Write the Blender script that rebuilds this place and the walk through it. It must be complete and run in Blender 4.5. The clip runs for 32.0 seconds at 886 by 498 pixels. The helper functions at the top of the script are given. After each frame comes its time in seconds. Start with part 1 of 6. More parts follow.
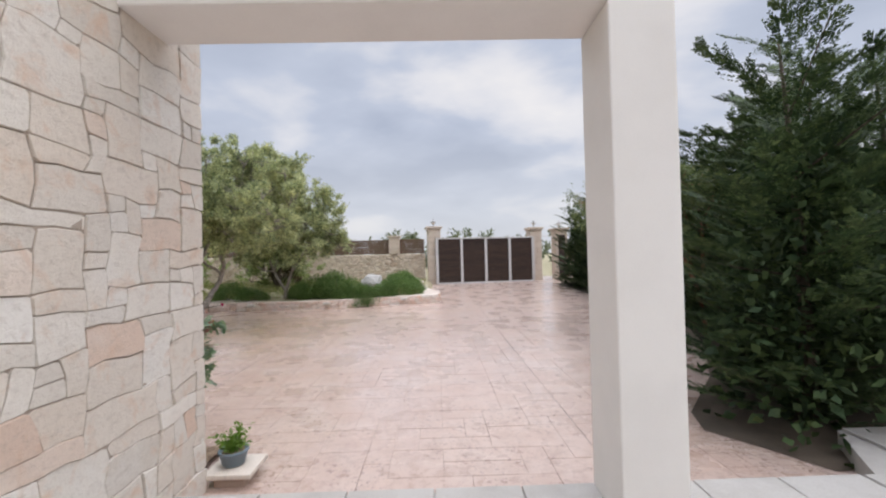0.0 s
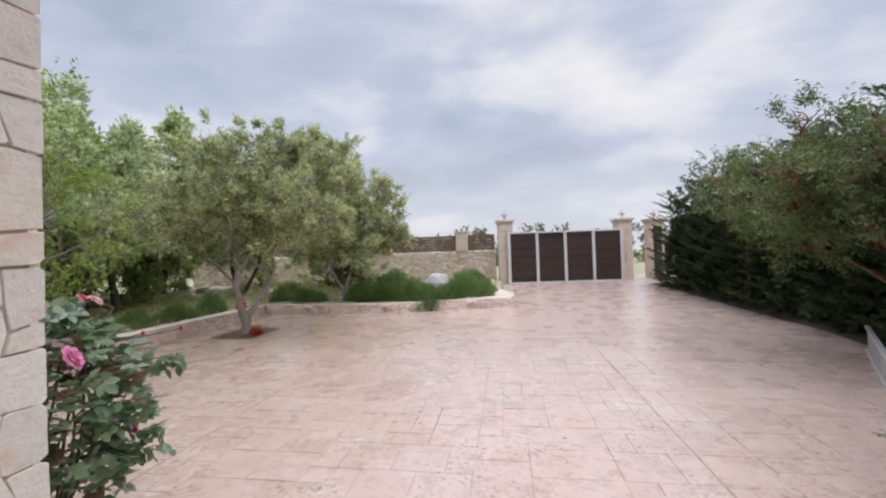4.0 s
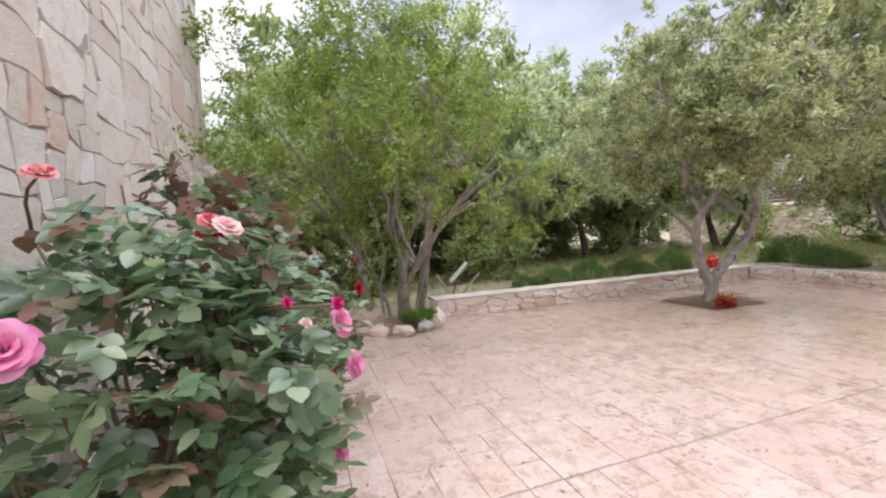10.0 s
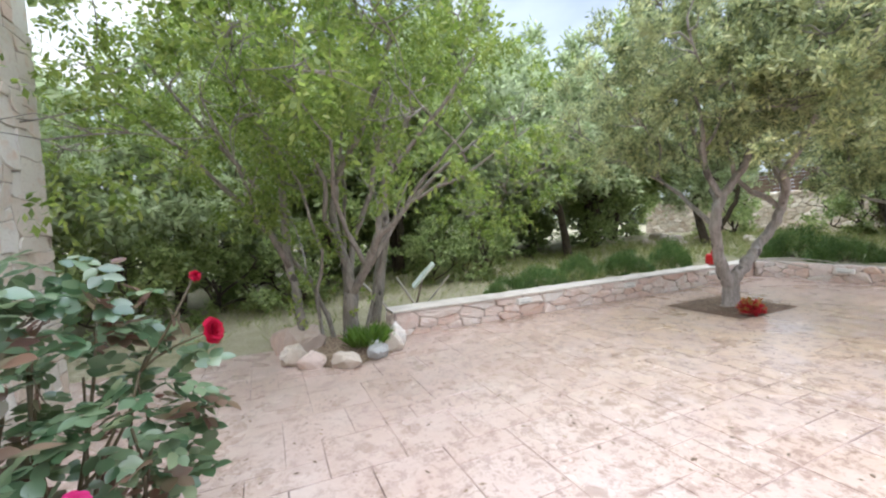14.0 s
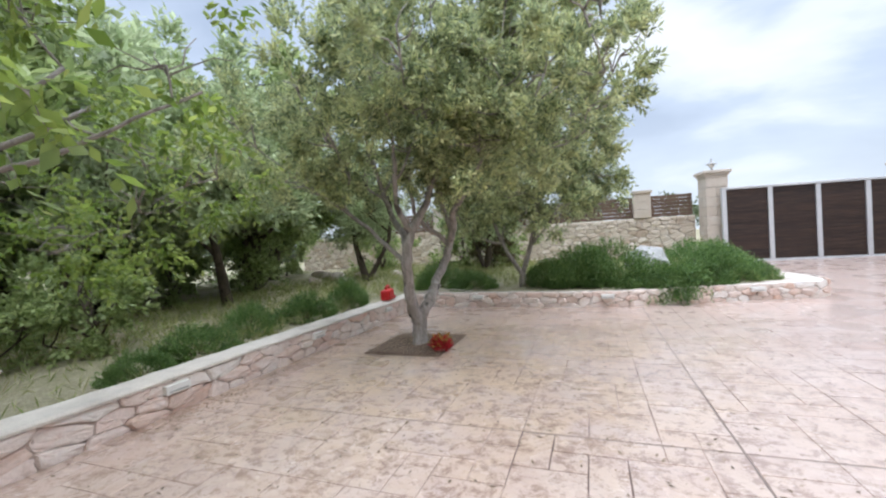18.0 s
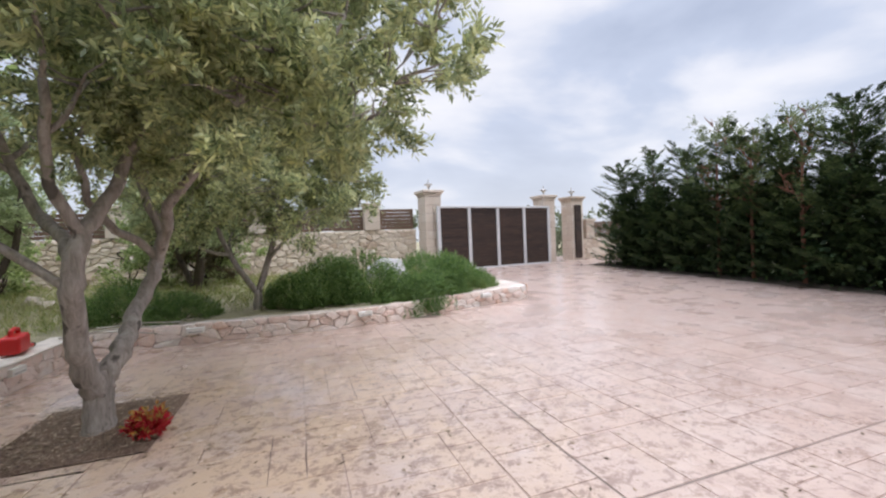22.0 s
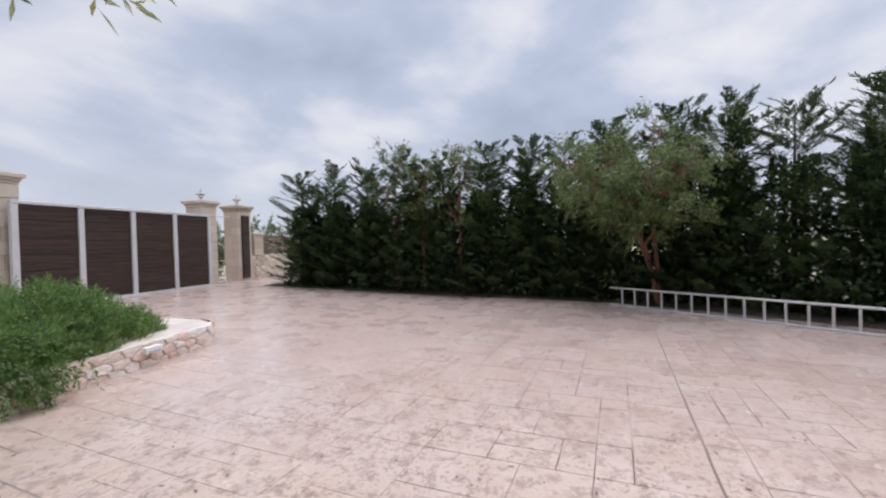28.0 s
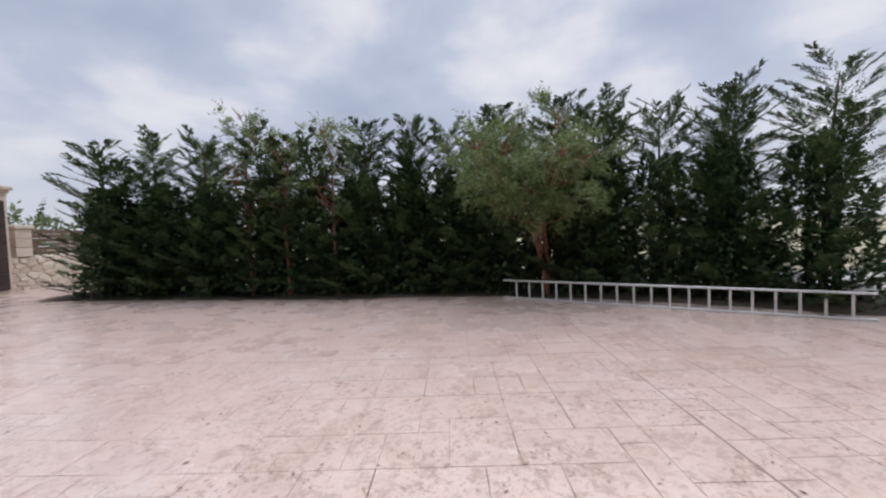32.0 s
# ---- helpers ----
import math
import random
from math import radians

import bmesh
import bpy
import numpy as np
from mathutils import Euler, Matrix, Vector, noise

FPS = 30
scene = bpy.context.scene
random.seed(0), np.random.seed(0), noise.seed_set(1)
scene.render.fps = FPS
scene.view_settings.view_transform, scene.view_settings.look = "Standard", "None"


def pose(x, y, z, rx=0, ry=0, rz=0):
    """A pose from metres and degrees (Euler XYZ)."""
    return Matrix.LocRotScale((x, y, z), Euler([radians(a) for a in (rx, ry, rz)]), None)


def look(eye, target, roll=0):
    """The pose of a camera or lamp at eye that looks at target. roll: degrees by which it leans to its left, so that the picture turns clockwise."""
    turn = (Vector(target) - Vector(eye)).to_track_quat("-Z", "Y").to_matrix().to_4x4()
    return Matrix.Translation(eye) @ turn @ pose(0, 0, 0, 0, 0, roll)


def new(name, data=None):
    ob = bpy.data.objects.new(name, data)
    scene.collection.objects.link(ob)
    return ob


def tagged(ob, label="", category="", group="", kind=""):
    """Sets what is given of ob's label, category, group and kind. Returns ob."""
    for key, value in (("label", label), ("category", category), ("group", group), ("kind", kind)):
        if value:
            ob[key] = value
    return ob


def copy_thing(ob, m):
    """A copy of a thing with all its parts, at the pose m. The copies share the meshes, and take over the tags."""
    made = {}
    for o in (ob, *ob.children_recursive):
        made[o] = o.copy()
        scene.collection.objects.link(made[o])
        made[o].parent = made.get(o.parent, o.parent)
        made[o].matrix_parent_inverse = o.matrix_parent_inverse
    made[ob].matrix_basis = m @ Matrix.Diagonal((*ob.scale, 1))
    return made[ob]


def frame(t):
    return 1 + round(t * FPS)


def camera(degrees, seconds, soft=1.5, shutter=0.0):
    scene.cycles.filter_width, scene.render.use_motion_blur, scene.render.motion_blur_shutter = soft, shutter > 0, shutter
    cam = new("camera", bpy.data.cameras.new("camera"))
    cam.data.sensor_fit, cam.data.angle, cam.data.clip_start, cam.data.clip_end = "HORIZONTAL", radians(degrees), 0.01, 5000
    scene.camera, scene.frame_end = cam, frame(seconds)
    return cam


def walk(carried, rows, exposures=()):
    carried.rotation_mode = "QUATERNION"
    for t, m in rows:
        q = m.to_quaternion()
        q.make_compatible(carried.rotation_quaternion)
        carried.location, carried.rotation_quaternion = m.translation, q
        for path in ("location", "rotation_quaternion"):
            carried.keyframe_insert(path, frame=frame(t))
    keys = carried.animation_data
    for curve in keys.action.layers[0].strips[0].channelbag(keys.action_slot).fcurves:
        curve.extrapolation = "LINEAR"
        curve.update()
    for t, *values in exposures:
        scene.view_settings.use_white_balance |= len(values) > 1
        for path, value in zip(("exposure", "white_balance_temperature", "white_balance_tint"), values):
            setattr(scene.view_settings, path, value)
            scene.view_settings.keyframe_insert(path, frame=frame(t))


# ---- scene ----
cam = camera(94.3, 32.0, soft=2.2)
METRES, EYE, TILT, LEAN, TURN = 13.6, 1.5, 0.0, 0.0, -0.9
ROWS = [
    (0.0, 0.0, 0.0, 0.0, 0.02, 0.92, 1.36),
    (0.5, -0.0052, 0.0184, 0.0005, 0.68, 1.34, 1.3),
    (1.0, -0.0066, 0.0335, -0.0008, 1.34, 1.67, 1.37),
    (1.5, -0.0042, 0.0548, -0.0005, 1.72, 1.88, 1.5),
    (2.0, -0.0045, 0.0707, -0.0012, 1.91, 1.89, 1.6),
    (2.5, -0.0092, 0.091, -0.0016, 2.43, 1.84, 1.69),
    (4.5, -0.012, 0.1616, -0.0031, 13.42, 0.5, 1.91),
    (5.0, -0.0167, 0.1798, -0.0035, 17.61, 0.21, 1.88),
    (5.5, -0.0205, 0.1922, -0.004, 22.38, 0.02, 1.97),
    (6.0, -0.0259, 0.2116, -0.0043, 27.72, 0.02, 2.02),
    (6.5, -0.0302, 0.2238, -0.0074, 33.25, -0.14, 2.14),
    (7.0, -0.0366, 0.236, -0.0152, 38.87, -0.37, 2.21),
    (7.5, -0.0436, 0.2486, -0.0179, 44.63, -0.72, 2.4),
    (8.0, -0.0497, 0.2621, -0.0187, 50.61, -1.0, 2.54),
    (8.5, -0.0566, 0.2797, -0.0194, 56.55, -1.25, 2.63),
    (9.0, -0.0659, 0.293, -0.0212, 62.1, -1.52, 2.72),
    (9.5, -0.08, 0.3057, -0.021, 67.16, -1.94, 2.71),
    (10.0, -0.092, 0.3169, -0.0214, 71.49, -2.52, 2.87),
    (10.5, -0.1048, 0.3307, -0.0224, 74.98, -3.11, 3.06),
    (11.0, -0.1146, 0.3393, -0.0241, 77.21, -3.72, 3.11),
    (11.5, -0.1293, 0.3471, -0.0251, 78.27, -4.14, 3.02),
    (12.0, -0.1409, 0.351, -0.0247, 78.4, -4.32, 2.98),
    (12.5, -0.1563, 0.3537, -0.0255, 77.55, -4.3, 3.02),
    (13.0, -0.1731, 0.356, -0.0251, 75.21, -4.27, 3.01),
    (13.5, -0.1869, 0.3594, -0.0256, 71.55, -3.98, 3.05),
    (15.5, -0.2453, 0.3785, -0.0245, 51.5, -1.67, 3.65),
    (16.0, -0.2585, 0.385, -0.025, 45.53, -1.21, 3.8),
    (16.5, -0.2744, 0.3906, -0.0242, 39.15, -0.9, 3.84),
    (17.0, -0.2838, 0.3965, -0.0247, 32.87, -0.72, 3.69),
    (17.5, -0.2955, 0.4076, -0.0251, 26.75, -0.71, 3.5),
    (18.0, -0.3052, 0.4171, -0.0255, 20.58, -0.84, 3.17),
    (18.5, -0.317, 0.4278, -0.0258, 14.23, -0.98, 2.87),
    (19.0, -0.3286, 0.4374, -0.0248, 8.06, -1.01, 2.72),
    (19.5, -0.3338, 0.4459, -0.0249, 2.49, -0.88, 2.62),
    (20.0, -0.3398, 0.4616, -0.0251, -2.34, -0.76, 2.61),
    (20.5, -0.3445, 0.4759, -0.0252, -6.76, -0.69, 2.6),
    (21.0, -0.3504, 0.4898, -0.0254, -10.98, -0.71, 2.55),
    (21.5, -0.358, 0.5041, -0.025, -14.98, -0.85, 2.46),
    (22.0, -0.3623, 0.5121, -0.0252, -18.48, -1.16, 2.42),
    (22.5, -0.3648, 0.5252, -0.0264, -21.51, -1.5, 2.45),
    (23.0, -0.3663, 0.5409, -0.0255, -24.79, -1.92, 2.42),
    (23.5, -0.3671, 0.553, -0.0254, -28.71, -2.14, 2.38),
    (24.0, -0.3702, 0.5706, -0.0247, -33.31, -2.21, 2.36),
    (24.5, -0.3723, 0.5829, -0.0243, -37.86, -2.25, 2.28),
    (25.0, -0.3695, 0.5982, -0.0255, -41.95, -2.31, 2.2),
    (25.5, -0.3658, 0.6131, -0.0248, -45.82, -2.35, 2.05),
    (26.0, -0.364, 0.6259, -0.0251, -49.94, -2.16, 1.86),
    (26.5, -0.3621, 0.6428, -0.024, -54.5, -1.8, 1.72),
    (28.5, -0.3365, 0.6964, -0.0214, -69.42, -0.64, 1.81),
    (29.0, -0.3299, 0.7141, -0.0211, -72.11, -0.81, 1.94),
    (29.5, -0.325, 0.7263, -0.0204, -74.43, -0.99, 2.12),
    (30.0, -0.3145, 0.7381, -0.0215, -76.32, -1.18, 2.4),
    (30.5, -0.3007, 0.7496, -0.0211, -78.21, -1.39, 2.63),
    (31.0, -0.2912, 0.7564, -0.0214, -80.68, -1.68, 2.62),
    (31.5, -0.2783, 0.767, -0.0213, -83.86, -2.04, 2.43),
    (32.0, -0.2666, 0.7756, -0.0212, -88.05, -2.36, 2.29),
]
walk(cam, [(t, pose(0, 0, EYE, TILT, LEAN, TURN) @ pose(METRES * x, METRES * y, METRES * z, 90 + pitch, roll, yaw)) for t, x, y, z, yaw, pitch, roll in ROWS],
     exposures=[(0.0, -0.03, 6850, 12), (2.5, 0.0, 6780, 12), (6.0, 0.0, 6750, 13), (8.0, 0.2, 6800, 15), (10.0, 0.52, 6850, 16), (11.5, 0.7, 6750, 14), (13.5, 0.76, 6350, 9), (16.0, 0.74, 6180, 7), (17.5, 0.46, 6200, 7), (20.0, 0.22, 6580, 12), (24.0, 0.14, 6600, 13), (26.5, 0.08, 6500, 13), (29.0, -0.16, 6600, 13), (32.0, -0.14, 6620, 13)])

# ---- world and light: a bright overcast sky with broken cloud ----
SUN_EL, SUN_AZ = 60.0, 125.0
world = bpy.data.worlds.new("overcast_sky")
scene.world = world
world.use_nodes = True
wt = world.node_tree
wt.nodes.clear()


def wnode(kind, **props):
    n = wt.nodes.new(kind)
    for key, value in props.items():
        if key == "operation":
            n.operation = value
        elif key == "blend_type":
            n.blend_type = value
        elif key == "data_type":
            n.data_type = value
    return n


def wlink(a, b):
    wt.links.new(a, b)


sky = wt.nodes.new("ShaderNodeTexSky")
sky.sky_type = "NISHITA"
sky.sun_disc = False
sky.sun_elevation, sky.sun_rotation = radians(SUN_EL), radians(SUN_AZ)
sky.air_density, sky.dust_density, sky.ozone_density = 1.0, 2.0, 1.5
coord = wt.nodes.new("ShaderNodeTexCoord")
sep = wt.nodes.new("ShaderNodeSeparateXYZ")
wlink(coord.outputs["Generated"], sep.inputs[0])
up = wnode("ShaderNodeMath", operation="MAXIMUM")
wlink(sep.outputs[2], up.inputs[0])
up.inputs[1].default_value = 0.0
mapping = wt.nodes.new("ShaderNodeMapping")
mapping.inputs["Location"].default_value = (3.1, 0.4, 1.3)
mapping.inputs["Rotation"].default_value = (0, 0, radians(24))
mapping.inputs["Scale"].default_value = (0.9, 1.1, 2.4)
# clouds lie on a flat deck, so they crowd towards the horizon
deck = wnode("ShaderNodeMath", operation="ADD")
wlink(up.outputs[0], deck.inputs[0])
deck.inputs[1].default_value = 0.55
flat = wnode("ShaderNodeVectorMath", operation="DIVIDE")
deck3 = wt.nodes.new("ShaderNodeCombineXYZ")
for i in range(3):
    wlink(deck.outputs[0], deck3.inputs[i])
wlink(coord.outputs["Generated"], flat.inputs[0])
wlink(deck3.outputs[0], flat.inputs[1])
wlink(flat.outputs[0], mapping.inputs[0])
cloud_a = wt.nodes.new("ShaderNodeTexNoise")
cloud_a.inputs["Scale"].default_value = 2.3
cloud_a.inputs["Detail"].default_value = 6.0
cloud_a.inputs["Roughness"].default_value = 0.48
cloud_a.inputs["Distortion"].default_value = 0.15
wlink(mapping.outputs[0], cloud_a.inputs["Vector"])
ramp = wt.nodes.new("ShaderNodeValToRGB")
ramp.color_ramp.elements[0].position, ramp.color_ramp.elements[0].color = 0.35, (0.45, 0.525, 0.68, 1)
ramp.color_ramp.elements[1].position, ramp.color_ramp.elements[1].color = 0.72, (0.97, 0.985, 1.02, 1)
for place, tone in ((0.50, (0.58, 0.66, 0.82, 1)), (0.60, (0.82, 0.86, 0.95, 1))):
    ramp.color_ramp.elements.new(place).color = tone
wlink(cloud_a.outputs["Fac"], ramp.inputs[0])
# paler towards the horizon, brighter overhead as under a real overcast
haze = wnode("ShaderNodeMapRange")
haze.inputs["From Min"].default_value, haze.inputs["From Max"].default_value = 0.0, 0.30
haze.inputs["To Min"].default_value, haze.inputs["To Max"].default_value = 0.72, 0.0
wlink(up.outputs[0], haze.inputs["Value"])
pale = wnode("ShaderNodeMix", data_type="RGBA")
wlink(haze.outputs[0], pale.inputs["Factor"])
wlink(ramp.outputs[0], pale.inputs["A"])
pale.inputs["B"].default_value = (0.80, 0.845, 0.915, 1)
zenith = wnode("ShaderNodeMapRange")
zenith.inputs["From Min"].default_value, zenith.inputs["From Max"].default_value = 0.52, 0.98
zenith.inputs["To Min"].default_value, zenith.inputs["To Max"].default_value = 1.0, 4.9
wlink(up.outputs[0], zenith.inputs["Value"])
cloud_bg = wt.nodes.new("ShaderNodeBackground")
wlink(pale.outputs["Result"], cloud_bg.inputs["Color"])
wlink(zenith.outputs[0], cloud_bg.inputs["Strength"])
sky_bg = wt.nodes.new("ShaderNodeBackground")
sky_bg.inputs["Strength"].default_value = 0.08
wlink(sky.outputs[0], sky_bg.inputs["Color"])
both = wt.nodes.new("ShaderNodeMixShader")
both.inputs[0].default_value = 0.88
wlink(sky_bg.outputs[0], both.inputs[1])
wlink(cloud_bg.outputs[0], both.inputs[2])
wout = wt.nodes.new("ShaderNodeOutputWorld")
wlink(both.outputs[0], wout.inputs[0])

sun = new("sun", bpy.data.lights.new("sun", "SUN"))
sun.data.energy, sun.data.angle, sun.data.color = 1.2, radians(70), (1.0, 0.95, 0.88)
az, el = radians(SUN_AZ), radians(SUN_EL)
sun.matrix_world = look((0, 0, 0), (-math.sin(az) * math.cos(el), -math.cos(az) * math.cos(el), -math.sin(el)))

# ---- materials ----


class Mat:
    """A small builder of node materials."""

    def __init__(self, name, rough=0.8, spec=0.4, metal=0.0):
        self.m = bpy.data.materials.new(name)
        self.m.use_nodes = True
        self.t = self.m.node_tree
        self.bsdf = self.t.nodes["Principled BSDF"]
        self.bsdf.inputs["Roughness"].default_value = rough
        self.bsdf.inputs["Specular IOR Level"].default_value = spec
        self.bsdf.inputs["Metallic"].default_value = metal
        self.co = self.t.nodes.new("ShaderNodeTexCoord").outputs["Object"]

    def node(self, kind):
        return self.t.nodes.new(kind)

    def link(self, a, b):
        self.t.links.new(a, b)

    def world_co(self):
        self.co = self.node("ShaderNodeNewGeometry").outputs["Position"]
        return self

    def noise(self, scale, detail=4.0, rough=0.55, stretch=(1, 1, 1), distortion=0.0):
        mp = self.node("ShaderNodeMapping")
        mp.inputs["Scale"].default_value = stretch
        self.link(self.co, mp.inputs[0])
        n = self.node("ShaderNodeTexNoise")
        n.inputs["Scale"].default_value, n.inputs["Detail"].default_value = scale, detail
        n.inputs["Roughness"].default_value, n.inputs["Distortion"].default_value = rough, distortion
        self.link(mp.outputs[0], n.inputs["Vector"])
        return n.outputs["Fac"]

    def ramp(self, fac, *stops):
        r = self.node("ShaderNodeValToRGB")
        els = r.color_ramp.elements
        els[0].position, els[0].color = stops[0][0], (*stops[0][1], 1)
        els[1].position, els[1].color = stops[-1][0], (*stops[-1][1], 1)
        for p, c in stops[1:-1]:
            els.new(p).color = (*c, 1)
        self.link(fac, r.inputs[0])
        return r.outputs[0]

    def mix(self, fac, a, b, how="MIX"):
        n = self.node("ShaderNodeMix")
        n.data_type, n.blend_type = "RGBA", how
        if isinstance(fac, (int, float)):
            n.inputs["Factor"].default_value = fac
        else:
            self.link(fac, n.inputs["Factor"])
        for key, v in (("A", a), ("B", b)):
            if isinstance(v, tuple):
                n.inputs[key].default_value = (*v, 1)
            else:
                self.link(v, n.inputs[key])
        return n.outputs["Result"]

    def span(self, fac, a, b, lo=0.0, hi=1.0):
        n = self.node("ShaderNodeMapRange")
        n.inputs["From Min"].default_value, n.inputs["From Max"].default_value = a, b
        n.inputs["To Min"].default_value, n.inputs["To Max"].default_value = lo, hi
        self.link(fac, n.inputs["Value"])
        return n.outputs[0]

    def piece(self):
        """A random number of each piece, whether it is an object or an island of a joined mesh."""
        add = self.node("ShaderNodeMath")
        add.operation = "ADD"
        self.link(self.node("ShaderNodeObjectInfo").outputs["Random"], add.inputs[0])
        self.link(self.node("ShaderNodeNewGeometry").outputs["Random Per Island"], add.inputs[1])
        fr = self.node("ShaderNodeMath")
        fr.operation = "FRACT"
        self.link(add.outputs[0], fr.inputs[0])
        return fr.outputs[0]

    def colour(self, c):
        if isinstance(c, tuple):
            self.bsdf.inputs["Base Color"].default_value = (*c, 1)
        else:
            self.link(c, self.bsdf.inputs["Base Color"])
        return self

    def roughness(self, r):
        self.link(r, self.bsdf.inputs["Roughness"])
        return self

    def bump(self, height, strength=0.4, distance=0.01):
        b = self.node("ShaderNodeBump")
        b.inputs["Strength"].default_value, b.inputs["Distance"].default_value = strength, distance
        self.link(height, b.inputs["Height"])
        self.link(b.outputs[0], self.bsdf.inputs["Normal"])
        return self

    def translucent(self, colour, amount):
        tr = self.node("ShaderNodeBsdfTranslucent")
        if isinstance(colour, tuple):
            tr.inputs["Color"].default_value = (*colour, 1)
        else:
            self.link(colour, tr.inputs["Color"])
        mx = self.node("ShaderNodeMixShader")
        mx.inputs[0].default_value = amount
        self.link(self.bsdf.outputs[0], mx.inputs[1])
        self.link(tr.outputs[0], mx.inputs[2])
        self.link(mx.outputs[0], self.t.nodes["Material Output"].inputs["Surface"])
        return self


def stone_material(name, stops, stain=(0.50, 0.33, 0.23), stain_amount=0.45, white=0.4):
    m = Mat(name, rough=0.88, spec=0.25).world_co()
    base = m.ramp(m.piece(), *stops)
    grain = m.noise(38, 5, 0.65)
    blotch = m.noise(5.5, 4, 0.6, distortion=0.6)
    c = m.mix(m.span(blotch, 0.54, 0.72, 0, stain_amount), base, stain)
    c = m.mix(m.span(m.noise(3.1, 3), 0.55, 0.8, 0, white), c, (0.76, 0.73, 0.69))
    c = m.mix(m.span(grain, 0.50, 0.75, 0.0, 0.2), c, (0.36, 0.29, 0.235))
    c = m.mix(m.span(m.noise(13, 6, 0.7, stretch=(1, 1, 1.8), distortion=0.8), 0.52, 0.72, 0.0, 0.42), c, (0.40, 0.33, 0.28))
    m.colour(c)
    m.bump(m.mix(0.5, m.noise(11, 5, 0.65), m.noise(60, 4, 0.7)), 0.7, 0.024)
    return m.m


WALL_STONE = stone_material("limestone_cream", ((0.0, (0.69, 0.60, 0.51)), (0.18, (0.76, 0.71, 0.64)), (0.36, (0.63, 0.57, 0.50)), (0.55, (0.79, 0.755, 0.70)), (0.72, (0.68, 0.61, 0.53)), (0.90, (0.73, 0.65, 0.57)), (1.0, (0.68, 0.52, 0.42))), stain=(0.66, 0.44, 0.31), stain_amount=0.58, white=0.5)
LOW_STONE = stone_material("limestone_pink", ((0.0, (0.76, 0.58, 0.50)), (0.2, (0.78, 0.69, 0.62)), (0.42, (0.74, 0.58, 0.505)), (0.6, (0.80, 0.74, 0.68)), (0.8, (0.77, 0.63, 0.56)), (1.0, (0.72, 0.52, 0.42))), stain=(0.66, 0.42, 0.31), stain_amount=0.5)
FIELD_STONE = stone_material("limestone_field", ((0.0, (0.58, 0.48, 0.385)), (0.5, (0.70, 0.61, 0.50)), (1.0, (0.54, 0.425, 0.33))), stain_amount=0.35)
BLOCK_STONE = stone_material("sandstone_block", ((0.0, (0.60, 0.50, 0.41)), (0.5, (0.66, 0.57, 0.48)), (1.0, (0.55, 0.45, 0.36))), stain_amount=0.3)
ROCK_STONE = stone_material("grey_boulder", ((0.0, (0.34, 0.335, 0.325)), (1.0, (0.41, 0.40, 0.385))), stain=(0.25, 0.25, 0.255), stain_amount=0.6, white=0.45)
RING_STONE = stone_material("ring_rock", ((0.0, (0.46, 0.39, 0.33)), (0.5, (0.50, 0.37, 0.30)), (1.0, (0.42, 0.37, 0.32))), stain_amount=0.5, white=0.15)


def plain(name, colour, rough=0.7, var=0.12, scale=6.0, bump=0.15, metal=0.0, spec=0.4, fine=60.0, dirt=(0.25, 0.22, 0.19)):
    m = Mat(name, rough=rough, spec=spec, metal=metal).world_co()
    c = m.mix(m.span(m.noise(scale, 5), 0.42, 0.78, 0.0, var * 2.2), colour, dirt)
    c = m.mix(m.span(m.noise(fine, 3), 0.4, 0.7, 0.0, var), c, dirt)
    m.colour(c)
    m.bump(m.noise(fine, 4, 0.6), bump, 0.006)
    return m.m


MORTAR = plain("recessed_mortar", (0.42, 0.345, 0.295), 0.95, 0.25)
BED_COPING = plain("bed_coping_cement", (0.62, 0.53, 0.455), 0.9, 0.25, 3.0, 0.5)
LOW_MORTAR = plain("low_wall_mortar", (0.50, 0.40, 0.34), 0.95, 0.35, dirt=(0.20, 0.15, 0.12))
HOUSE_MORTAR = plain("house_mortar", (0.44, 0.36, 0.295), 0.95, 0.25)
FIELD_MORTAR = plain("pale_mortar", (0.52, 0.44, 0.37), 0.95, 0.2)
COPING = plain("coping_cement", (0.68, 0.605, 0.525), 0.9, 0.22, 3.0, 0.4)
RENDER_WHITE = plain("white_render", (0.78, 0.75, 0.71), 0.8, 0.05, 2.0, 0.25, fine=120.0)
GREY_SLAB = plain("grey_slab", (0.43, 0.41, 0.385), 0.7, 0.2, 4.0, 0.3)
GALVANISED = plain("galvanised_steel", (0.62, 0.61, 0.61), 0.55, 0.08, 5.0, 0.05, metal=0.1)
ALUMINIUM = plain("aluminium", (0.60, 0.59, 0.58), 0.45, 0.1, 7.0, 0.05, metal=0.4)
PALE_LAMP = plain("pale_lamp_cover", (0.80, 0.77, 0.72), 0.6, 0.1)
RED_PLASTIC = plain("red_plastic", (0.55, 0.012, 0.014), 0.35, 0.03, bump=0.02)
BLACK_PLASTIC = plain("black_plastic", (0.03, 0.03, 0.03), 0.5, 0.03, bump=0.02)
CANE = plain("pale_cane", (0.50, 0.45, 0.38), 0.7, 0.15)
DULL_STAKE = plain("weathered_stake", (0.16, 0.12, 0.09), 0.85, 0.2)
PLATE_GREEN = plain("pale_green_plate", (0.62, 0.68, 0.58), 0.5, 0.05)
FENCE_BOARD = plain("weathered_brown_slats", (0.15, 0.092, 0.062), 0.7, 0.2, 3.0, 0.2, dirt=(0.07, 0.045, 0.035))
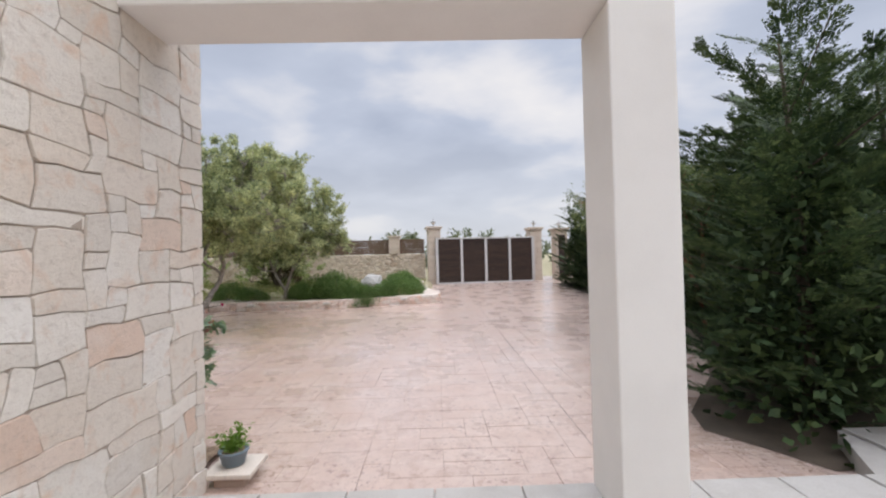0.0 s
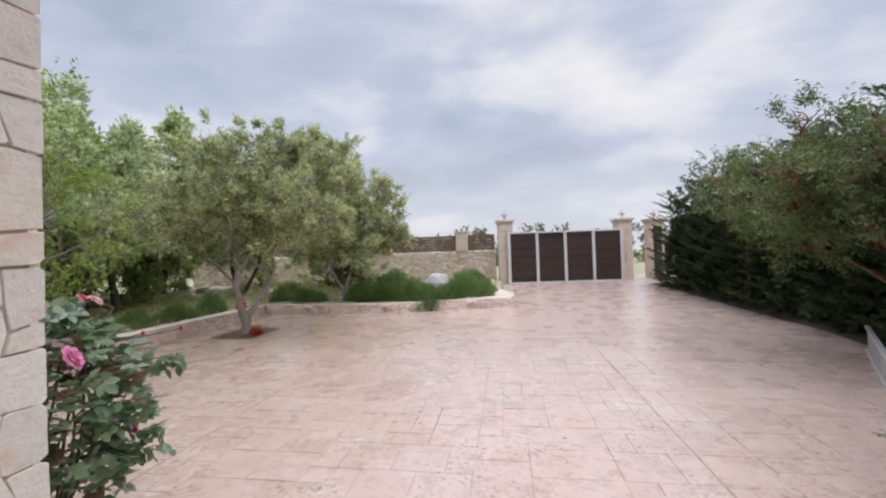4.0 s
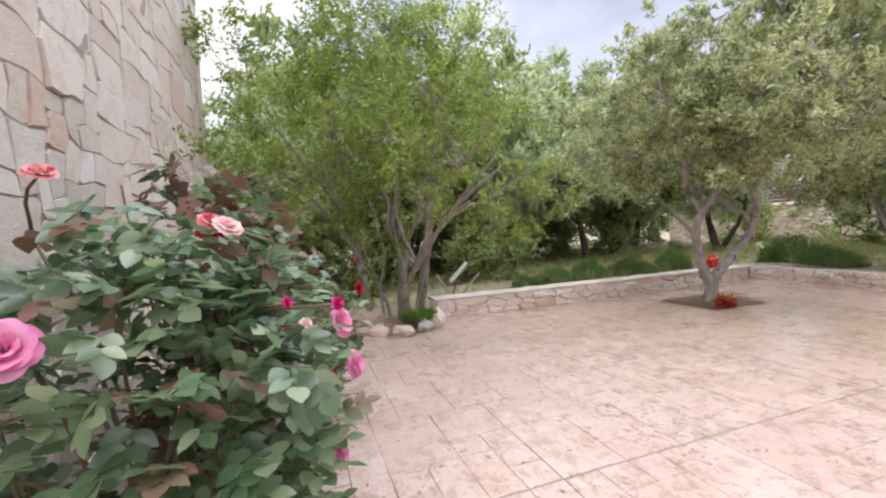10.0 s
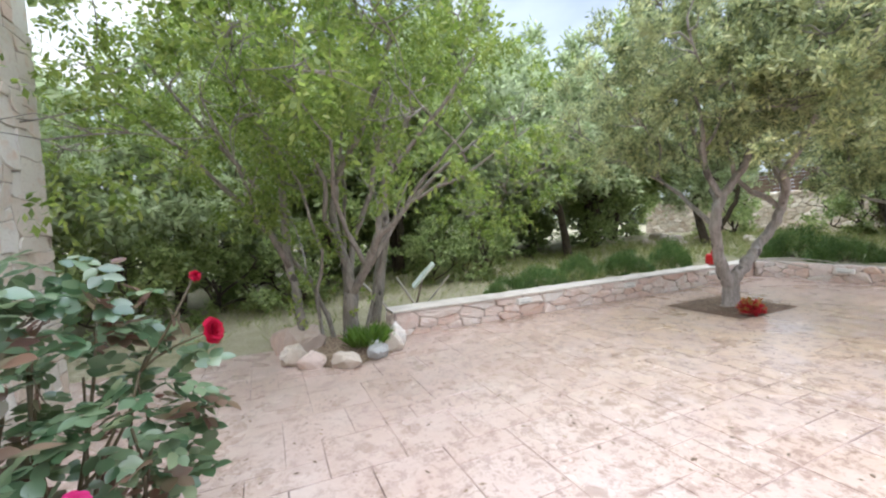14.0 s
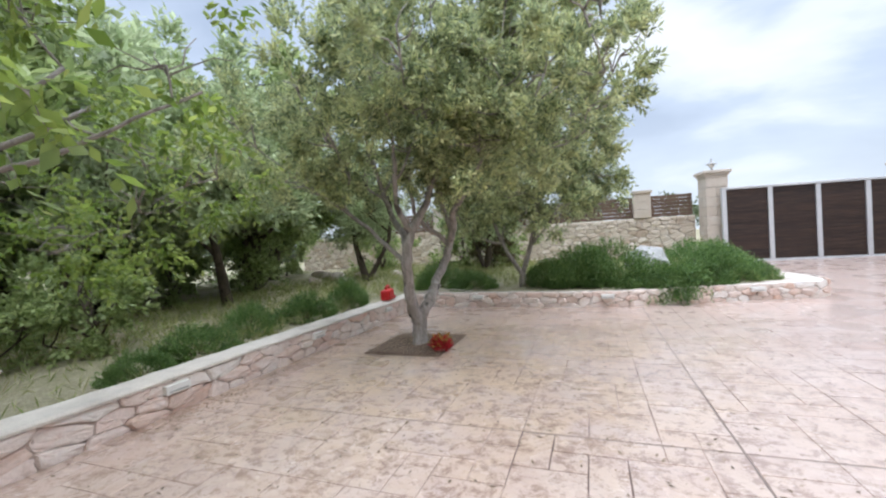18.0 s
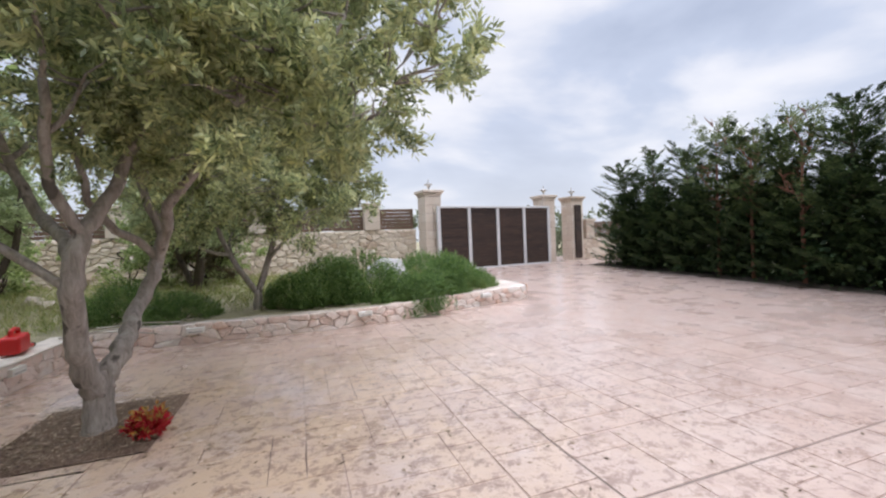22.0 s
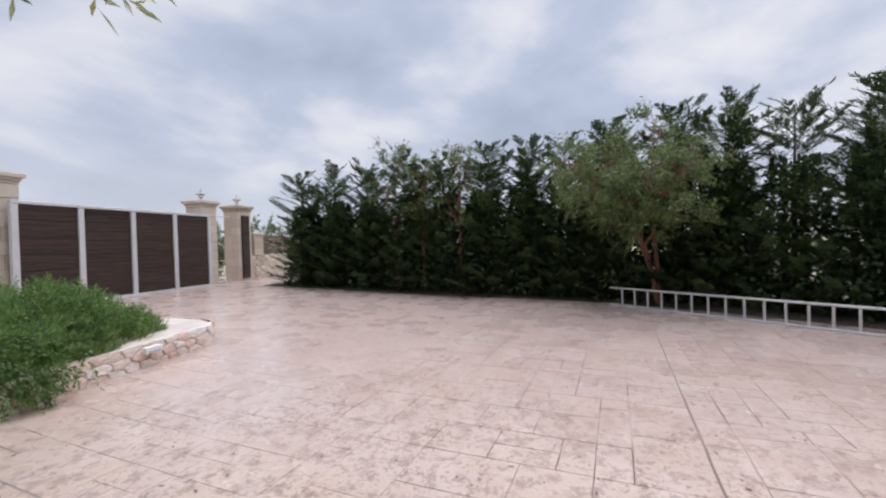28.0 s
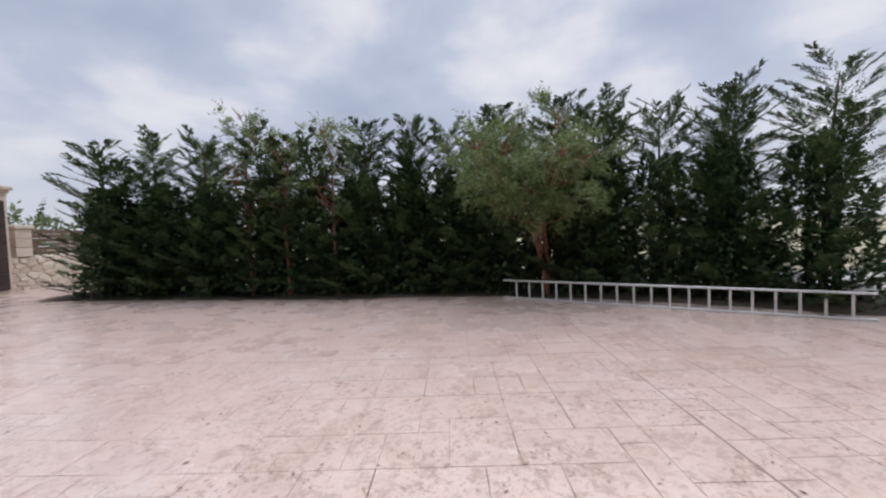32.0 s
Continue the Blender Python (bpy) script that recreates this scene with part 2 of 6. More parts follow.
# earth tone darkened to carry the shade under the hedge
HEDGE_SOIL = plain("shade_dark_needle_earth", (0.10, 0.075, 0.055), 0.95, 0.3, 3.0, 0.8, dirt=(0.04, 0.035, 0.025))
LANTERN_METAL = plain("lantern_metal", (0.34, 0.33, 0.32), 0.5, 0.15, metal=0.4)

# dark stained boards, grain along their length
m = Mat("dark_boards", rough=0.62, spec=0.35)
streak = m.noise(3.0, 5, 0.65, stretch=(0.6, 14, 14))
c = m.ramp(m.piece(), (0.0, (0.020, 0.013, 0.011)), (0.5, (0.042, 0.025, 0.019)), (1.0, (0.026, 0.018, 0.016)))
c = m.mix(m.span(streak, 0.45, 0.75, 0.0, 0.6), c, (0.135, 0.078, 0.052))
m.colour(c).bump(streak, 0.4, 0.004)
DARK_BOARD = m.m

# stamped concrete: pale pink, blotched, lightly sealed
m = Mat("stamped_concrete", rough=0.45, spec=0.4).world_co()
c = m.ramp(m.piece(), (0.0, (0.510, 0.382, 0.324)), (0.3, (0.538, 0.412, 0.355)), (0.6, (0.524, 0.398, 0.341)), (0.85, (0.548, 0.424, 0.366)), (1.0, (0.502, 0.370, 0.311)))
c = m.mix(m.span(m.noise(0.6, 4, 0.55), 0.40, 0.68, 0.0, 0.55), c, (0.562, 0.414, 0.332))
c = m.mix(m.span(m.noise(1.4, 5, 0.62, distortion=0.6), 0.42, 0.68, 0.0, 0.48), c, (0.464, 0.318, 0.254))
c = m.mix(m.span(m.noise(2.3, 5, 0.6, distortion=0.4), 0.46, 0.70, 0.0, 0.55), c, (0.580, 0.478, 0.424))
c = m.mix(m.span(m.noise(5.0, 7, 0.74, distortion=0.5), 0.50, 0.66, 0.0, 0.34), c, (0.350, 0.240, 0.194))
flecks = m.noise(15.0, 6, 0.74)
c = m.mix(m.span(flecks, 0.60, 0.68, 0.0, 0.4), c, (0.276, 0.174, 0.138))
# small chipped hollows, gathered in patches
chips = m.node("ShaderNodeMath")
chips.operation = "MULTIPLY"
m.link(m.span(m.noise(21.0, 3, 0.6, distortion=0.5), 0.57, 0.63, 0.0, 1.0), chips.inputs[0])
m.link(m.span(m.noise(2.4, 3, 0.55), 0.47, 0.58, 0.0, 0.72), chips.inputs[1])
c = m.mix(chips.outputs[0], c, (0.21, 0.135, 0.11))
# brown leaf stain round the olive and low wall, lightened against the crown's shade
far_x = m.node("ShaderNodeVectorMath")
far_x.operation = "DISTANCE"
far_x.inputs[1].default_value = (-5.6, 10.6, -0.29)
m.link(m.co, far_x.inputs[0])
near_tree = m.span(far_x.outputs["Value"], 1.2, 4.3, 1.0, 0.0)
patchy = m.span(m.noise(1.6, 5, 0.7, distortion=0.7), 0.34, 0.58, 0.0, 0.9)
both_n = m.node("ShaderNodeMath")
both_n.operation = "MULTIPLY"
m.link(near_tree, both_n.inputs[0])
m.link(patchy, both_n.inputs[1])
c = m.mix(both_n.outputs[0], c, (0.58, 0.42, 0.295))
# trodden dirt: flecks and dark edges thicken towards the trees
trodden = m.span(far_x.outputs["Value"], 2.4, 6.2, 1.0, 0.42)
smear = m.noise(9.0, 8, 0.8, distortion=0.3)
both_w = m.node("ShaderNodeMath")
both_w.operation = "MULTIPLY"
m.link(trodden, both_w.inputs[0])
m.link(m.span(smear, 0.50, 0.58, 0.0, 0.78), both_w.inputs[1])
c = m.mix(both_w.outputs[0], c, (0.254, 0.163, 0.125))
m.colour(c)
m.roughness(m.span(m.noise(1.7, 4), 0.3, 0.7, 0.17, 0.42))
m.bump(m.mix(0.5, m.noise(6, 6, 0.7, distortion=0.8), m.noise(40, 4, 0.7)), 0.35, 0.012)
m.bsdf.inputs["Coat Weight"].default_value, m.bsdf.inputs["Coat Roughness"].default_value = 0.4, 0.13
STAMPED = m.m
m = Mat("stamped_joint", rough=0.75, spec=0.3).world_co()
m.colour(m.ramp(m.noise(1.9, 4, 0.6), (0.40, (0.46, 0.34, 0.285)), (0.60, (0.135, 0.09, 0.075))))
JOINT = m.m
SAW_JOINT = plain("saw_cut_joint", (0.22, 0.16, 0.135), 0.8, 0.3, 1.5)

# leaf litter over brown earth
m = Mat("leaf_litter", rough=0.95, spec=0.15).world_co()
c = m.ramp(m.noise(6.0, 5, 0.65), (0.30, (0.15, 0.098, 0.07)), (0.70, (0.25, 0.17, 0.125)))
c = m.mix(m.span(m.noise(55, 4, 0.7, distortion=0.6), 0.54, 0.62, 0.0, 0.8), c, (0.44, 0.34, 0.26))
c = m.mix(m.span(m.noise(38, 4, 0.7), 0.55, 0.63, 0.0, 0.7), c, (0.07, 0.045, 0.035))
m.colour(c).bump(m.noise(45, 5, 0.7), 0.9, 0.02)
LEAF_LITTER = m.m

m = Mat("garden_soil_and_grass", rough=0.95, spec=0.15).world_co()
c = m.ramp(m.noise(1.1, 6, 0.65), (0.30, (0.19, 0.195, 0.085)), (0.45, (0.37, 0.335, 0.215)), (0.62, (0.47, 0.41, 0.29)), (0.78, (0.25, 0.255, 0.12)))
c = m.mix(m.span(m.noise(26, 5, 0.7), 0.4, 0.7, 0.0, 0.6), c, (0.15, 0.135, 0.075))
m.colour(c).bump(m.noise(30, 5, 0.7), 0.9, 0.04)
GROUND = m.m
m = Mat("leaf_litter_soil", rough=0.95, spec=0.15).world_co()
c = m.ramp(m.noise(34, 5, 0.75), (0.34, (0.13, 0.088, 0.06)), (0.5, (0.28, 0.20, 0.14)), (0.64, (0.47, 0.36, 0.265)))
m.colour(c).bump(m.noise(40, 5, 0.7), 0.9, 0.03)
SOIL = m.m


def bark_material(name, a, b, patches=(0.5, 0.47, 0.43)):
    m = Mat(name, rough=0.9, spec=0.2)
    ridges = m.noise(7, 6, 0.7, stretch=(3, 3, 0.7), distortion=0.4)
    c = m.ramp(ridges, (0.3, a), (0.68, b))
    c = m.mix(m.span(m.noise(4.5, 4, 0.6), 0.56, 0.72, 0.0, 0.6), c, patches)
    c = m.mix(m.span(m.noise(8.0, 3, 0.5, stretch=(1, 1, 0.55)), 0.62, 0.68, 0.0, 0.8), c, (a[0] * 0.4, a[1] * 0.4, a[2] * 0.4))
    m.colour(c).bump(ridges, 0.8, 0.02)
    return m.m


BARK_OLIVE = bark_material("olive_bark", (0.19, 0.165, 0.145), (0.44, 0.39, 0.355), (0.52, 0.485, 0.45))
BARK_ASH = bark_material("grey_brown_bark", (0.15, 0.13, 0.108), (0.35, 0.31, 0.268), (0.46, 0.415, 0.36))
BARK_RED = bark_material("reddish_bark", (0.16, 0.075, 0.05), (0.34, 0.17, 0.12), (0.30, 0.19, 0.14))
BARK_DARK = bark_material("dark_bark", (0.05, 0.04, 0.03), (0.13, 0.10, 0.08), (0.12, 0.10, 0.08))
CANE_GREEN = plain("rose_cane", (0.11, 0.085, 0.04), 0.6, 0.15)


def leaf_material(name, stops, rough=0.5, trans=0.45, spec=0.4, lift=1.0, tips=0.3):
    m = Mat(name, rough=rough, spec=spec).world_co()
    c = m.ramp(m.piece(), *stops)
    c = m.mix(m.span(m.noise(0.9, 3), 0.3, 0.7, 0.0, 0.35), c, stops[0][1])
    # clump highlights painted in: noise patches blend to the lightest leaf tone
    c = m.mix(m.span(m.noise(4.2, 3), 0.46, 0.66, 0.0, tips), c, stops[-1][1])
    m.colour(c)
    hue = m.node("ShaderNodeHueSaturation")
    hue.inputs["Value"].default_value = 1.9 * lift
    hue.inputs["Saturation"].default_value = 1.08
    m.link(c, hue.inputs["Color"])
    m.translucent(hue.outputs[0], trans)
    return m.m


LEAF_OLIVE = leaf_material("olive_leaves", ((0.0, (0.090, 0.115, 0.056)), (0.35, (0.22, 0.260, 0.136)), (0.7, (0.38, 0.43, 0.24)), (0.92, (0.56, 0.56, 0.27)), (1.0, (0.68, 0.67, 0.37))), trans=0.32, tips=0.48)
LEAF_OLIVE_DARK = leaf_material("shaded_olive_leaves", ((0.0, (0.16, 0.20, 0.105)), (0.5, (0.32, 0.37, 0.21)), (1.0, (0.54, 0.58, 0.37))), trans=0.45)
LEAF_ASH = leaf_material("bright_green_leaves", ((0.0, (0.080, 0.122, 0.026)), (0.4, (0.145, 0.202, 0.046)), (0.8, (0.21, 0.268, 0.068)), (1.0, (0.31, 0.345, 0.11))), trans=0.46, lift=1.05, tips=0.45)
LEAF_GROVE = leaf_material("grove_leaves", ((0.0, (0.115, 0.155, 0.054)), (0.5, (0.235, 0.29, 0.115)), (1.0, (0.42, 0.47, 0.22))), trans=0.38)
LEAF_WOODS = leaf_material("scrub_leaves", ((0.0, (0.05, 0.065, 0.035)), (0.5, (0.11, 0.135, 0.07)), (1.0, (0.21, 0.235, 0.135))), trans=0.25)
LEAF_CYPRESS = leaf_material("cypress_sprays", ((0.0, (0.018, 0.034, 0.015)), (0.5, (0.038, 0.070, 0.028)), (0.85, (0.070, 0.112, 0.043)), (1.0, (0.15, 0.20, 0.075))), rough=0.65, trans=0.07, tips=0.35, spec=0.25)
LEAF_HEDGE_BROAD = leaf_material("willowy_leaves", ((0.0, (0.055, 0.078, 0.028)), (0.5, (0.11, 0.145, 0.052)), (1.0, (0.21, 0.25, 0.10))), trans=0.3)
LEAF_ROSEMARY = leaf_material("rosemary_needles", ((0.0, (0.045, 0.088, 0.024)), (0.5, (0.095, 0.165, 0.046)), (0.8, (0.16, 0.25, 0.072)), (1.0, (0.25, 0.335, 0.12))), trans=0.3)
LEAF_ROSE = leaf_material("rose_leaves", ((0.0, (0.050, 0.100, 0.046)), (0.4, (0.105, 0.178, 0.090)), (0.8, (0.195, 0.270, 0.158)), (1.0, (0.30, 0.35, 0.20))), rough=0.3, trans=0.3, spec=0.9)
LEAF_ROSE_RED = leaf_material("young_red_rose_leaves", ((0.0, (0.13, 0.07, 0.052)), (0.4, (0.18, 0.125, 0.085)), (0.75, (0.15, 0.165, 0.09)), (1.0, (0.23, 0.09, 0.07))), rough=0.4, trans=0.2, spec=0.5)
LEAF_GRASS = leaf_material("dry_grass_blades", ((0.0, (0.12, 0.165, 0.04)), (0.5, (0.24, 0.27, 0.09)), (1.0, (0.40, 0.36, 0.18))), rough=0.7, trans=0.25)
LEAF_DRY = leaf_material("dry_shrub_leaves", ((0.0, (0.055, 0.04, 0.022)), (0.5, (0.095, 0.08, 0.04)), (1.0, (0.17, 0.14, 0.07))), trans=0.3)
LEAF_CLUMP = leaf_material("green_tuft", ((0.0, (0.07, 0.14, 0.02)), (1.0, (0.16, 0.25, 0.05))), trans=0.3)
LEAF_DEAD = leaf_material("fallen_leaves", ((0.0, (0.09, 0.062, 0.042)), (0.6, (0.20, 0.14, 0.09)), (1.0, (0.46, 0.35, 0.25))), trans=0.05, rough=0.8)


def petal_material(name, a, b):
    m = Mat(name, rough=0.6, spec=0.2)
    c = m.mix(m.piece(), a, b)
    m.colour(c)
    m.translucent(c, 0.3)
    return m.m


PETAL_PINK = petal_material("pink_petals", (0.80, 0.22, 0.42), (0.90, 0.45, 0.63))
PETAL_HOT = petal_material("hot_pink_petals", (0.62, 0.02, 0.15), (0.74, 0.06, 0.26))
PETAL_RED = petal_material("red_petals", (0.36, 0.003, 0.022), (0.55, 0.008, 0.055))
PETAL_PALE = petal_material("pale_petals", (0.86, 0.52, 0.50), (0.90, 0.74, 0.66))
PETAL_FLAME = petal_material("flame_petals", (0.66, 0.015, 0.06), (0.86, 0.56, 0.50))

# ---- building helpers ----
RNG = np.random.default_rng(11)


def thing(name, at, label, category, group="", turn=0.0, kind=""):
    ob = new(name)
    ob.empty_display_size = 0.1
    ob.matrix_basis = pose(*at, 0, 0, turn)
    return tagged(ob, label, category, group, kind)


def hung(name, mesh, material, parent, label="", at=None):
    ob = new(name, mesh)
    if material is not None and not mesh.materials:
        mesh.materials.append(material)
    if parent is not None:
        ob.parent = parent
    if at is not None:
        ob.matrix_basis = at
    return tagged(ob, label)


def part(name, bm, material, parent, label="", smooth=False):
    mesh = bpy.data.meshes.new(name)
    bm.to_mesh(mesh)
    bm.free()
    if smooth:
        mesh.shade_smooth()
    return hung(name, mesh, material, parent, label)


def setting(name, bm, material, label, category, smooth=False):
    ob = part(name, bm, material, None, smooth=smooth)
    return tagged(ob, label, category, kind="structure")


def box(bm, lo, hi, bevel=0.0, segments=2):
    """A box between two corners, its edges rounded."""
    lo, hi = Vector(lo), Vector(hi)
    made = bmesh.ops.create_cube(bm, size=1.0, matrix=Matrix.Translation((lo + hi) / 2) @ Matrix.Diagonal((*(hi - lo), 1)))
    if bevel > 0:
        edges = list({e for v in made["verts"] for e in v.link_edges})
        bmesh.ops.bevel(bm, geom=edges, offset=bevel, segments=segments, affect="EDGES", profile=0.6)
    return bm


def boxed(lo, hi, bevel=0.0, segments=2):
    return box(bmesh.new(), lo, hi, bevel, segments)


def tube(bm, points, radii, sides=8, cap=True):
    """A tapered tube along points."""
    rings = []
    points = [Vector(p) for p in points]
    side = None
    for i, p in enumerate(points):
        a, b = points[max(0, i - 1)], points[min(len(points) - 1, i + 1)]
        ahead = (b - a).normalized()
        if side is None:
            side = ahead.orthogonal().normalized()
        side = (side - ahead * side.dot(ahead)).normalized()
        other = ahead.cross(side)
        r = radii[i]
        rings.append([bm.verts.new(p + r * (math.cos(2 * math.pi * k / sides) * side + math.sin(2 * math.pi * k / sides) * other)) for k in range(sides)])
    for a, b in zip(rings, rings[1:]):
        for k in range(sides):
            bm.faces.new((a[k], a[(k + 1) % sides], b[(k + 1) % sides], b[k]))
    if cap:
        bm.faces.new(list(reversed(rings[0])))
        bm.faces.new(rings[-1])
    return bm


def lathe(bm, profile, sides=20, at=(0, 0, 0)):
    """A body turned from (radius, height) pairs."""
    rings = []
    for r, z in profile:
        rings.append([bm.verts.new((at[0] + r * math.cos(2 * math.pi * k / sides), at[1] + r * math.sin(2 * math.pi * k / sides), at[2] + z)) for k in range(sides)])
    for a, b in zip(rings, rings[1:]):
        for k in range(sides):
            bm.faces.new((a[k], a[(k + 1) % sides], b[(k + 1) % sides], b[k]))
    bm.faces.new(list(reversed(rings[0])))
    bm.faces.new(rings[-1])
    return bm


def raw_mesh(name, verts, faces):
    mesh = bpy.data.meshes.new(name)
    mesh.from_pydata(verts, [], faces)
    mesh.update()
    return mesh


def quad_mesh(name, quads, smooth=False):
    """A mesh of loose four-cornered leaves: an array of shape (n, 4, 3)."""
    quads = np.asarray(quads, dtype=np.float32)
    n = len(quads)
    mesh = bpy.data.meshes.new(name)
    mesh.vertices.add(4 * n)
    mesh.vertices.foreach_set("co", quads.ravel())
    mesh.loops.add(4 * n)
    mesh.loops.foreach_set("vertex_index", np.arange(4 * n, dtype=np.int32))
    mesh.polygons.add(n)
    mesh.polygons.foreach_set("loop_start", np.arange(0, 4 * n, 4, dtype=np.int32))
    mesh.update()
    mesh.validate()
    return mesh


def unit(v):
    return v / np.maximum(np.linalg.norm(v, axis=-1, keepdims=True), 1e-6)


def leaves_on(rng, starts, ways, lengths, per, leaf, width, spread, droop=0.0, fold=0.12, vary=0.35):
    """Leaves set along straight twigs. starts (k, 3), ways (k, 3), lengths (k,); returns (k * per, 4, 3)."""
    k = len(starts)
    s = np.linspace(0.08, 1.0, per)[None, :] + rng.uniform(-0.05, 0.05, (k, per))
    foot = starts[:, None, :] + ways[:, None, :] * (s * lengths[:, None])[..., None]
    off = rng.normal(size=(k, per, 3))
    off = unit(off - (off * ways[:, None, :]).sum(-1, keepdims=True) * ways[:, None, :])
    out = unit(ways[:, None, :] * (1 - spread) + off * spread)
    out[..., 2] -= droop
    out = unit(out)
    side = unit(np.cross(out, rng.normal(size=(k, per, 3))))
    norm = np.cross(side, out)
    ln = leaf * (1 + rng.uniform(-vary, vary, (k, per, 1)))
    wd = width * (1 + rng.uniform(-vary, vary, (k, per, 1)))
    mid = foot + out * ln * 0.48
    q = np.stack([foot, mid + side * wd / 2 + norm * wd * fold, foot + out * ln, mid - side * wd / 2 + norm * wd * fold], axis=2)
    return q.reshape(-1, 4, 3)


# ---- lie of the land ----


def drive_z(y):
    """The drive is level by the house and climbs gently to the gate."""
    t = y - 13.2
    return -0.29 + 0.0195 * (t + math.sqrt(t * t + 1.0))


LOW_WALL_X = -7.78
BED = [(-7.78, 14.10), (-6.9, 14.14), (-6.1, 14.14), (-5.1, 14.11), (-4.2, 14.10), (-3.4, 14.20), (-2.6, 14.44), (-1.9, 14.64), (-1.3, 14.78), (-0.7, 14.90), (-0.2, 15.04), (0.10, 15.32), (0.08, 15.8), (-0.25, 16.9), (-0.62, 18.5), (-0.66, 21.0)]


def bed_front(x):
    """The y at which the planted bed begins, or None past its tip."""
    for (xa, ya), (xb, yb) in zip(BED, BED[1:12]):
        if xa <= x <= xb:
            return ya + (yb - ya) * (x - xa) / (xb - xa)
    return None


def in_garden(x, y):
    if x < LOW_WALL_X - 0.18 and y > 6.2:
        return True
    if x < -8.1:
        return True
    if y > 13.8 and x < -0.2:
        f = bed_front(max(x, -7.78))
        return f is not None and y > f + 0.18
    return False


def garden_z(x, y):
    a = -0.29 + 0.17 * min(1.0, max(0.0, (y - 5.2) / 3.0))
    b = a + 0.17 * min(1.0, max(0.0, (y - 8.5) / 6.0)) + 0.14 * min(1.0, max(0.0, (y - 15.0) / 6.0))
    return b + 0.05 * noise.noise((x * 0.5, y * 0.5, 3.0)) * min(1.0, max(0.0, (y - 5.5) / 2.0))


def ground_z(x, y):
    if in_garden(x, y):
        return garden_z(x, y)
    if y > 24.5 or x > 9:
        return 0.05 if y > 20 else drive_z(y) - 0.05
    return drive_z(y) - 0.06


# one sheet of ground, fine by the house and coarse to the horizon
gx = sorted(set(np.round(np.concatenate([np.linspace(-18, 10, 141), [-3000, -900, -300, -120, -60, -40, -28, -22, 13, 18, 28, 50, 120, 300, 900, 3000]]), 3)))
gy = sorted(set(np.round(np.concatenate([np.linspace(-4, 26, 151), [-3000, -900, -300, -100, -40, -18, -8, 30, 40, 60, 120, 300, 900, 3000]]), 3)))
gv = [(x, y, ground_z(x, y)) for y in gy for x in gx]
gw = len(gx)
gf = [(j * gw + i, j * gw + i + 1, (j + 1) * gw + i + 1, (j + 1) * gw + i) for j in range(len(gy) - 1) for i in range(gw - 1)]
ground = new("ground", raw_mesh("ground", gv, gf))
ground.data.materials.append(GROUND)
tagged(ground, "dry grassy garden soil with sparse weeds", "ground", kind="structure")

# ---- the drive: a slab with stamped pieces ----
DX0, DX1, DY0, DY1 = -8.1, 8.6, 2.88, 24.4
JX, JY = (-3.2, 1.4), (8.79, 14.9)
ys = np.linspace(2.0, DY1, 46)
sv = [(x, y, drive_z(y) - 0.0045) for y in ys for x in (DX0, -0.2, DX1)]
sf = [(3 * j + i, 3 * j + i + 1, 3 * j + i + 4, 3 * j + i + 3) for j in range(45) for i in range(2)]
drive = new("road", raw_mesh("road", sv, sf))
drive.data.materials.append(JOINT)
tagged(drive, "pale pink stamped concrete drive with dark joints", "driveway", kind="structure")


def ashlar(x0, y0, x1, y1, rng, u=0.235):
    """Rectangles of mixed sizes that fill a bay."""
    nx, ny = max(1, round((x1 - x0) / u)), max(1, round((y1 - y0) / u))
    ux, uy = (x1 - x0) / nx, (y1 - y0) / ny
    used = np.zeros((nx, ny), bool)
    sizes = [(2, 2), (3, 2), (2, 1), (1, 2), (2, 2), (2, 3), (3, 2), (1, 1), (3, 1)]
    out = []
    for j in range(ny):
        for i in range(nx):
            if used[i, j]:
                continue
            for k in rng.permutation(len(sizes)):
                a, b = sizes[k]
                if i + a <= nx and j + b <= ny and not used[i:i + a, j:j + b].any():
                    break
            else:
                a = b = 1
            used[i:i + a, j:j + b] = True
            out.append((x0 + i * ux, y0 + j * uy, x0 + (i + a) * ux, y0 + (j + b) * uy))
    return out


def tile_points(w, h, rng, g=0.0018):
    """The ring of a slab piece: edges slightly wavering."""
    a, b = w / 2 - g, h / 2 - g
    j = lambda s=0.003: float(rng.uniform(-s, s))
    ring = [(-a + j(), -b + j()), (j(0.1), -b + j()), (a + j(), -b + j()), (a + j(), j(0.1)), (a + j(), b + j()), (j(0.1), b + j()), (-a + j(), b + j()), (-a + j(), j(0.1))]
    return ring


def tile_mesh(ring, place, e=0.004):
    low = [place(x, y, -0.007) for x, y in ring]
    top = [place(x * (1 - e / max(abs(x), 0.05)) if abs(x) > 0.05 else x, y * (1 - e / max(abs(y), 0.05)) if abs(y) > 0.05 else y, 0.0) for x, y in ring]
    n = len(ring)
    faces = [(i, (i + 1) % n, n + (i + 1) % n, n + i) for i in range(n)] + [tuple(range(n, 2 * n))]
    return low + top, faces


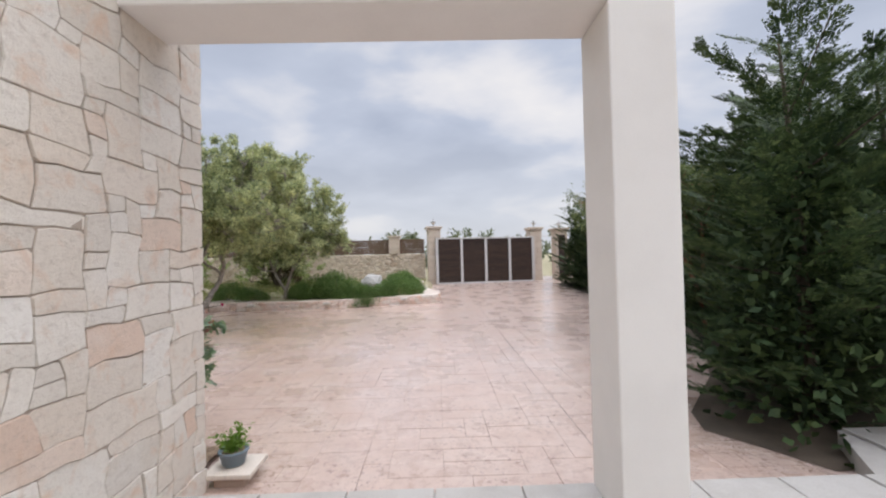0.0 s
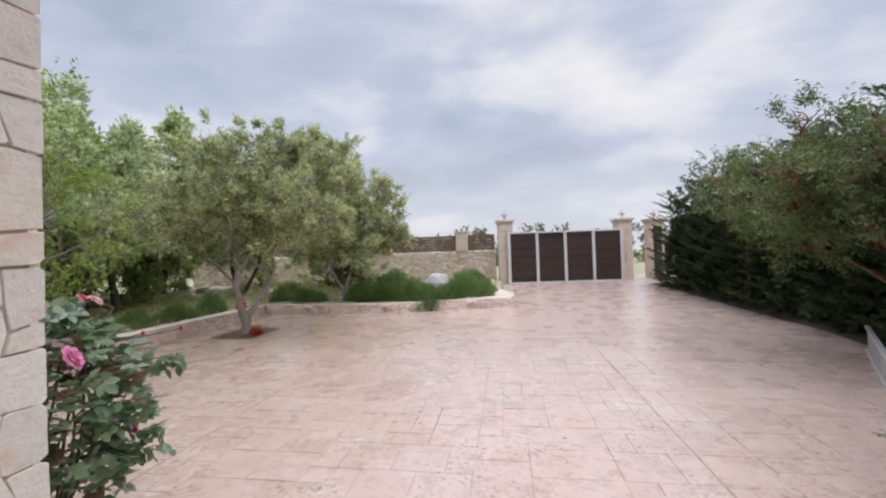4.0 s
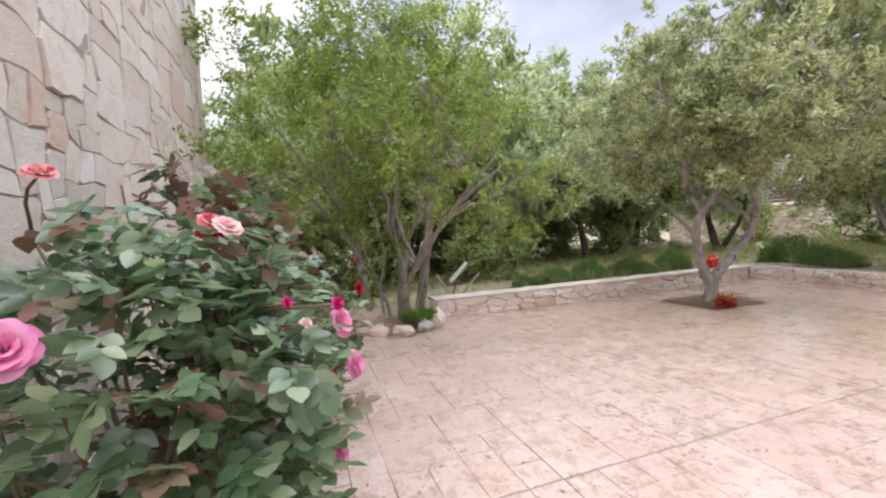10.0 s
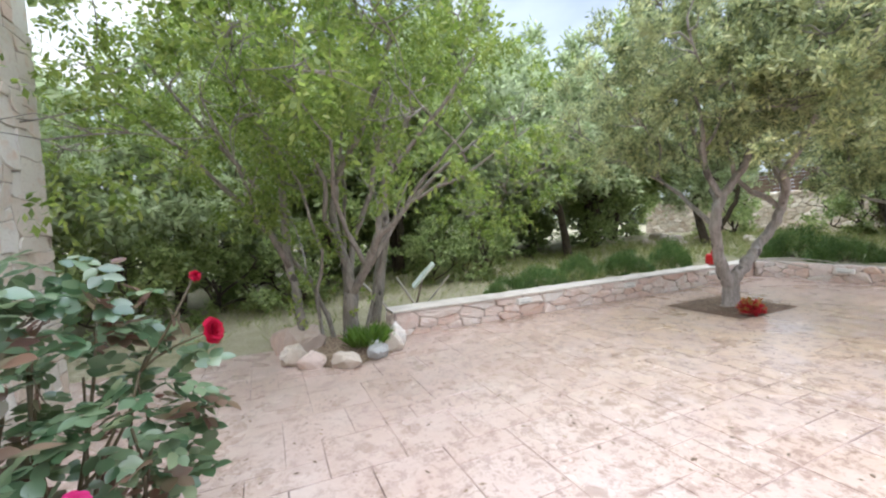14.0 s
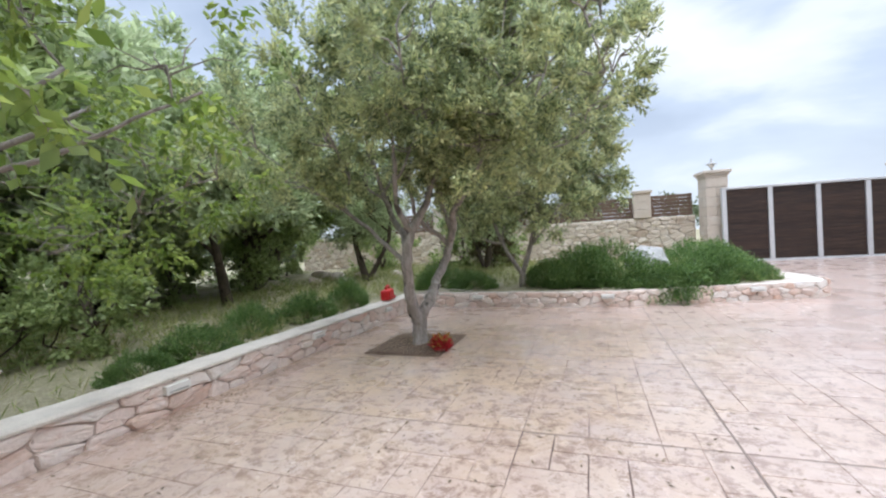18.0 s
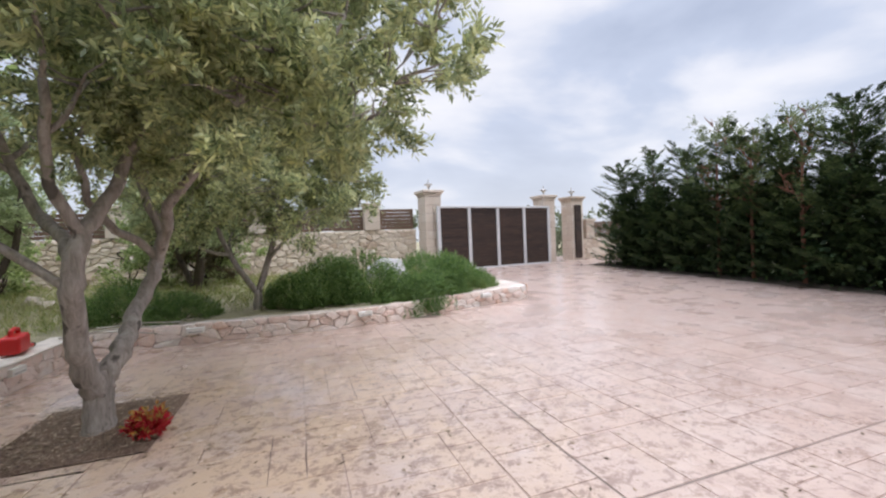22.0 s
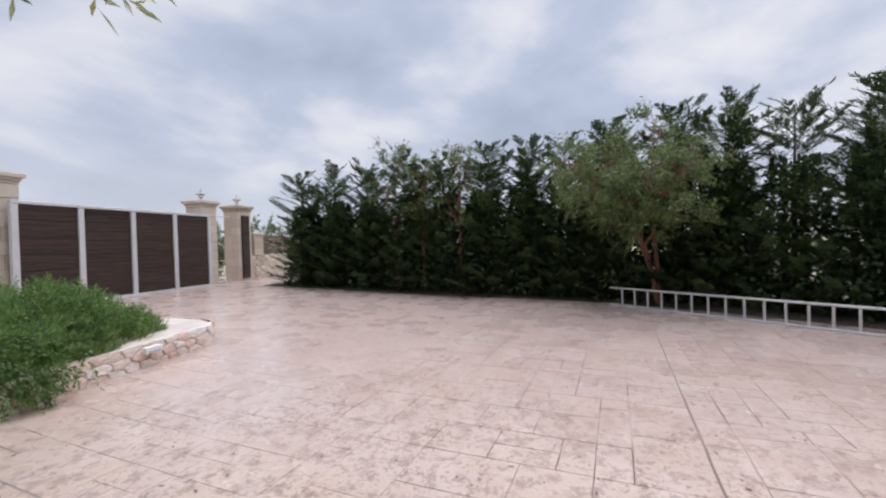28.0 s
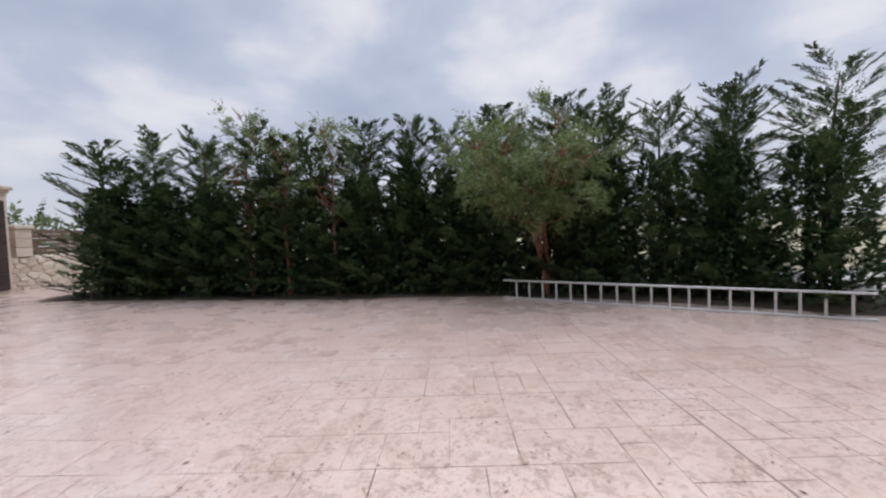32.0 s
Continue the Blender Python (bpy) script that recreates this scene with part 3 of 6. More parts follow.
tile_rng = np.random.default_rng(5)
tiles = []
bx = [DX0, *JX, DX1]
by = [DY0, *JY, DY1]
for xa, xb in zip(bx, bx[1:]):
    for ya, yb in zip(by, by[1:]):
        tiles += ashlar(xa + 0.004, ya + 0.004, xb - 0.004, yb - 0.004, tile_rng)
PATCH = (-7.02, 10.56, -5.92, 11.82)
kept = []
for t4 in tiles:
    cx, cy = (t4[0] + t4[2]) / 2, (t4[1] + t4[3]) / 2
    if in_garden(cx, cy) and in_garden(cx + 0.15, cy - 0.3) and in_garden(cx + 0.3, cy):
        continue
    x0, y0, x1, y1 = t4
    if x1 <= PATCH[0] or x0 >= PATCH[2] or y1 <= PATCH[1] or y0 >= PATCH[3]:
        kept.append(t4)
        continue
    # pieces are cut back to the edge of the tree pit
    yl, yh = max(y0, PATCH[1]), min(y1, PATCH[3])
    for q in ((x0, y0, x1, yl), (x0, yh, x1, y1), (x0, yl, PATCH[0], yh), (PATCH[2], yl, x1, yh)):
        if q[2] - q[0] > 0.02 and q[3] - q[1] > 0.02:
            kept.append(q)
kept.sort(key=lambda q: abs((q[1] + q[3]) / 2 - 8.8) * 0.9 + abs((q[0] + q[2]) / 2 + 3.2))
shared_tiles = {}
DRIVE_TILES = [t4 for t4 in kept if t4[3] < 10.7][:300]
near_set = set(DRIVE_TILES)
jv, jf = [], []
for t4 in kept:
    if t4 in near_set:
        continue
    cx, cy = (t4[0] + t4[2]) / 2, (t4[1] + t4[3]) / 2
    v, f = tile_mesh(tile_points(t4[2] - t4[0], t4[3] - t4[1], tile_rng, 0.0006), lambda x, y, z: (cx + x, cy + y, drive_z(cy + y) + z), 0.0018)
    o = len(jv)
    jv += v
    jf += [tuple(o + i for i in q) for q in f]
far_tiles = hung("far_slab_pieces", raw_mesh("far_slab_pieces", jv, jf), STAMPED, drive)
tagged(far_tiles, kind="stuff")
# sawn control joints between the bays
for jx in JX:
    ends = [DY0, *np.linspace(DY0 + 0.5, 21.0, 22)] if jx > 0 else list(np.linspace(4.2, 14.3, 14))
    v = [(jx + o, y, drive_z(y) - 0.0015) for y in ends for o in (-0.005, 0.005)]
    hung("control_joint", raw_mesh("control_joint", v, [(2 * i, 2 * i + 1, 2 * i + 3, 2 * i + 2) for i in range(len(ends) - 1)]), SAW_JOINT, drive)
for jy, x0 in zip(JY, (-7.75, 0.0)):
    v = [(x, jy + o, drive_z(jy) - 0.0015) for x in (x0, 6.0) for o in (-0.005, 0.005)]
    hung("control_joint", raw_mesh("control_joint", v, [(0, 2, 3, 1)]), SAW_JOINT, drive)


# ---- stones of rubble walls ----


def rubble(w, h, u, v, rng, gap=0.007, warp=0.5, chop=0.45, sizes=((2, 1), (1, 1), (2, 2), (3, 2), (3, 1), (1, 2), (2, 2), (2, 1))):
    """Roughly squared stones of mixed sizes that fill a wall; a list of polygons."""
    nx, ny = max(1, round(w / u)), max(1, round(h / v))
    u, v = w / nx, h / ny
    used = np.zeros((nx, ny), bool)
    seed = float(rng.uniform(0, 100))

    def moved(x, y):
        ex, ey = min(x, w - x) / u, min(y, h - y) / v
        a = noise.noise((x / u * 0.63, y / v * 0.63, seed)) * 1.5
        b = noise.noise((x / u * 0.63, y / v * 0.63, seed + 31.0)) * 1.5
        return x + a * warp * u * min(1.0, ex), y + b * warp * v * min(1.0, ey)

    out = []
    for j in range(ny):
        for i in range(nx):
            if used[i, j]:
                continue
            for k in rng.permutation(len(sizes)):
                a, b = sizes[k]
                if i + a <= nx and j + b <= ny and not used[i:i + a, j:j + b].any():
                    break
            else:
                a = b = 1
            used[i:i + a, j:j + b] = True
            corners = [(i, j), (i + a, j), (i + a, j + b), (i, j + b)]
            ring = []
            for q in range(4):
                (px, py), (cx, cy), (nx2, ny2) = corners[q - 1], corners[q], corners[(q + 1) % 4]
                cut = float(rng.uniform(0.06, chop)) if rng.random() < 0.6 else 0.05
                lp, ln = abs(px - cx) + abs(py - cy), abs(nx2 - cx) + abs(ny2 - cy)
                ring.append((cx + (px - cx) / lp * cut, cy + (py - cy) / lp * cut))
                ring.append((cx + (nx2 - cx) / ln * cut, cy + (ny2 - cy) / ln * cut))
                for s in range(1, ln):
                    ring.append((cx + (nx2 - cx) / ln * s, cy + (ny2 - cy) / ln * s))
            ring = [moved(x * u, y * v) for x, y in ring]
            n = len(ring)
            poly = []
            g = gap / 2 * float(rng.choice((0.5, 0.6, 0.8, 1.6)))
            for q in range(n):
                (ax, ay), (bx2, by2), (cx, cy) = ring[q - 1], ring[q], ring[(q + 1) % n]
                ex, ey = cx - ax, cy - ay
                ln = math.hypot(ex, ey) or 1.0
                poly.append((bx2 - ey / ln * g, by2 + ex / ln * g))
            out.append(poly)
    return out


def fieldstones(w, h, u, v, rng, gap=0.01, loss=0.25):
    """Irregular field stones that fill a wall: cells round scattered centres, their corners worn."""
    nx, ny = max(2, round(w / u)), max(1, round(h / v))
    u, v = w / nx, h / ny
    seeds = []
    for j in range(ny):
        for i in range(nx):
            if rng.random() > loss or i % 3 == j % 3:
                seeds.append((i + 0.5 + (0.25 if j % 2 else -0.25) + rng.uniform(-0.32, 0.32), j + 0.5 + rng.uniform(-0.3, 0.3)))
    out = []
    for sx, sy in seeds:
        poly = [(max(0.0, sx - 3), max(0.0, sy - 3)), (min(nx, sx + 3), max(0.0, sy - 3)), (min(nx, sx + 3), min(ny, sy + 3)), (max(0.0, sx - 3), min(ny, sy + 3))]
        for ox, oy in seeds:
            if (ox, oy) == (sx, sy) or abs(ox - sx) > 3.2 or abs(oy - sy) > 3.2:
                continue
            mx, my, dx, dy = (ox + sx) / 2, (oy + sy) / 2, ox - sx, oy - sy
            side = [(x - mx) * dx + (y - my) * dy for x, y in poly]
            if max(side) <= 0:
                continue
            cut = []
            for q in range(len(poly)):
                a, b, sa, sb = poly[q - 1], poly[q], side[q - 1], side[q]
                if (sa > 0) != (sb > 0):
                    s = sa / (sa - sb)
                    cut.append((a[0] + (b[0] - a[0]) * s, a[1] + (b[1] - a[1]) * s))
                if sb <= 0:
                    cut.append(b)
            poly = cut
        if len(poly) < 3:
            continue
        poly = [(x * u, y * v) for x, y in poly]
        cx, cy = sum(p[0] for p in poly) / len(poly), sum(p[1] for p in poly) / len(poly)
        ring = []
        wear = float(rng.uniform(0.07, 0.22))
        for q in range(len(poly)):
            a, b = poly[q], poly[(q + 1) % len(poly)]
            ex, ey = b[0] - a[0], b[1] - a[1]
            for s in (wear, 0.5, 1 - wear):
                out_by = float(rng.uniform(-0.035, 0.045)) if s == 0.5 else 0.0
                ring.append((a[0] + ex * s + ey * out_by, a[1] + ey * s - ex * out_by))
        g = gap / 2 * float(rng.uniform(0.5, 1.6))
        size = sum(math.hypot(x - cx, y - cy) for x, y in ring) / len(ring)
        k = max(0.6, 1 - g / size)
        out.append([(cx + (x - cx) * k + rng.uniform(-0.04, 0.04) * size, cy + (y - cy) * k + rng.uniform(-0.04, 0.04) * size) for x, y in ring])
    return out


def chunky_mesh(poly, place, rng, depth):
    """A rounded field stone, its face broken unevenly."""
    n = len(poly)
    cx, cy = sum(p[0] for p in poly) / n, sum(p[1] for p in poly) / n
    lay = min(1.0, depth / 0.05)
    tilt = (rng.uniform(-0.16, 0.16) * lay, rng.uniform(-0.2, 0.12) * lay)
    d = depth * rng.uniform(0.55, 1.25)
    verts = []
    for k, f, jig in ((1.0, -0.5, 0.0), (0.985, 0.35, 0.1), (0.90, 0.80, 0.16), (0.62, 1.0, 0.22)):
        for x, y in poly:
            lean = tilt[0] * (x - cx) * k + tilt[1] * (y - cy) * k if f > 0.5 else 0.0
            verts.append(place(cx + (x - cx) * k, cy + (y - cy) * k, d * f + lean + rng.uniform(-jig, jig) * depth))
    verts.append(place(cx, cy, d * (1.0 + rng.uniform(-0.1, 0.2))))
    faces = []
    for r in range(3):
        faces += [(r * n + i, r * n + (i + 1) % n, (r + 1) * n + (i + 1) % n, (r + 1) * n + i) for i in range(n)]
    faces += [(3 * n + i, 3 * n + (i + 1) % n, 4 * n) for i in range(n)]
    return verts, faces


def stone_mesh(poly, place, rng, depth):
    """A stone whose face swells from its edges; place(u, v, d) puts it on its wall."""
    ring = poly
    n = len(ring)
    cx, cy = sum(p[0] for p in ring) / n, sum(p[1] for p in ring) / n
    tilt = (rng.uniform(-0.05, 0.05), rng.uniform(-0.05, 0.05))
    d = depth * rng.uniform(0.6, 1.2)
    verts = [place(x, y, -0.02) for x, y in ring]
    verts += [place(cx + (x - cx) * 0.992, cy + (y - cy) * 0.992, d * 0.55) for x, y in ring]
    verts += [place(cx + (x - cx) * 0.968, cy + (y - cy) * 0.968, d + tilt[0] * (x - cx) + tilt[1] * (y - cy) + rng.uniform(-0.1, 0.1) * depth) for x, y in ring]
    verts.append(place(cx, cy, d + rng.uniform(0.0, 0.15) * depth))
    faces = [(i, (i + 1) % n, n + (i + 1) % n, n + i) for i in range(n)]
    faces += [(n + i, n + (i + 1) % n, 2 * n + (i + 1) % n, 2 * n + i) for i in range(n)]
    faces += [(2 * n + i, 2 * n + (i + 1) % n, 3 * n) for i in range(n)]
    return verts, faces


def stone_face(parent, polys, place, rng, material, depth, near, limit=300, name="stone", make=stone_mesh):
    """Stones of a wall: the limit nearest to the point near=(u, v) as objects, the rest joined."""
    order = sorted(polys, key=lambda p: math.hypot(sum(q[0] for q in p) / len(p) - near[0], sum(q[1] for q in p) / len(p) - near[1]))
    for p in order[:limit]:
        hung(name, raw_mesh(name, *make(p, place, rng, depth)), material, parent)
    jv, jf = [], []
    for p in order[limit:]:
        v, f = make(p, place, rng, depth)
        o = len(jv)
        jv += v
        jf += [tuple(o + i for i in q) for q in f]
    if jv:
        tagged(hung("far_stones", raw_mesh("far_stones", jv, jf), material, parent), kind="stuff")

# ---- the house corner, porch frame and paving ----
house = setting("wall_house", boxed((-7.50, -4.0, -0.5), (-1.845, 3.225, 6.2), 0.01, 1), HOUSE_MORTAR, "tall house corner of irregular cream limestone rubble", "wall")
setting("wall_back", boxed((-1.845, -3.0, -0.4), (7.0, -2.7, 4.2)), RENDER_WHITE, "plain white rendered house wall behind the porch", "wall")
porch = setting("pavement_porch", boxed((-1.845, -2.7, -0.45), (2.93, 2.86, -0.125), 0.012, 1), GREY_SLAB, "raised porch of grey stone paving, one step above the drive", "porch")
bm = bmesh.new()
foot = [bm.verts.new((x, y, -0.45)) for x, y in ((2.94, -2.7), (7.0, -2.7), (7.0, 3.6), (3.50, 3.6), (3.06, 2.87), (2.94, 2.87))]
top = bmesh.ops.extrude_face_region(bm, geom=[bm.faces.new(foot)])
for v in top["geom"]:
    if isinstance(v, bmesh.types.BMVert):
        v.co.z = -0.125
terrace = setting("pavement_terrace", bm, GREY_SLAB, "raised terrace of grey stone paving beside the porch", "terrace")

frame_thing = thing("porch_frame", (0, 0, -0.10), "white rendered porch frame of one square column and a beam", "porch frame")
part("column", boxed((1.05, 2.40, -0.02), (1.455, 2.86, 3.10), 0.014), RENDER_WHITE, frame_thing)
part("beam", boxed((-1.835, 2.40, 3.103), (1.455, 2.86, 3.55), 0.014), RENDER_WHITE, frame_thing)

plinth = thing("pot_stand", (-1.68, 3.42, drive_z(3.4)), "pale stone slab laid on a brown block by the wall", "pot stand")
part("block", boxed((-0.12, -0.13, 0.0), (0.13, 0.12, 0.085), 0.012), RING_STONE, plinth, "brown stone block")
part("slab", boxed((-0.19, -0.18, 0.0855), (0.19, 0.17, 0.125), 0.010), COPING, plinth, "pale stone slab")
pot = thing("flower_pot", (-1.70, 3.42, drive_z(3.4) + 0.126), "small blue-grey pot with a leafy green plant", "plant pot")
bm = bmesh.new()
lathe(bm, [(0.075, 0.0), (0.085, 0.01), (0.11, 0.10), (0.118, 0.105), (0.118, 0.125), (0.105, 0.125), (0.10, 0.11)], 20)
part("body", bm, plain("blue_grey_glaze", (0.16, 0.21, 0.25), 0.45, 0.08), pot, smooth=True)
bm = bmesh.new()
lathe(bm, [(0.101, 0.105), (0.06, 0.118), (0.01, 0.120)], 16)
part("soil", bm, SOIL, pot)
k = 40
ang = RNG.uniform(0, 2 * math.pi, k)
ways = unit(np.stack([np.cos(ang) * 0.6, np.sin(ang) * 0.6, RNG.uniform(0.5, 1.2, k)], 1))
st = np.stack([RNG.uniform(-0.07, 0.07, k), RNG.uniform(-0.07, 0.07, k), np.full(k, 0.11)], 1)
hung("foliage", quad_mesh("foliage", leaves_on(RNG, st, ways, RNG.uniform(0.08, 0.20, k), 9, 0.045, 0.02, 0.6)), LEAF_CLUMP, pot)

# rose bed along the house, edged with small stones
bm = bmesh.new()
n = 26
rows = []
for j in range(6):
    rows.append([bm.verts.new((-2.0 - 2.9 * i / n, 3.2 + 0.80 * j / 5, drive_z(3.5) + 0.02 + 0.05 * math.sin(math.pi * j / 5) + 0.03 * noise.noise((i * 0.7, j * 0.9, 0)))) for i in range(n + 1)])
for a, b in zip(rows, rows[1:]):
    for i in range(n):
        bm.faces.new((a[i], a[i + 1], b[i + 1], b[i]))
setting("ground_rose_bed", bm, SOIL, "dark soil of the rose bed along the house wall", "flower bed", smooth=True)


def boulder(name, at, size, seed, material, label, category, group="", rough=0.35, parent=None):
    """A weathered rock, flattened where it stands."""
    rng = np.random.default_rng(seed)
    n = 26 if min(size) < 0.4 else 34
    pts = unit(rng.normal(size=(n, 3))) * rng.uniform(0.84, 1.10, (n, 1))
    bm = bmesh.new()
    for p in pts:
        z = max(p[2], -0.5)
        bm.verts.new((p[0] * size[0], p[1] * size[1], (z + 0.45) * size[2]))
    bmesh.ops.convex_hull(bm, input=bm.verts)
    bmesh.ops.delete(bm, geom=[v for v in bm.verts if not v.link_faces], context="VERTS")
    bmesh.ops.bevel(bm, geom=list(bm.edges), offset=min(size) * 0.07, segments=2, affect="EDGES", profile=0.6)
    bmesh.ops.triangulate(bm, faces=bm.faces)
    bmesh.ops.subdivide_edges(bm, edges=[e for e in bm.edges if e.calc_length() > min(size) * 0.35], cuts=1)
    off = Vector((seed * 7.1, seed * 3.3, seed * 1.7))
    for v in bm.verts:
        v.co += v.co.normalized() * (noise.noise(v.co * (1.6 / min(size)) + off) + 0.5 * noise.noise(v.co * (4.5 / min(size)) + off)) * min(size) * rough * 0.34
    ob = part(name, bm, material, parent)
    ob.location = at
    ob.rotation_euler = (0, 0, seed * 1.9)
    if parent is None:
        tagged(ob, label, category, group)
    return ob


# ---- low garden walls ----
left_wall = setting("wall_garden", boxed((-8.08, 6.47, -0.6), (-7.80, 14.25, 0.025), 0.01, 1), LOW_MORTAR, "low retaining wall of pinkish rubble with a cement coping", "low wall")


def coping(name, line, width, height, parent, rng, lip=0.012, material=COPING):
    """A cement coping laid along a line of (x, y, z), its edges a little uneven."""
    bm = bmesh.new()
    rings = []
    pts = []
    for a, b in zip(line, line[1:]):
        steps = max(1, int(math.dist(a[:2], b[:2]) / 0.25))
        for s in range(steps):
            pts.append(Vector(a).lerp(Vector(b), s / steps))
    pts.append(Vector(line[-1]))
    for i, p in enumerate(pts):
        a, b = pts[max(0, i - 1)], pts[min(len(pts) - 1, i + 1)]
        d = (b - a)
        side = Vector((d.y, -d.x, 0)).normalized()
        w0, w1 = lip + rng.uniform(-0.018, 0.014), -(width(p) if callable(width) else width) + rng.uniform(-0.015, 0.015)
        h = height + rng.uniform(-0.006, 0.006)
        rings.append([bm.verts.new(p + side * o + Vector((0, 0, z))) for o, z in ((w0, 0), (w0, h * 0.6), (w0 - 0.02, h), (w1 + 0.02, h), (w1, h * 0.6), (w1, 0))])
    for a, b in zip(rings, rings[1:]):
        for k in range(6):
            bm.faces.new((a[k], a[(k + 1) % 6], b[(k + 1) % 6], b[k]))
    bm.faces.new(rings[0])
    bm.faces.new(list(reversed(rings[-1])))
    return part(name, bm, material, parent, "grey-beige cement coping")


crng = np.random.default_rng(21)
coping("coping", [(-7.765, 6.44, 0.026), (-7.765, 14.12, 0.026)], 0.33, 0.034, left_wall, crng)

BED_H = 0.27
bed_len = [0.0]
for a, b in zip(BED, BED[1:]):
    bed_len.append(bed_len[-1] + math.dist(a, b))


def along_bed(u):
    """Place and outward normal at u metres along the bed's edge."""
    for i in range(len(BED) - 1):
        if u <= bed_len[i + 1] or i == len(BED) - 2:
            s = (u - bed_len[i]) / (bed_len[i + 1] - bed_len[i])
            a, b = Vector(BED[i]), Vector(BED[i + 1])
            d = (b - a).normalized()
            return a.lerp(b, s), Vector((d.y, -d.x))


bm = bmesh.new()
rings = []
for i in range(70):
    p, nrm = along_bed(bed_len[-1] * i / 69)
    z = drive_z(p.y)
    rings.append([bm.verts.new((p.x + nrm.x * o, p.y + nrm.y * o, z + h)) for o, h in ((-0.02, -0.2), (-0.02, BED_H), (-0.30, BED_H), (-0.30, -0.2))])
for a, b in zip(rings, rings[1:]):
    for k in range(4):
        bm.faces.new((a[k], a[(k + 1) % 4], b[(k + 1) % 4], b[k]))
bed_wall = setting("wall_planting_bed", bm, LOW_MORTAR, "low curved rubble wall round the planting bed with a coping", "low wall")
line = []
for i in range(50):
    p, nrm = along_bed(bed_len[-1] * i / 49)
    line.append((p.x, p.y, drive_z(p.y) + BED_H + 0.002))
coping("coping", line, lambda p: 0.31 + 0.30 * min(1.0, max(0.0, (p.x + 1.3) / 1.0)) * min(1.0, max(0.0, (18.5 - p.y) / 1.5)), 0.022, bed_wall, crng, -0.028, BED_COPING)


def wall_lamp(at, turn):
    """A small pale louvre light let into a low wall; it looks along -y before the turn."""
    ob = thing("wall_light", at, "pale rectangular step light let into the low stone wall", "wall light", "lights in the low walls", turn)
    cover = part("cover", boxed((-0.12, -0.055, -0.04), (0.12, 0.02, 0.045), 0.008), PALE_LAMP, ob)
    # no recess: a grey strip on the cover paints the slot's shade
    part("slot", boxed((-0.09, -0.062, -0.022), (0.09, -0.052, -0.006), 0.002, 1), GREY_SLAB, cover, "grey strip coloured as the shade of the slot")


for y in (8.47, 10.6, 12.75):
    wall_lamp((-7.775, y, -0.055), 90)
for u in (1.45, 3.98, 6.65):
    p, nrm = along_bed(u)
    wall_lamp((p.x + nrm.x * 0.035, p.y + nrm.y * 0.035, drive_z(p.y) + BED_H - 0.06), math.degrees(math.atan2(nrm.x, -nrm.y)))

# ---- boundary: rubble wall, slatted fence, pillars and gate ----
bound = setting("wall_boundary", boxed((-17.0, 22.0, -0.3), (-0.62, 22.36, 1.64), 0.02, 1), FIELD_MORTAR, "boundary wall of cream field stones under a slatted fence", "wall")
bound_r = setting("wall_boundary_east", boxed((7.06, 22.35, -0.3), (16.0, 22.7, 0.99), 0.02, 1), FIELD_MORTAR, "lower stretch of rubble boundary wall beyond the gate", "wall")


def slat_panel(x0, x1, y, z0, z1, count):
    ob = thing("fence_panel", (x0, y, z0), "dark brown slatted timber fence panel on the boundary wall", "fence panel", "fence panels on the wall")
    w, step = x1 - x0, (z1 - z0) / count
    for i in range(count):
        part("slat", boxed((0.0, -0.016, i * step + 0.005), (w, 0.016, i * step + step - 0.009), 0.004, 1), FENCE_BOARD, ob)
    for x in (0.07, w - 0.07):
        part("upright", boxed((x - 0.03, 0.019, 0), (x + 0.03, 0.06, z1 - z0), 0.003, 1), FENCE_BOARD, ob)


def small_pillar(x, y, w, z0, z1):
    ob = thing("fence_pillar", (x, y, z0), "short pale stone pillar with a flat cap on the boundary wall", "pillar", "short pillars on the wall")
    h = z1 - z0
    for i in range(3):
        a, b = i * (h - 0.1) / 3, (i + 1) * (h - 0.1) / 3
        part("block", boxed((-w / 2 + 0.004 * i, -w / 2, a + 0.004), (w / 2, w / 2 - 0.004 * i, b - 0.004), 0.012), BLOCK_STONE, ob)
    part("core", boxed((-w / 2 + 0.02, -w / 2 + 0.02, 0), (w / 2 - 0.02, w / 2 - 0.02, h - 0.1)), MORTAR, ob)
    part("cap", boxed((-w / 2 - 0.05, -w / 2 - 0.05, h - 0.1), (w / 2 + 0.05, w / 2 + 0.05, h), 0.02), BLOCK_STONE, ob)


for x in (-2.26, -6.1, -9.95, -13.8):
    small_pillar(x, 22.18, 0.56, 1.642, 2.62)
for a, b in ((-1.97, -0.66), (-5.81, -2.55), (-9.66, -6.39), (-13.51, -10.24)):
    slat_panel(a, b, 22.18, 1.66, 2.42, 6)
small_pillar(7.60, 22.52, 0.44, 0.992, 1.86)
small_pillar(11.4, 22.52, 0.44, 0.992, 1.86)
slat_panel(7.07, 7.37, 22.52, 1.02, 1.74, 6)
slat_panel(7.83, 11.17, 22.52, 1.02, 1.74, 6)


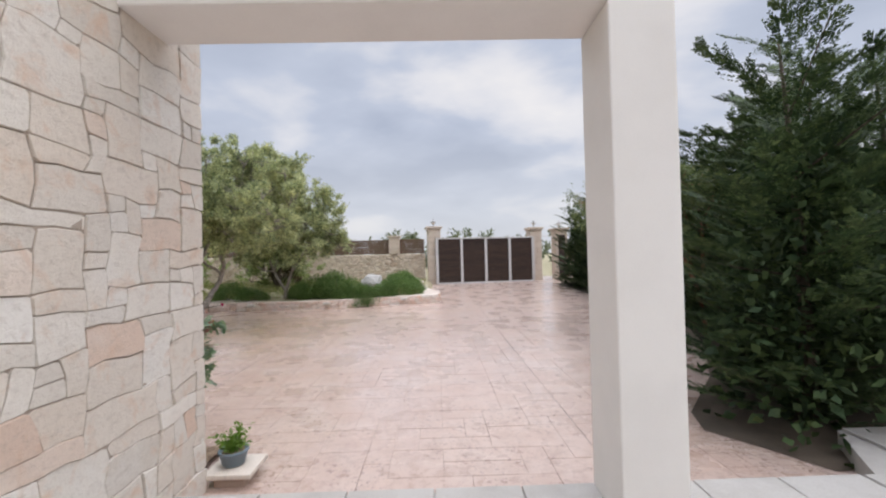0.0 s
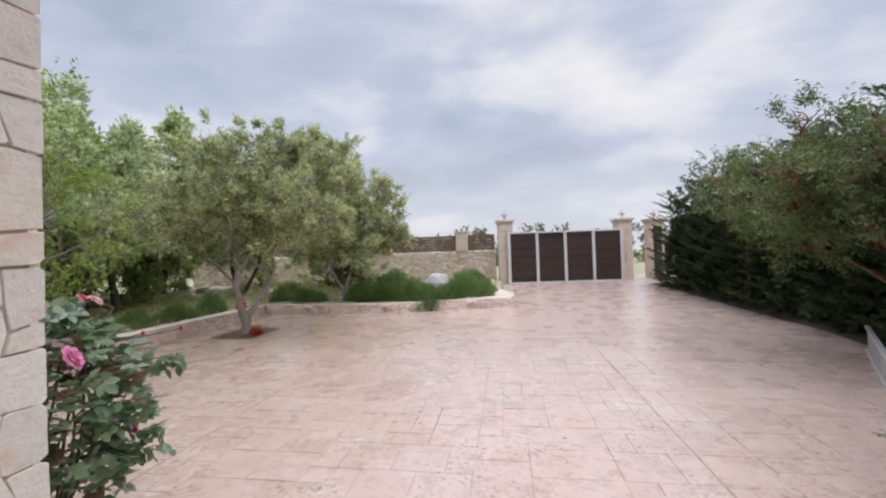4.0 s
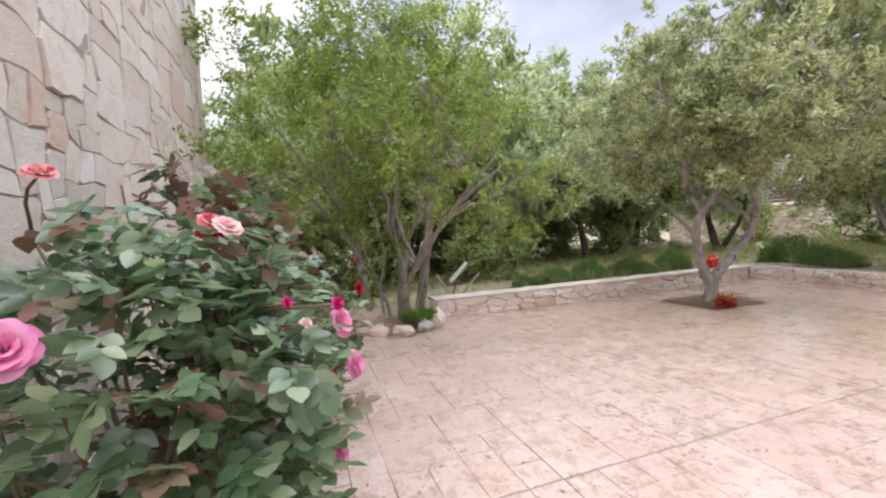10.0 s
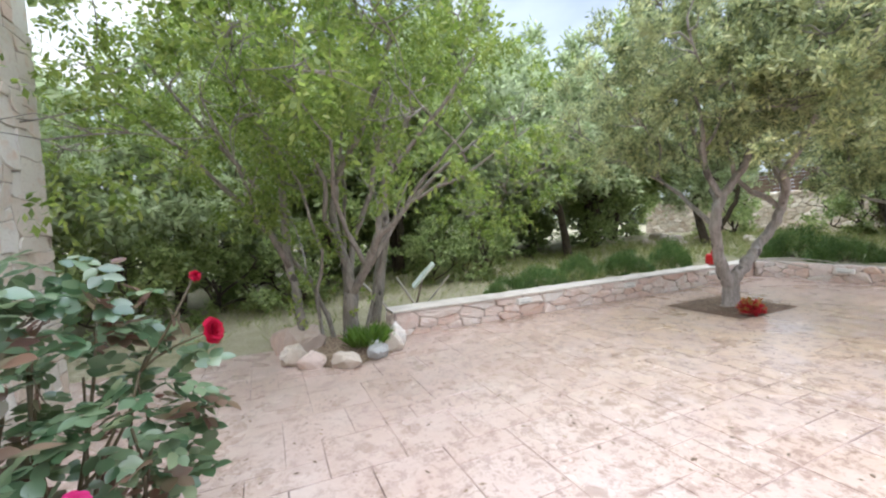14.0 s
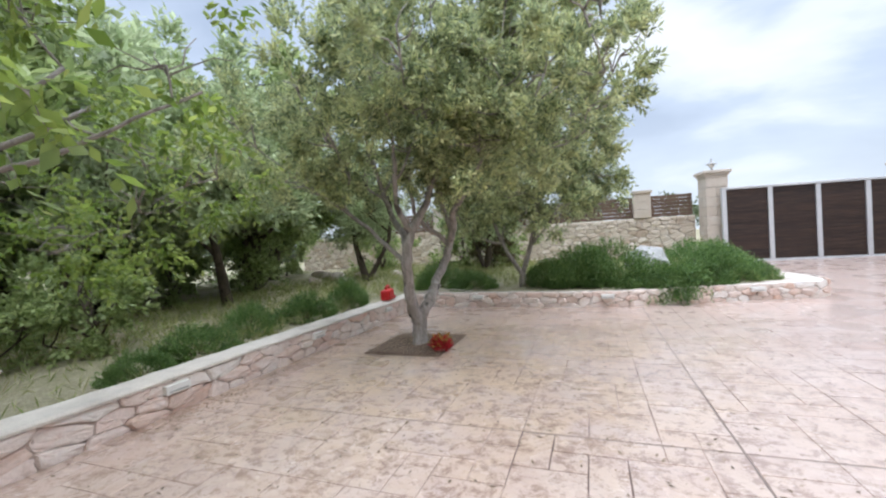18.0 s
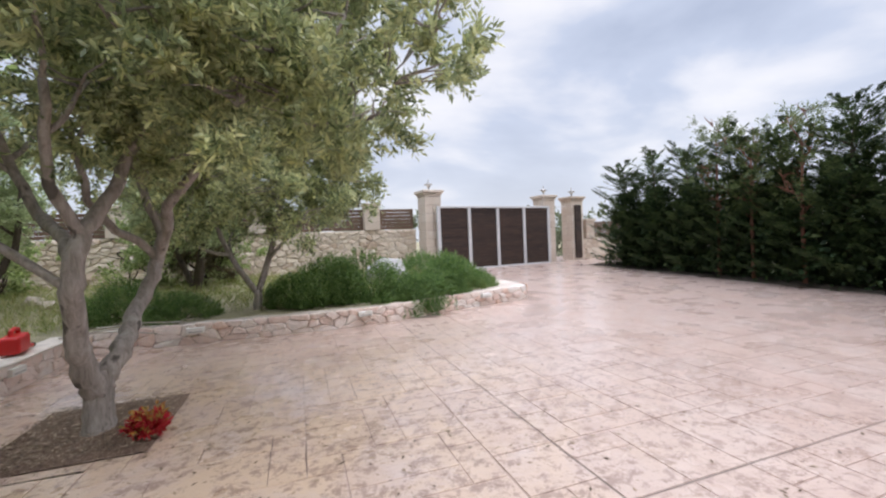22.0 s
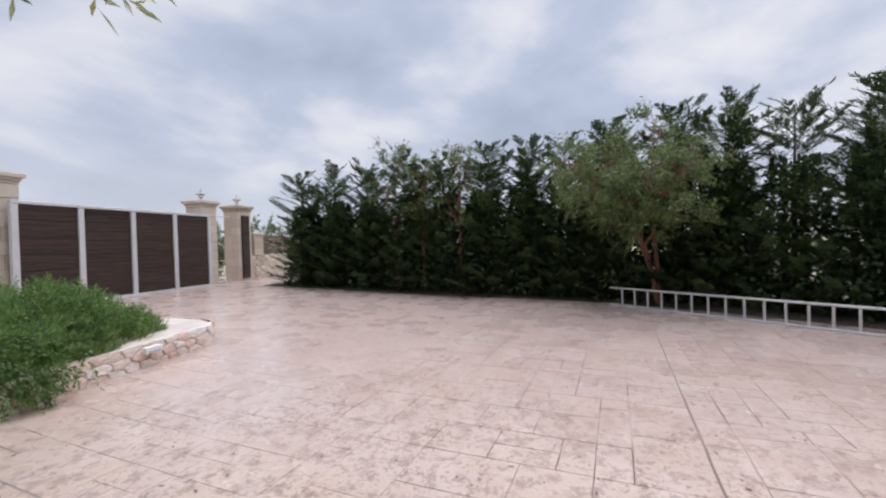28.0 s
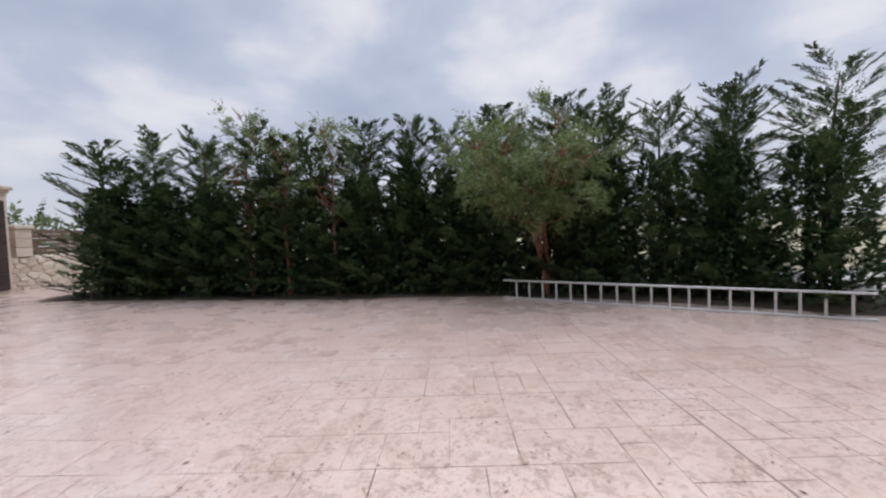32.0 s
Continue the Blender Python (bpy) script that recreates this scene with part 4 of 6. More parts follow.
def lantern(at):
    ob = thing("pillar_lantern", at, "metal lantern with a flared crown and finial on a pillar cap", "lantern", "lanterns on the pillars")
    bm = bmesh.new()
    lathe(bm, [(0.085, 0), (0.085, 0.018), (0.034, 0.035), (0.022, 0.10), (0.045, 0.125)], 14)
    part("foot", bm, LANTERN_METAL, ob)
    bm = bmesh.new()
    lathe(bm, [(0.05, 0.126), (0.085, 0.215), (0.08, 0.228)], 6)
    part("glass", bm, PALE_LAMP, ob, "frosted glass body")
    for k in range(6):
        a = math.pi * k / 3
        bm = bmesh.new()
        tube(bm, [(0.052 * math.cos(a), 0.052 * math.sin(a), 0.124), (0.088 * math.cos(a), 0.088 * math.sin(a), 0.218)], [0.007, 0.007], 5)
        part("rib", bm, LANTERN_METAL, ob)
    bm = bmesh.new()
    lathe(bm, [(0.165, 0.229), (0.172, 0.242), (0.075, 0.285), (0.03, 0.33), (0.026, 0.36), (0.012, 0.375), (0.020, 0.40), (0.004, 0.44)], 6)
    part("crown", bm, LANTERN_METAL, ob)


def gate_pillar(x, y, turn, z0, top):
    ob = thing("gate_pillar", (x, y, z0), "square gate pillar of sandstone blocks with a moulded cap", "pillar", "gate pillars", turn)
    h, w = top - z0, 0.64
    shaft = h - 0.24
    courses = 9
    prng = np.random.default_rng(int(1000 + x * 10))
    for i in range(courses):
        a, b = i * shaft / courses + 0.004, (i + 1) * shaft / courses - 0.004
        s = float(prng.uniform(-0.12, 0.12))
        o = float(prng.uniform(0, 0.012))
        if i % 2:
            halves = (((-w / 2 - o, -w / 2, a), (s - 0.004, w / 2 + o, b)), ((s + 0.004, -w / 2 - o, a), (w / 2, w / 2, b)))
        else:
            halves = (((-w / 2, -w / 2 - o, a), (w / 2 + o, s - 0.004, b)), ((-w / 2, s + 0.004, a), (w / 2, w / 2 + o, b)))
        for lo, hi in halves:
            part("block", boxed(lo, hi, 0.014), BLOCK_STONE, ob)
    part("core", boxed((-w / 2 + 0.03, -w / 2 + 0.03, 0), (w / 2 - 0.03, w / 2 - 0.03, shaft)), MORTAR, ob)
    bm = bmesh.new()
    for (ra, za), (rb, zb) in zip(((w / 2 + 0.02, shaft), (w / 2 + 0.05, shaft + 0.07), (w / 2 + 0.10, shaft + 0.14)), ((0, shaft + 0.066), (0, shaft + 0.136), (0, h))):
        box(bm, (-ra, -ra, za + 0.002), (ra, ra, zb), 0.018)
    part("cap", bm, BLOCK_STONE, ob, "stepped sandstone cap")
    lantern((x, y, top + 0.001))
    return ob


GT = 8.0
gate_pillar(-0.15, 21.70, GT, drive_z(21.7) - 0.05, 3.03)
gate_pillar(5.36, 22.52, GT, drive_z(22.8) - 0.05, 2.93)
pil3 = gate_pillar(6.73, 22.42, GT, drive_z(22.8) - 0.05, 2.85)
leaf = part("door", boxed((-0.20, -0.350, 0.12), (0.18, -0.335, 2.44), 0.003, 1), DARK_BOARD, pil3, "narrow dark boarded door set on the pillar")
for i in range(16):
    part("board", boxed((-0.19, -0.385, 0.14 + i * 0.143), (0.17, -0.352, 0.14 + i * 0.143 + 0.139), 0.003, 1), DARK_BOARD, leaf)
bm = bmesh.new()
tube(bm, [(5.66, 22.50, 2.44), (6.44, 22.42, 2.43)], [0.012, 0.012], 6)
cable = part("overhead_bar", bm, GALVANISED, None)
tagged(cable, "thin steel bar between the two gate pillars", "bar")

gate = thing("driveway_gate", (-0.03, 21.20, drive_z(21.5)), "wide driveway gate of dark boards in a galvanised frame", "gate", turn=GT)
GL, G0, G1 = 5.28, 0.06, 2.31
for i in range(5):
    x = 0.05 + i * (GL - 0.10) / 4
    part("upright", boxed((x - 0.065, -0.06, G0), (x + 0.065, 0.04, G1), 0.008, 1), GALVANISED, gate)
part("top_rail", boxed((-0.015, -0.063, G1 + 0.002), (GL, 0.042, G1 + 0.075), 0.008, 1), GALVANISED, gate)
part("bottom_rail", boxed((-0.015, -0.063, G0 - 0.07), (GL, 0.042, G0 - 0.002), 0.008, 1), GALVANISED, gate)
srng = np.random.default_rng(77)
for i in range(4):
    xa, xb = 0.05 + i * (GL - 0.10) / 4 + 0.066, 0.05 + (i + 1) * (GL - 0.10) / 4 - 0.066
    step = (G1 - G0) / 20
    panel = part("panel", boxed((xa, 0.014, G0), (xb, 0.022, G1)), DARK_BOARD, gate)
    for j in range(20):
        o = float(srng.uniform(-0.006, 0.006))
        part("board", boxed((xa, -0.018 + o, G0 + j * step + 0.002), (xb, 0.010 + o * 0.5, G0 + (j + 1) * step - 0.002), 0.004, 1), DARK_BOARD, panel)

# ---- ladder on its side against the hedge ----
LA, LB = Vector((5.53, 9.48)), Vector((2.37, 4.66))
ldir = (LB - LA).normalized()
llen = (LB - LA).length
ladder = thing("ladder", (LA.x, LA.y, drive_z(7.0) + 0.002), "long aluminium ladder lying on its side along the hedge", "ladder", turn=math.degrees(math.atan2(ldir.y, ldir.x)))
for z in (0.0, 0.375):
    part("rail", boxed((0, -0.030, z), (llen, 0.030, z + 0.035), 0.006, 1), ALUMINIUM, ladder)
for i in range(19):
    x = 0.30 + i * (llen - 0.55) / 18
    part("rung", boxed((x - 0.019, -0.017, 0.035), (x + 0.019, 0.017, 0.375), 0.008, 1), ALUMINIUM, ladder)

# ---- loose things in the garden ----
can = thing("fuel_can", (-7.94, 13.12, 0.078), "bright red plastic canister lying on the coping", "canister", turn=8)
bm = bmesh.new()
box(bm, (-0.10, -0.18, 0), (0.10, 0.13, 0.20), 0.05, 4)
for v in bm.verts:
    v.co.z += 0.18 * max(0.0, v.co.y) * (v.co.z > 0.1)
part("body", bm, RED_PLASTIC, can)
bm = bmesh.new()
tube(bm, [(0, -0.10, 0.18), (0, -0.09, 0.25), (0, 0.0, 0.275), (0, 0.08, 0.265), (0, 0.10, 0.20)], [0.022, 0.024, 0.024, 0.024, 0.022], 10)
part("handle", bm, RED_PLASTIC, can)
bm = bmesh.new()
tube(bm, [(0.02, 0.10, 0.06), (0.05, 0.17, 0.035), (0.06, 0.25, 0.030)], [0.034, 0.030, 0.026], 10)
part("spout", bm, RED_PLASTIC, can)
bm = bmesh.new()
tube(bm, [(0.06, 0.25, 0.030), (0.062, 0.28, 0.030)], [0.030, 0.028], 10)
part("cap", bm, BLACK_PLASTIC, can, "dark cap")
for a, b in (((-7.75, 13.9, 0.10), (-6.75, 13.85, 0.02)), ((-7.6, 14.22, 0.11), (-6.5, 14.30, 0.08)), ((-7.8, 13.7, 0.10), (-6.9, 14.12, 0.09))):
    bm = bmesh.new()
    mid_p = (np.array(a) + np.array(b)) / 2 + np.array((0, 0.02, 0.03))
    tube(bm, [a, tuple(mid_p), b], [0.013, 0.012, 0.009], 6)
    tagged(part("garden_cane", bm, CANE, None), "thin pale garden cane lying over the low wall", "cane", "canes by the corner")

stake = thing("garden_spotlight", (-8.30, 6.98, garden_z(-8.3, 7.0)), "tilted pale green spotlight plate on a dark stake", "garden light")
bm = bmesh.new()
tube(bm, [(-0.06, -0.06, -0.05), (0.02, 0.02, 0.30), (0.07, 0.10, 0.62)], [0.016, 0.015, 0.013], 7)
part("stake", bm, DULL_STAKE, stake)
bm = boxed((-0.07, -0.23, -0.018), (0.07, 0.23, 0.018), 0.008)
bmesh.ops.transform(bm, matrix=pose(0.05, 0.10, 0.60, 48, 14, -12), verts=bm.verts)
part("plate", bm, PLATE_GREEN, stake)
for a, b, r in (((-8.75, 6.75, -0.2), (-8.95, 6.25, 0.42), 0.02), ((-8.9, 7.2, -0.2), (-9.0, 6.9, 0.34), 0.022), ((-8.5, 7.1, -0.15), (-8.15, 7.45, 0.40), 0.014)):
    bm = bmesh.new()
    tube(bm, [a, b], [r, r * 0.8], 7)
    tagged(part("wooden_stake", bm, CANE, None), "weathered wooden stake leaning in the grass", "stake", "stakes in the grass")

boulder("boulder", (-2.72, 17.35, garden_z(-2.7, 17.3) + 0.02), (0.60, 0.48, 0.50), 3, ROCK_STONE, "grey weathered boulder among the rosemary", "rock")
for i, (x, y, s) in enumerate(((-12.0, 17.4, 0.34), (-11.4, 17.9, 0.28), (-12.7, 17.8, 0.32), (-10.6, 17.2, 0.24), (-13.4, 18.4, 0.36), (-11.2, 16.6, 0.22), (-12.2, 16.4, 0.26), (-10.2, 18.2, 0.26), (-9.6, 17.4, 0.2))):
    boulder("field_rock", (x, y, garden_z(x, y)), (s, s * 0.8, s * 0.6), 11 + i, BLOCK_STONE, "pale field rock lying in the grass", "rock", "rocks in the grass")
RING = [(-7.98, 5.18, 0.26, 0.20, 0.22, RING_STONE), (-7.72, 5.34, 0.24, 0.20, 0.27, RING_STONE), (-7.46, 5.20, 0.20, 0.15, 0.15, BLOCK_STONE), (-7.18, 5.37, 0.17, 0.12, 0.13, LOW_STONE), (-7.0, 5.68, 0.21, 0.12, 0.12, BLOCK_STONE), (-7.12, 6.05, 0.15, 0.13, 0.15, ROCK_STONE), (-7.27, 6.26, 0.15, 0.11, 0.17, BLOCK_STONE), (-7.50, 6.40, 0.15, 0.11, 0.20, LOW_STONE)]
for i, (x, y, a, b, h, stuff) in enumerate(RING):
    boulder("border_rock", (x, y, drive_z(y) - 0.01), (a, b, h), 31 + i, stuff, "rough limestone rock edging the tree bed", "rock", "rocks round the tree", 0.6)
bm = bmesh.new()
rows = []
for j in range(6):
    k = j / 5
    rows.append([bm.verts.new((-7.66 + 0.66 * k * math.cos(a), 5.82 + 0.64 * k * math.sin(a), -0.285 + 0.11 * (1 - k * k) + 0.02 * noise.noise((k * 3, a * 2, 5)))) for a in np.linspace(0, 2 * math.pi, 25)[:-1]])
for a, b in zip(rows, rows[1:]):
    for i in range(24):
        bm.faces.new((a[i], b[i], b[(i + 1) % 24], a[(i + 1) % 24]))
setting("ground_tree_bed", bm, SOIL, "earth inside the ring of rocks", "flower bed", smooth=True)
bm = bmesh.new()
rows = []
for j in range(9):
    rows.append([bm.verts.new((PATCH[0] + (PATCH[2] - PATCH[0]) * i / 8, PATCH[1] + (PATCH[3] - PATCH[1]) * j / 8, drive_z(11) + 0.006 + 0.03 * max(0.0, 1 - ((i / 8 - 0.5) ** 2 + (j / 8 - 0.5) ** 2) * 4) + 0.008 * noise.noise((i * 1.3, j * 1.3, 9)))) for i in range(9)])
for a, b in zip(rows, rows[1:]):
    for i in range(8):
        bm.faces.new((a[i], a[i + 1], b[i + 1], b[i]))
setting("ground_olive_square", bm, LEAF_LITTER, "square of earth and leaf litter left open in the drive", "tree pit", smooth=True)

# ---- plants ----


def limb(bm, a, b, r0, r1, rng, bend=0.12, steps=6, sides=8):
    """A curved limb from a to b; returns points along it."""
    a, b = Vector(a), Vector(b)
    ln = (b - a).length
    off = Vector(rng.normal(size=3)) * bend * ln
    off2 = Vector(rng.normal(size=3)) * bend * 0.5 * ln
    pts = []
    for i in range(steps + 1):
        s = i / steps
        pts.append(a.lerp(b, s) + off * math.sin(math.pi * s) * 0.6 + off2 * math.sin(2 * math.pi * s) * 0.5)
    tube(bm, pts, [r0 + (r1 - r0) * (i / steps) ** 0.8 for i in range(steps + 1)], sides)
    return pts


def lobes_in(rng, centre, radii, count, size, floor):
    """Centres and radii of the clumps of an uneven crown."""
    out = []
    while len(out) < count:
        d = rng.normal(size=3)
        d /= np.linalg.norm(d)
        p = np.array(centre) + np.array(radii) * d * rng.uniform(0.35, 0.82)
        if p[2] > floor:
            out.append((p, size * rng.uniform(0.75, 1.2)))
    return out


def crown_quads(rng, lobes, twigs, per, leaf, width, twig_len, spread=0.55, up=0.35, flat=0.85, droop=0.0):
    all_q = []
    for c, r in lobes:
        k = int(twigs * (r / 0.8) ** 2)
        # twigs gather in small tufts over the clump
        m = max(5, k // 14)
        tufts = unit(rng.normal(size=(m, 3)))
        reach = r * rng.uniform(0.35, 1.08, (m, 1)) ** 0.7
        pick = rng.integers(m, size=k)
        d = tufts[pick]
        st = c + (d * reach[pick] + rng.normal(size=(k, 3)) * 0.105 * r) * np.array([1, 1, flat])
        ways = unit(d * 0.7 + rng.normal(size=(k, 3)) * 0.45 + np.array([0, 0, up]))
        all_q.append(leaves_on(rng, st, ways, rng.uniform(0.6, 1.3, k) * twig_len, per, leaf, width, spread, droop))
    return np.concatenate(all_q)


def lobed_tree(name, at, stems, lobes, label, bark, leaves, seed, twigs, per, leaf, width, twig_len, group="", category="tree", branch=0.05, droop=0.0, up=0.35, twiglets=6, split=True, crook=0.0, twig_r=0.014):
    """A tree: stems as lists of (x, y, z, radius), limbs from them to every clump, and a crown of single leaves."""
    rng = np.random.default_rng(seed)
    ob = thing(name, at, label, category, group)
    bm = bmesh.new()
    twigs_bm = bmesh.new()
    nodes = []
    for s in stems:
        fine, rad = [], []
        sway = rng.uniform(0, 50)
        for (a, b) in zip(s, s[1:]):
            for i in range(4):
                q = i / 4
                fine.append(Vector(a[:3]).lerp(Vector(b[:3]), q) + Vector(rng.normal(size=3)) * (0.10 if a[3] < 0.1 else 0.03) * (a[3]))
                if crook and fine[:-1]:
                    fine[-1] += noise.noise_vector(fine[-1] * 3.1 + Vector((sway, 0, 0))) * crook
                rad.append((a[3] + (b[3] - a[3]) * q) * rng.uniform(0.93, 1.09))
        fine.append(Vector(s[-1][:3]))
        rad.append(s[-1][3])
        tube(bm, fine, rad, 10)
        nodes += [(p, r) for p, r in zip(fine, rad)][-len(fine) * 2 // 3:]
        if split:
            part("trunk" if s is stems[0] else "stem", bm, bark, ob, smooth=True)
            bm = bmesh.new()
    for c, r in lobes:
        c = Vector(c)
        best = min(nodes, key=lambda n: (n[0] - c).length + max(0, n[0].z - c.z + 0.2 + 0.55 * (n[0] - c).xy.length) * 1.4)
        start, r0 = best
        r0 = min(branch, r0 * 0.75)
        pts = limb(bm, start, c, r0, min(0.012, twig_r), rng, 0.10)
        nodes += [(p, r0 * (1 - i / 7)) for i, p in enumerate(pts[2:], 2)]
        if split:
            part("limb", bm, bark, ob, smooth=True)
            bm = bmesh.new()
        for i in range(twiglets):
            d = Vector(rng.normal(size=3)).normalized() * r * 0.75
            d.z = abs(d.z) * 0.6 + d.z * 0.3
            limb(twigs_bm, pts[-1 - i % 3], c + d, twig_r, 0.003, rng, 0.12, 3, 4)
    if split:
        bm.free()
    else:
        tagged(part("trunk", bm, bark, ob, smooth=True), kind="stuff")
    tagged(part("brushwood", twigs_bm, bark, ob, smooth=True), kind="stuff")
    quads = crown_quads(rng, lobes, twigs, per, leaf, width, twig_len, droop=droop, up=up)
    quads[..., 2] = np.maximum(quads[..., 2], 0.03)
    hung("crown", quad_mesh("crown", quads), leaves, ob)
    return ob


# the olive in the drive, forked low
rng = np.random.default_rng(3)
lob = lobes_in(rng, (0.45, 0.05, 3.35), (2.65, 2.25, 1.6), 50, 0.58, 2.1)
lob += [(np.array((2.15, -0.15, 2.55)), 0.55), (np.array((1.6, -0.9, 2.5)), 0.6), (np.array((-1.5, 0.2, 2.7)), 0.65), (np.array((-0.6, -1.1, 2.75)), 0.6), (np.array((0.6, -1.2, 2.9)), 0.6), (np.array((2.2, 0.3, 3.1)), 0.5), (np.array((2.45, -0.2, 3.15)), 0.5), (np.array((2.3, -0.3, 2.6)), 0.42), (np.array((-2.0, -0.2, 2.5)), 0.6), (np.array((-1.2, -0.8, 2.3)), 0.5), (np.array((2.0, -1.0, 3.1)), 0.5), (np.array((2.75, -0.6, 3.3)), 0.45), (np.array((2.6, -0.5, 3.95)), 0.45), (np.array((2.5, -0.95, 2.75)), 0.4), (np.array((2.55, -1.5, 2.85)), 0.42), (np.array((2.4, -1.6, 3.35)), 0.45), (np.array((-2.2, -0.9, 2.9)), 0.6), (np.array((-1.6, -1.5, 3.0)), 0.6), (np.array((-0.4, -1.8, 3.2)), 0.6), (np.array((0.8, -1.9, 3.3)), 0.55)]
lob += lobes_in(rng, (1.35, -0.15, 4.25), (1.15, 1.1, 0.85), 13, 0.55, 3.7)
lobed_tree("olive_tree", (-6.42, 11.09, drive_z(11)), [
    [(0.0, 0.0, -0.05, 0.135), (0.01, 0.0, 0.05, 0.112), (0.02, 0.0, 0.20, 0.104), (0.03, 0.0, 0.38, 0.106), (0.02, 0.0, 0.52, 0.088)],
    [(0.01, -0.01, 0.34, 0.095), (-0.01, -0.10, 0.56, 0.086), (0.00, -0.22, 0.80, 0.078), (0.04, -0.36, 1.18, 0.070), (0.07, -0.34, 1.44, 0.066), (0.12, -0.22, 1.70, 0.056), (0.24, 0.0, 2.05, 0.047), (0.4, 0.1, 2.5, 0.037), (0.5, 0.2, 3.2, 0.026)],
    [(0.03, 0.0, 0.34, 0.090), (0.12, 0.08, 0.56, 0.080), (0.15, 0.24, 0.72, 0.073), (0.17, 0.45, 0.91, 0.067), (0.23, 0.65, 1.16, 0.062), (0.29, 0.74, 1.39, 0.057), (0.40, 0.62, 1.65, 0.052), (0.47, 0.46, 1.88, 0.047), (0.95, 0.1, 2.45, 0.039), (1.4, 0.0, 3.1, 0.026)],
    [(0.05, -0.34, 1.36, 0.056), (-0.10, -0.10, 1.56, 0.050), (-0.30, 0.14, 1.72, 0.046), (-0.48, 0.42, 1.80, 0.042), (-0.7, 0.5, 2.3, 0.034), (-0.9, 0.4, 3.0, 0.024)],
    [(0.28, 0.73, 1.34, 0.046), (0.30, 0.80, 1.62, 0.040), (0.14, 0.75, 2.2, 0.035), (0.1, 0.6, 3.0, 0.026)],
    [(0.10, -0.28, 1.58, 0.044), (-0.02, -0.42, 1.95, 0.038), (0.1, -0.7, 2.6, 0.026)],
    [(0.28, 0.74, 1.38, 0.044), (0.16, 0.62, 1.55, 0.039), (0.04, 0.46, 1.66, 0.036), (-0.08, 0.30, 1.92, 0.031), (-0.1, 0.1, 2.5, 0.022)],
    [(0.03, -0.34, 1.20, 0.037), (-0.42, -0.25, 1.55, 0.031), (-0.95, -0.2, 2.0, 0.026), (-1.4, 0.0, 2.6, 0.017)],
], lob, "gnarled olive tree with a low forked grey trunk in the drive", BARK_OLIVE, LEAF_OLIVE, 41, 285, 13, 0.076, 0.024, 0.17, twiglets=4, crook=0.022)

rng = np.random.default_rng(8)
lob = lobes_in(rng, (-0.15, 0.0, 2.5), (2.55, 2.1, 1.7), 40, 0.66, 1.15) + lobes_in(rng, (-0.7, 0.0, 4.0), (1.9, 1.7, 1.6), 26, 0.66, 3.0)
lob = [(c, r) for c, r in lob if c[2] + 0.35 * math.hypot(c[0] + 0.5, c[1]) < 5.0]
lob += [(np.array((x, y, z)), 0.5) for x, y, z in ((1.55, 0.0, 2.25), (1.7, 0.1, 2.85), (1.5, -0.2, 3.4), (1.4, 0.4, 1.95), (1.15, 0.0, 3.9), (1.85, -0.2, 2.3), (1.9, 0.2, 1.85))]
lobed_tree("olive_tree", (-5.55, 15.15, garden_z(-5.55, 15.15)), [
    [(0, 0, -0.1, 0.085), (0.0, 0, 0.36, 0.066)],
    [(0, 0, 0.28, 0.055), (-0.28, 0.0, 0.72, 0.046), (-0.55, 0.05, 1.3, 0.040), (-0.8, 0.1, 2.4, 0.03)],
    [(0, 0, 0.28, 0.06), (0.16, 0.0, 0.75, 0.052), (0.36, 0.0, 1.4, 0.046), (0.6, 0, 2.6, 0.036), (0.7, 0, 3.6, 0.025)],
], lob, "tall olive tree with two slanting stems in the planting bed", BARK_OLIVE, LEAF_OLIVE, 42, 220, 11, 0.092, 0.03, 0.22, twiglets=3)

rng = np.random.default_rng(9)
lob = lobes_in(rng, (0.1, 0.0, 2.9), (2.0, 1.8, 1.5), 16, 0.8, 1.5)
olive3 = lobed_tree("olive_tree", (-10.6, 16.9, garden_z(-10.6, 16.9)), [
    [(0, 0, -0.1, 0.13), (-0.15, 0, 0.45, 0.11), (-0.35, 0, 1.1, 0.08), (-0.4, 0.1, 2.2, 0.05)],
    [(0.05, 0, 0.0, 0.09), (0.35, 0.05, 0.5, 0.07), (0.75, 0.1, 1.2, 0.055), (0.9, 0.1, 2.3, 0.04)],
], lob, "dark-stemmed olive tree in the rough grass", BARK_DARK, LEAF_OLIVE_DARK, 43, 230, 10, 0.11, 0.034, 0.26)
copy_thing(olive3, pose(-7.3, 18.9, garden_z(-7.3, 18.9), 0, 0, 130))

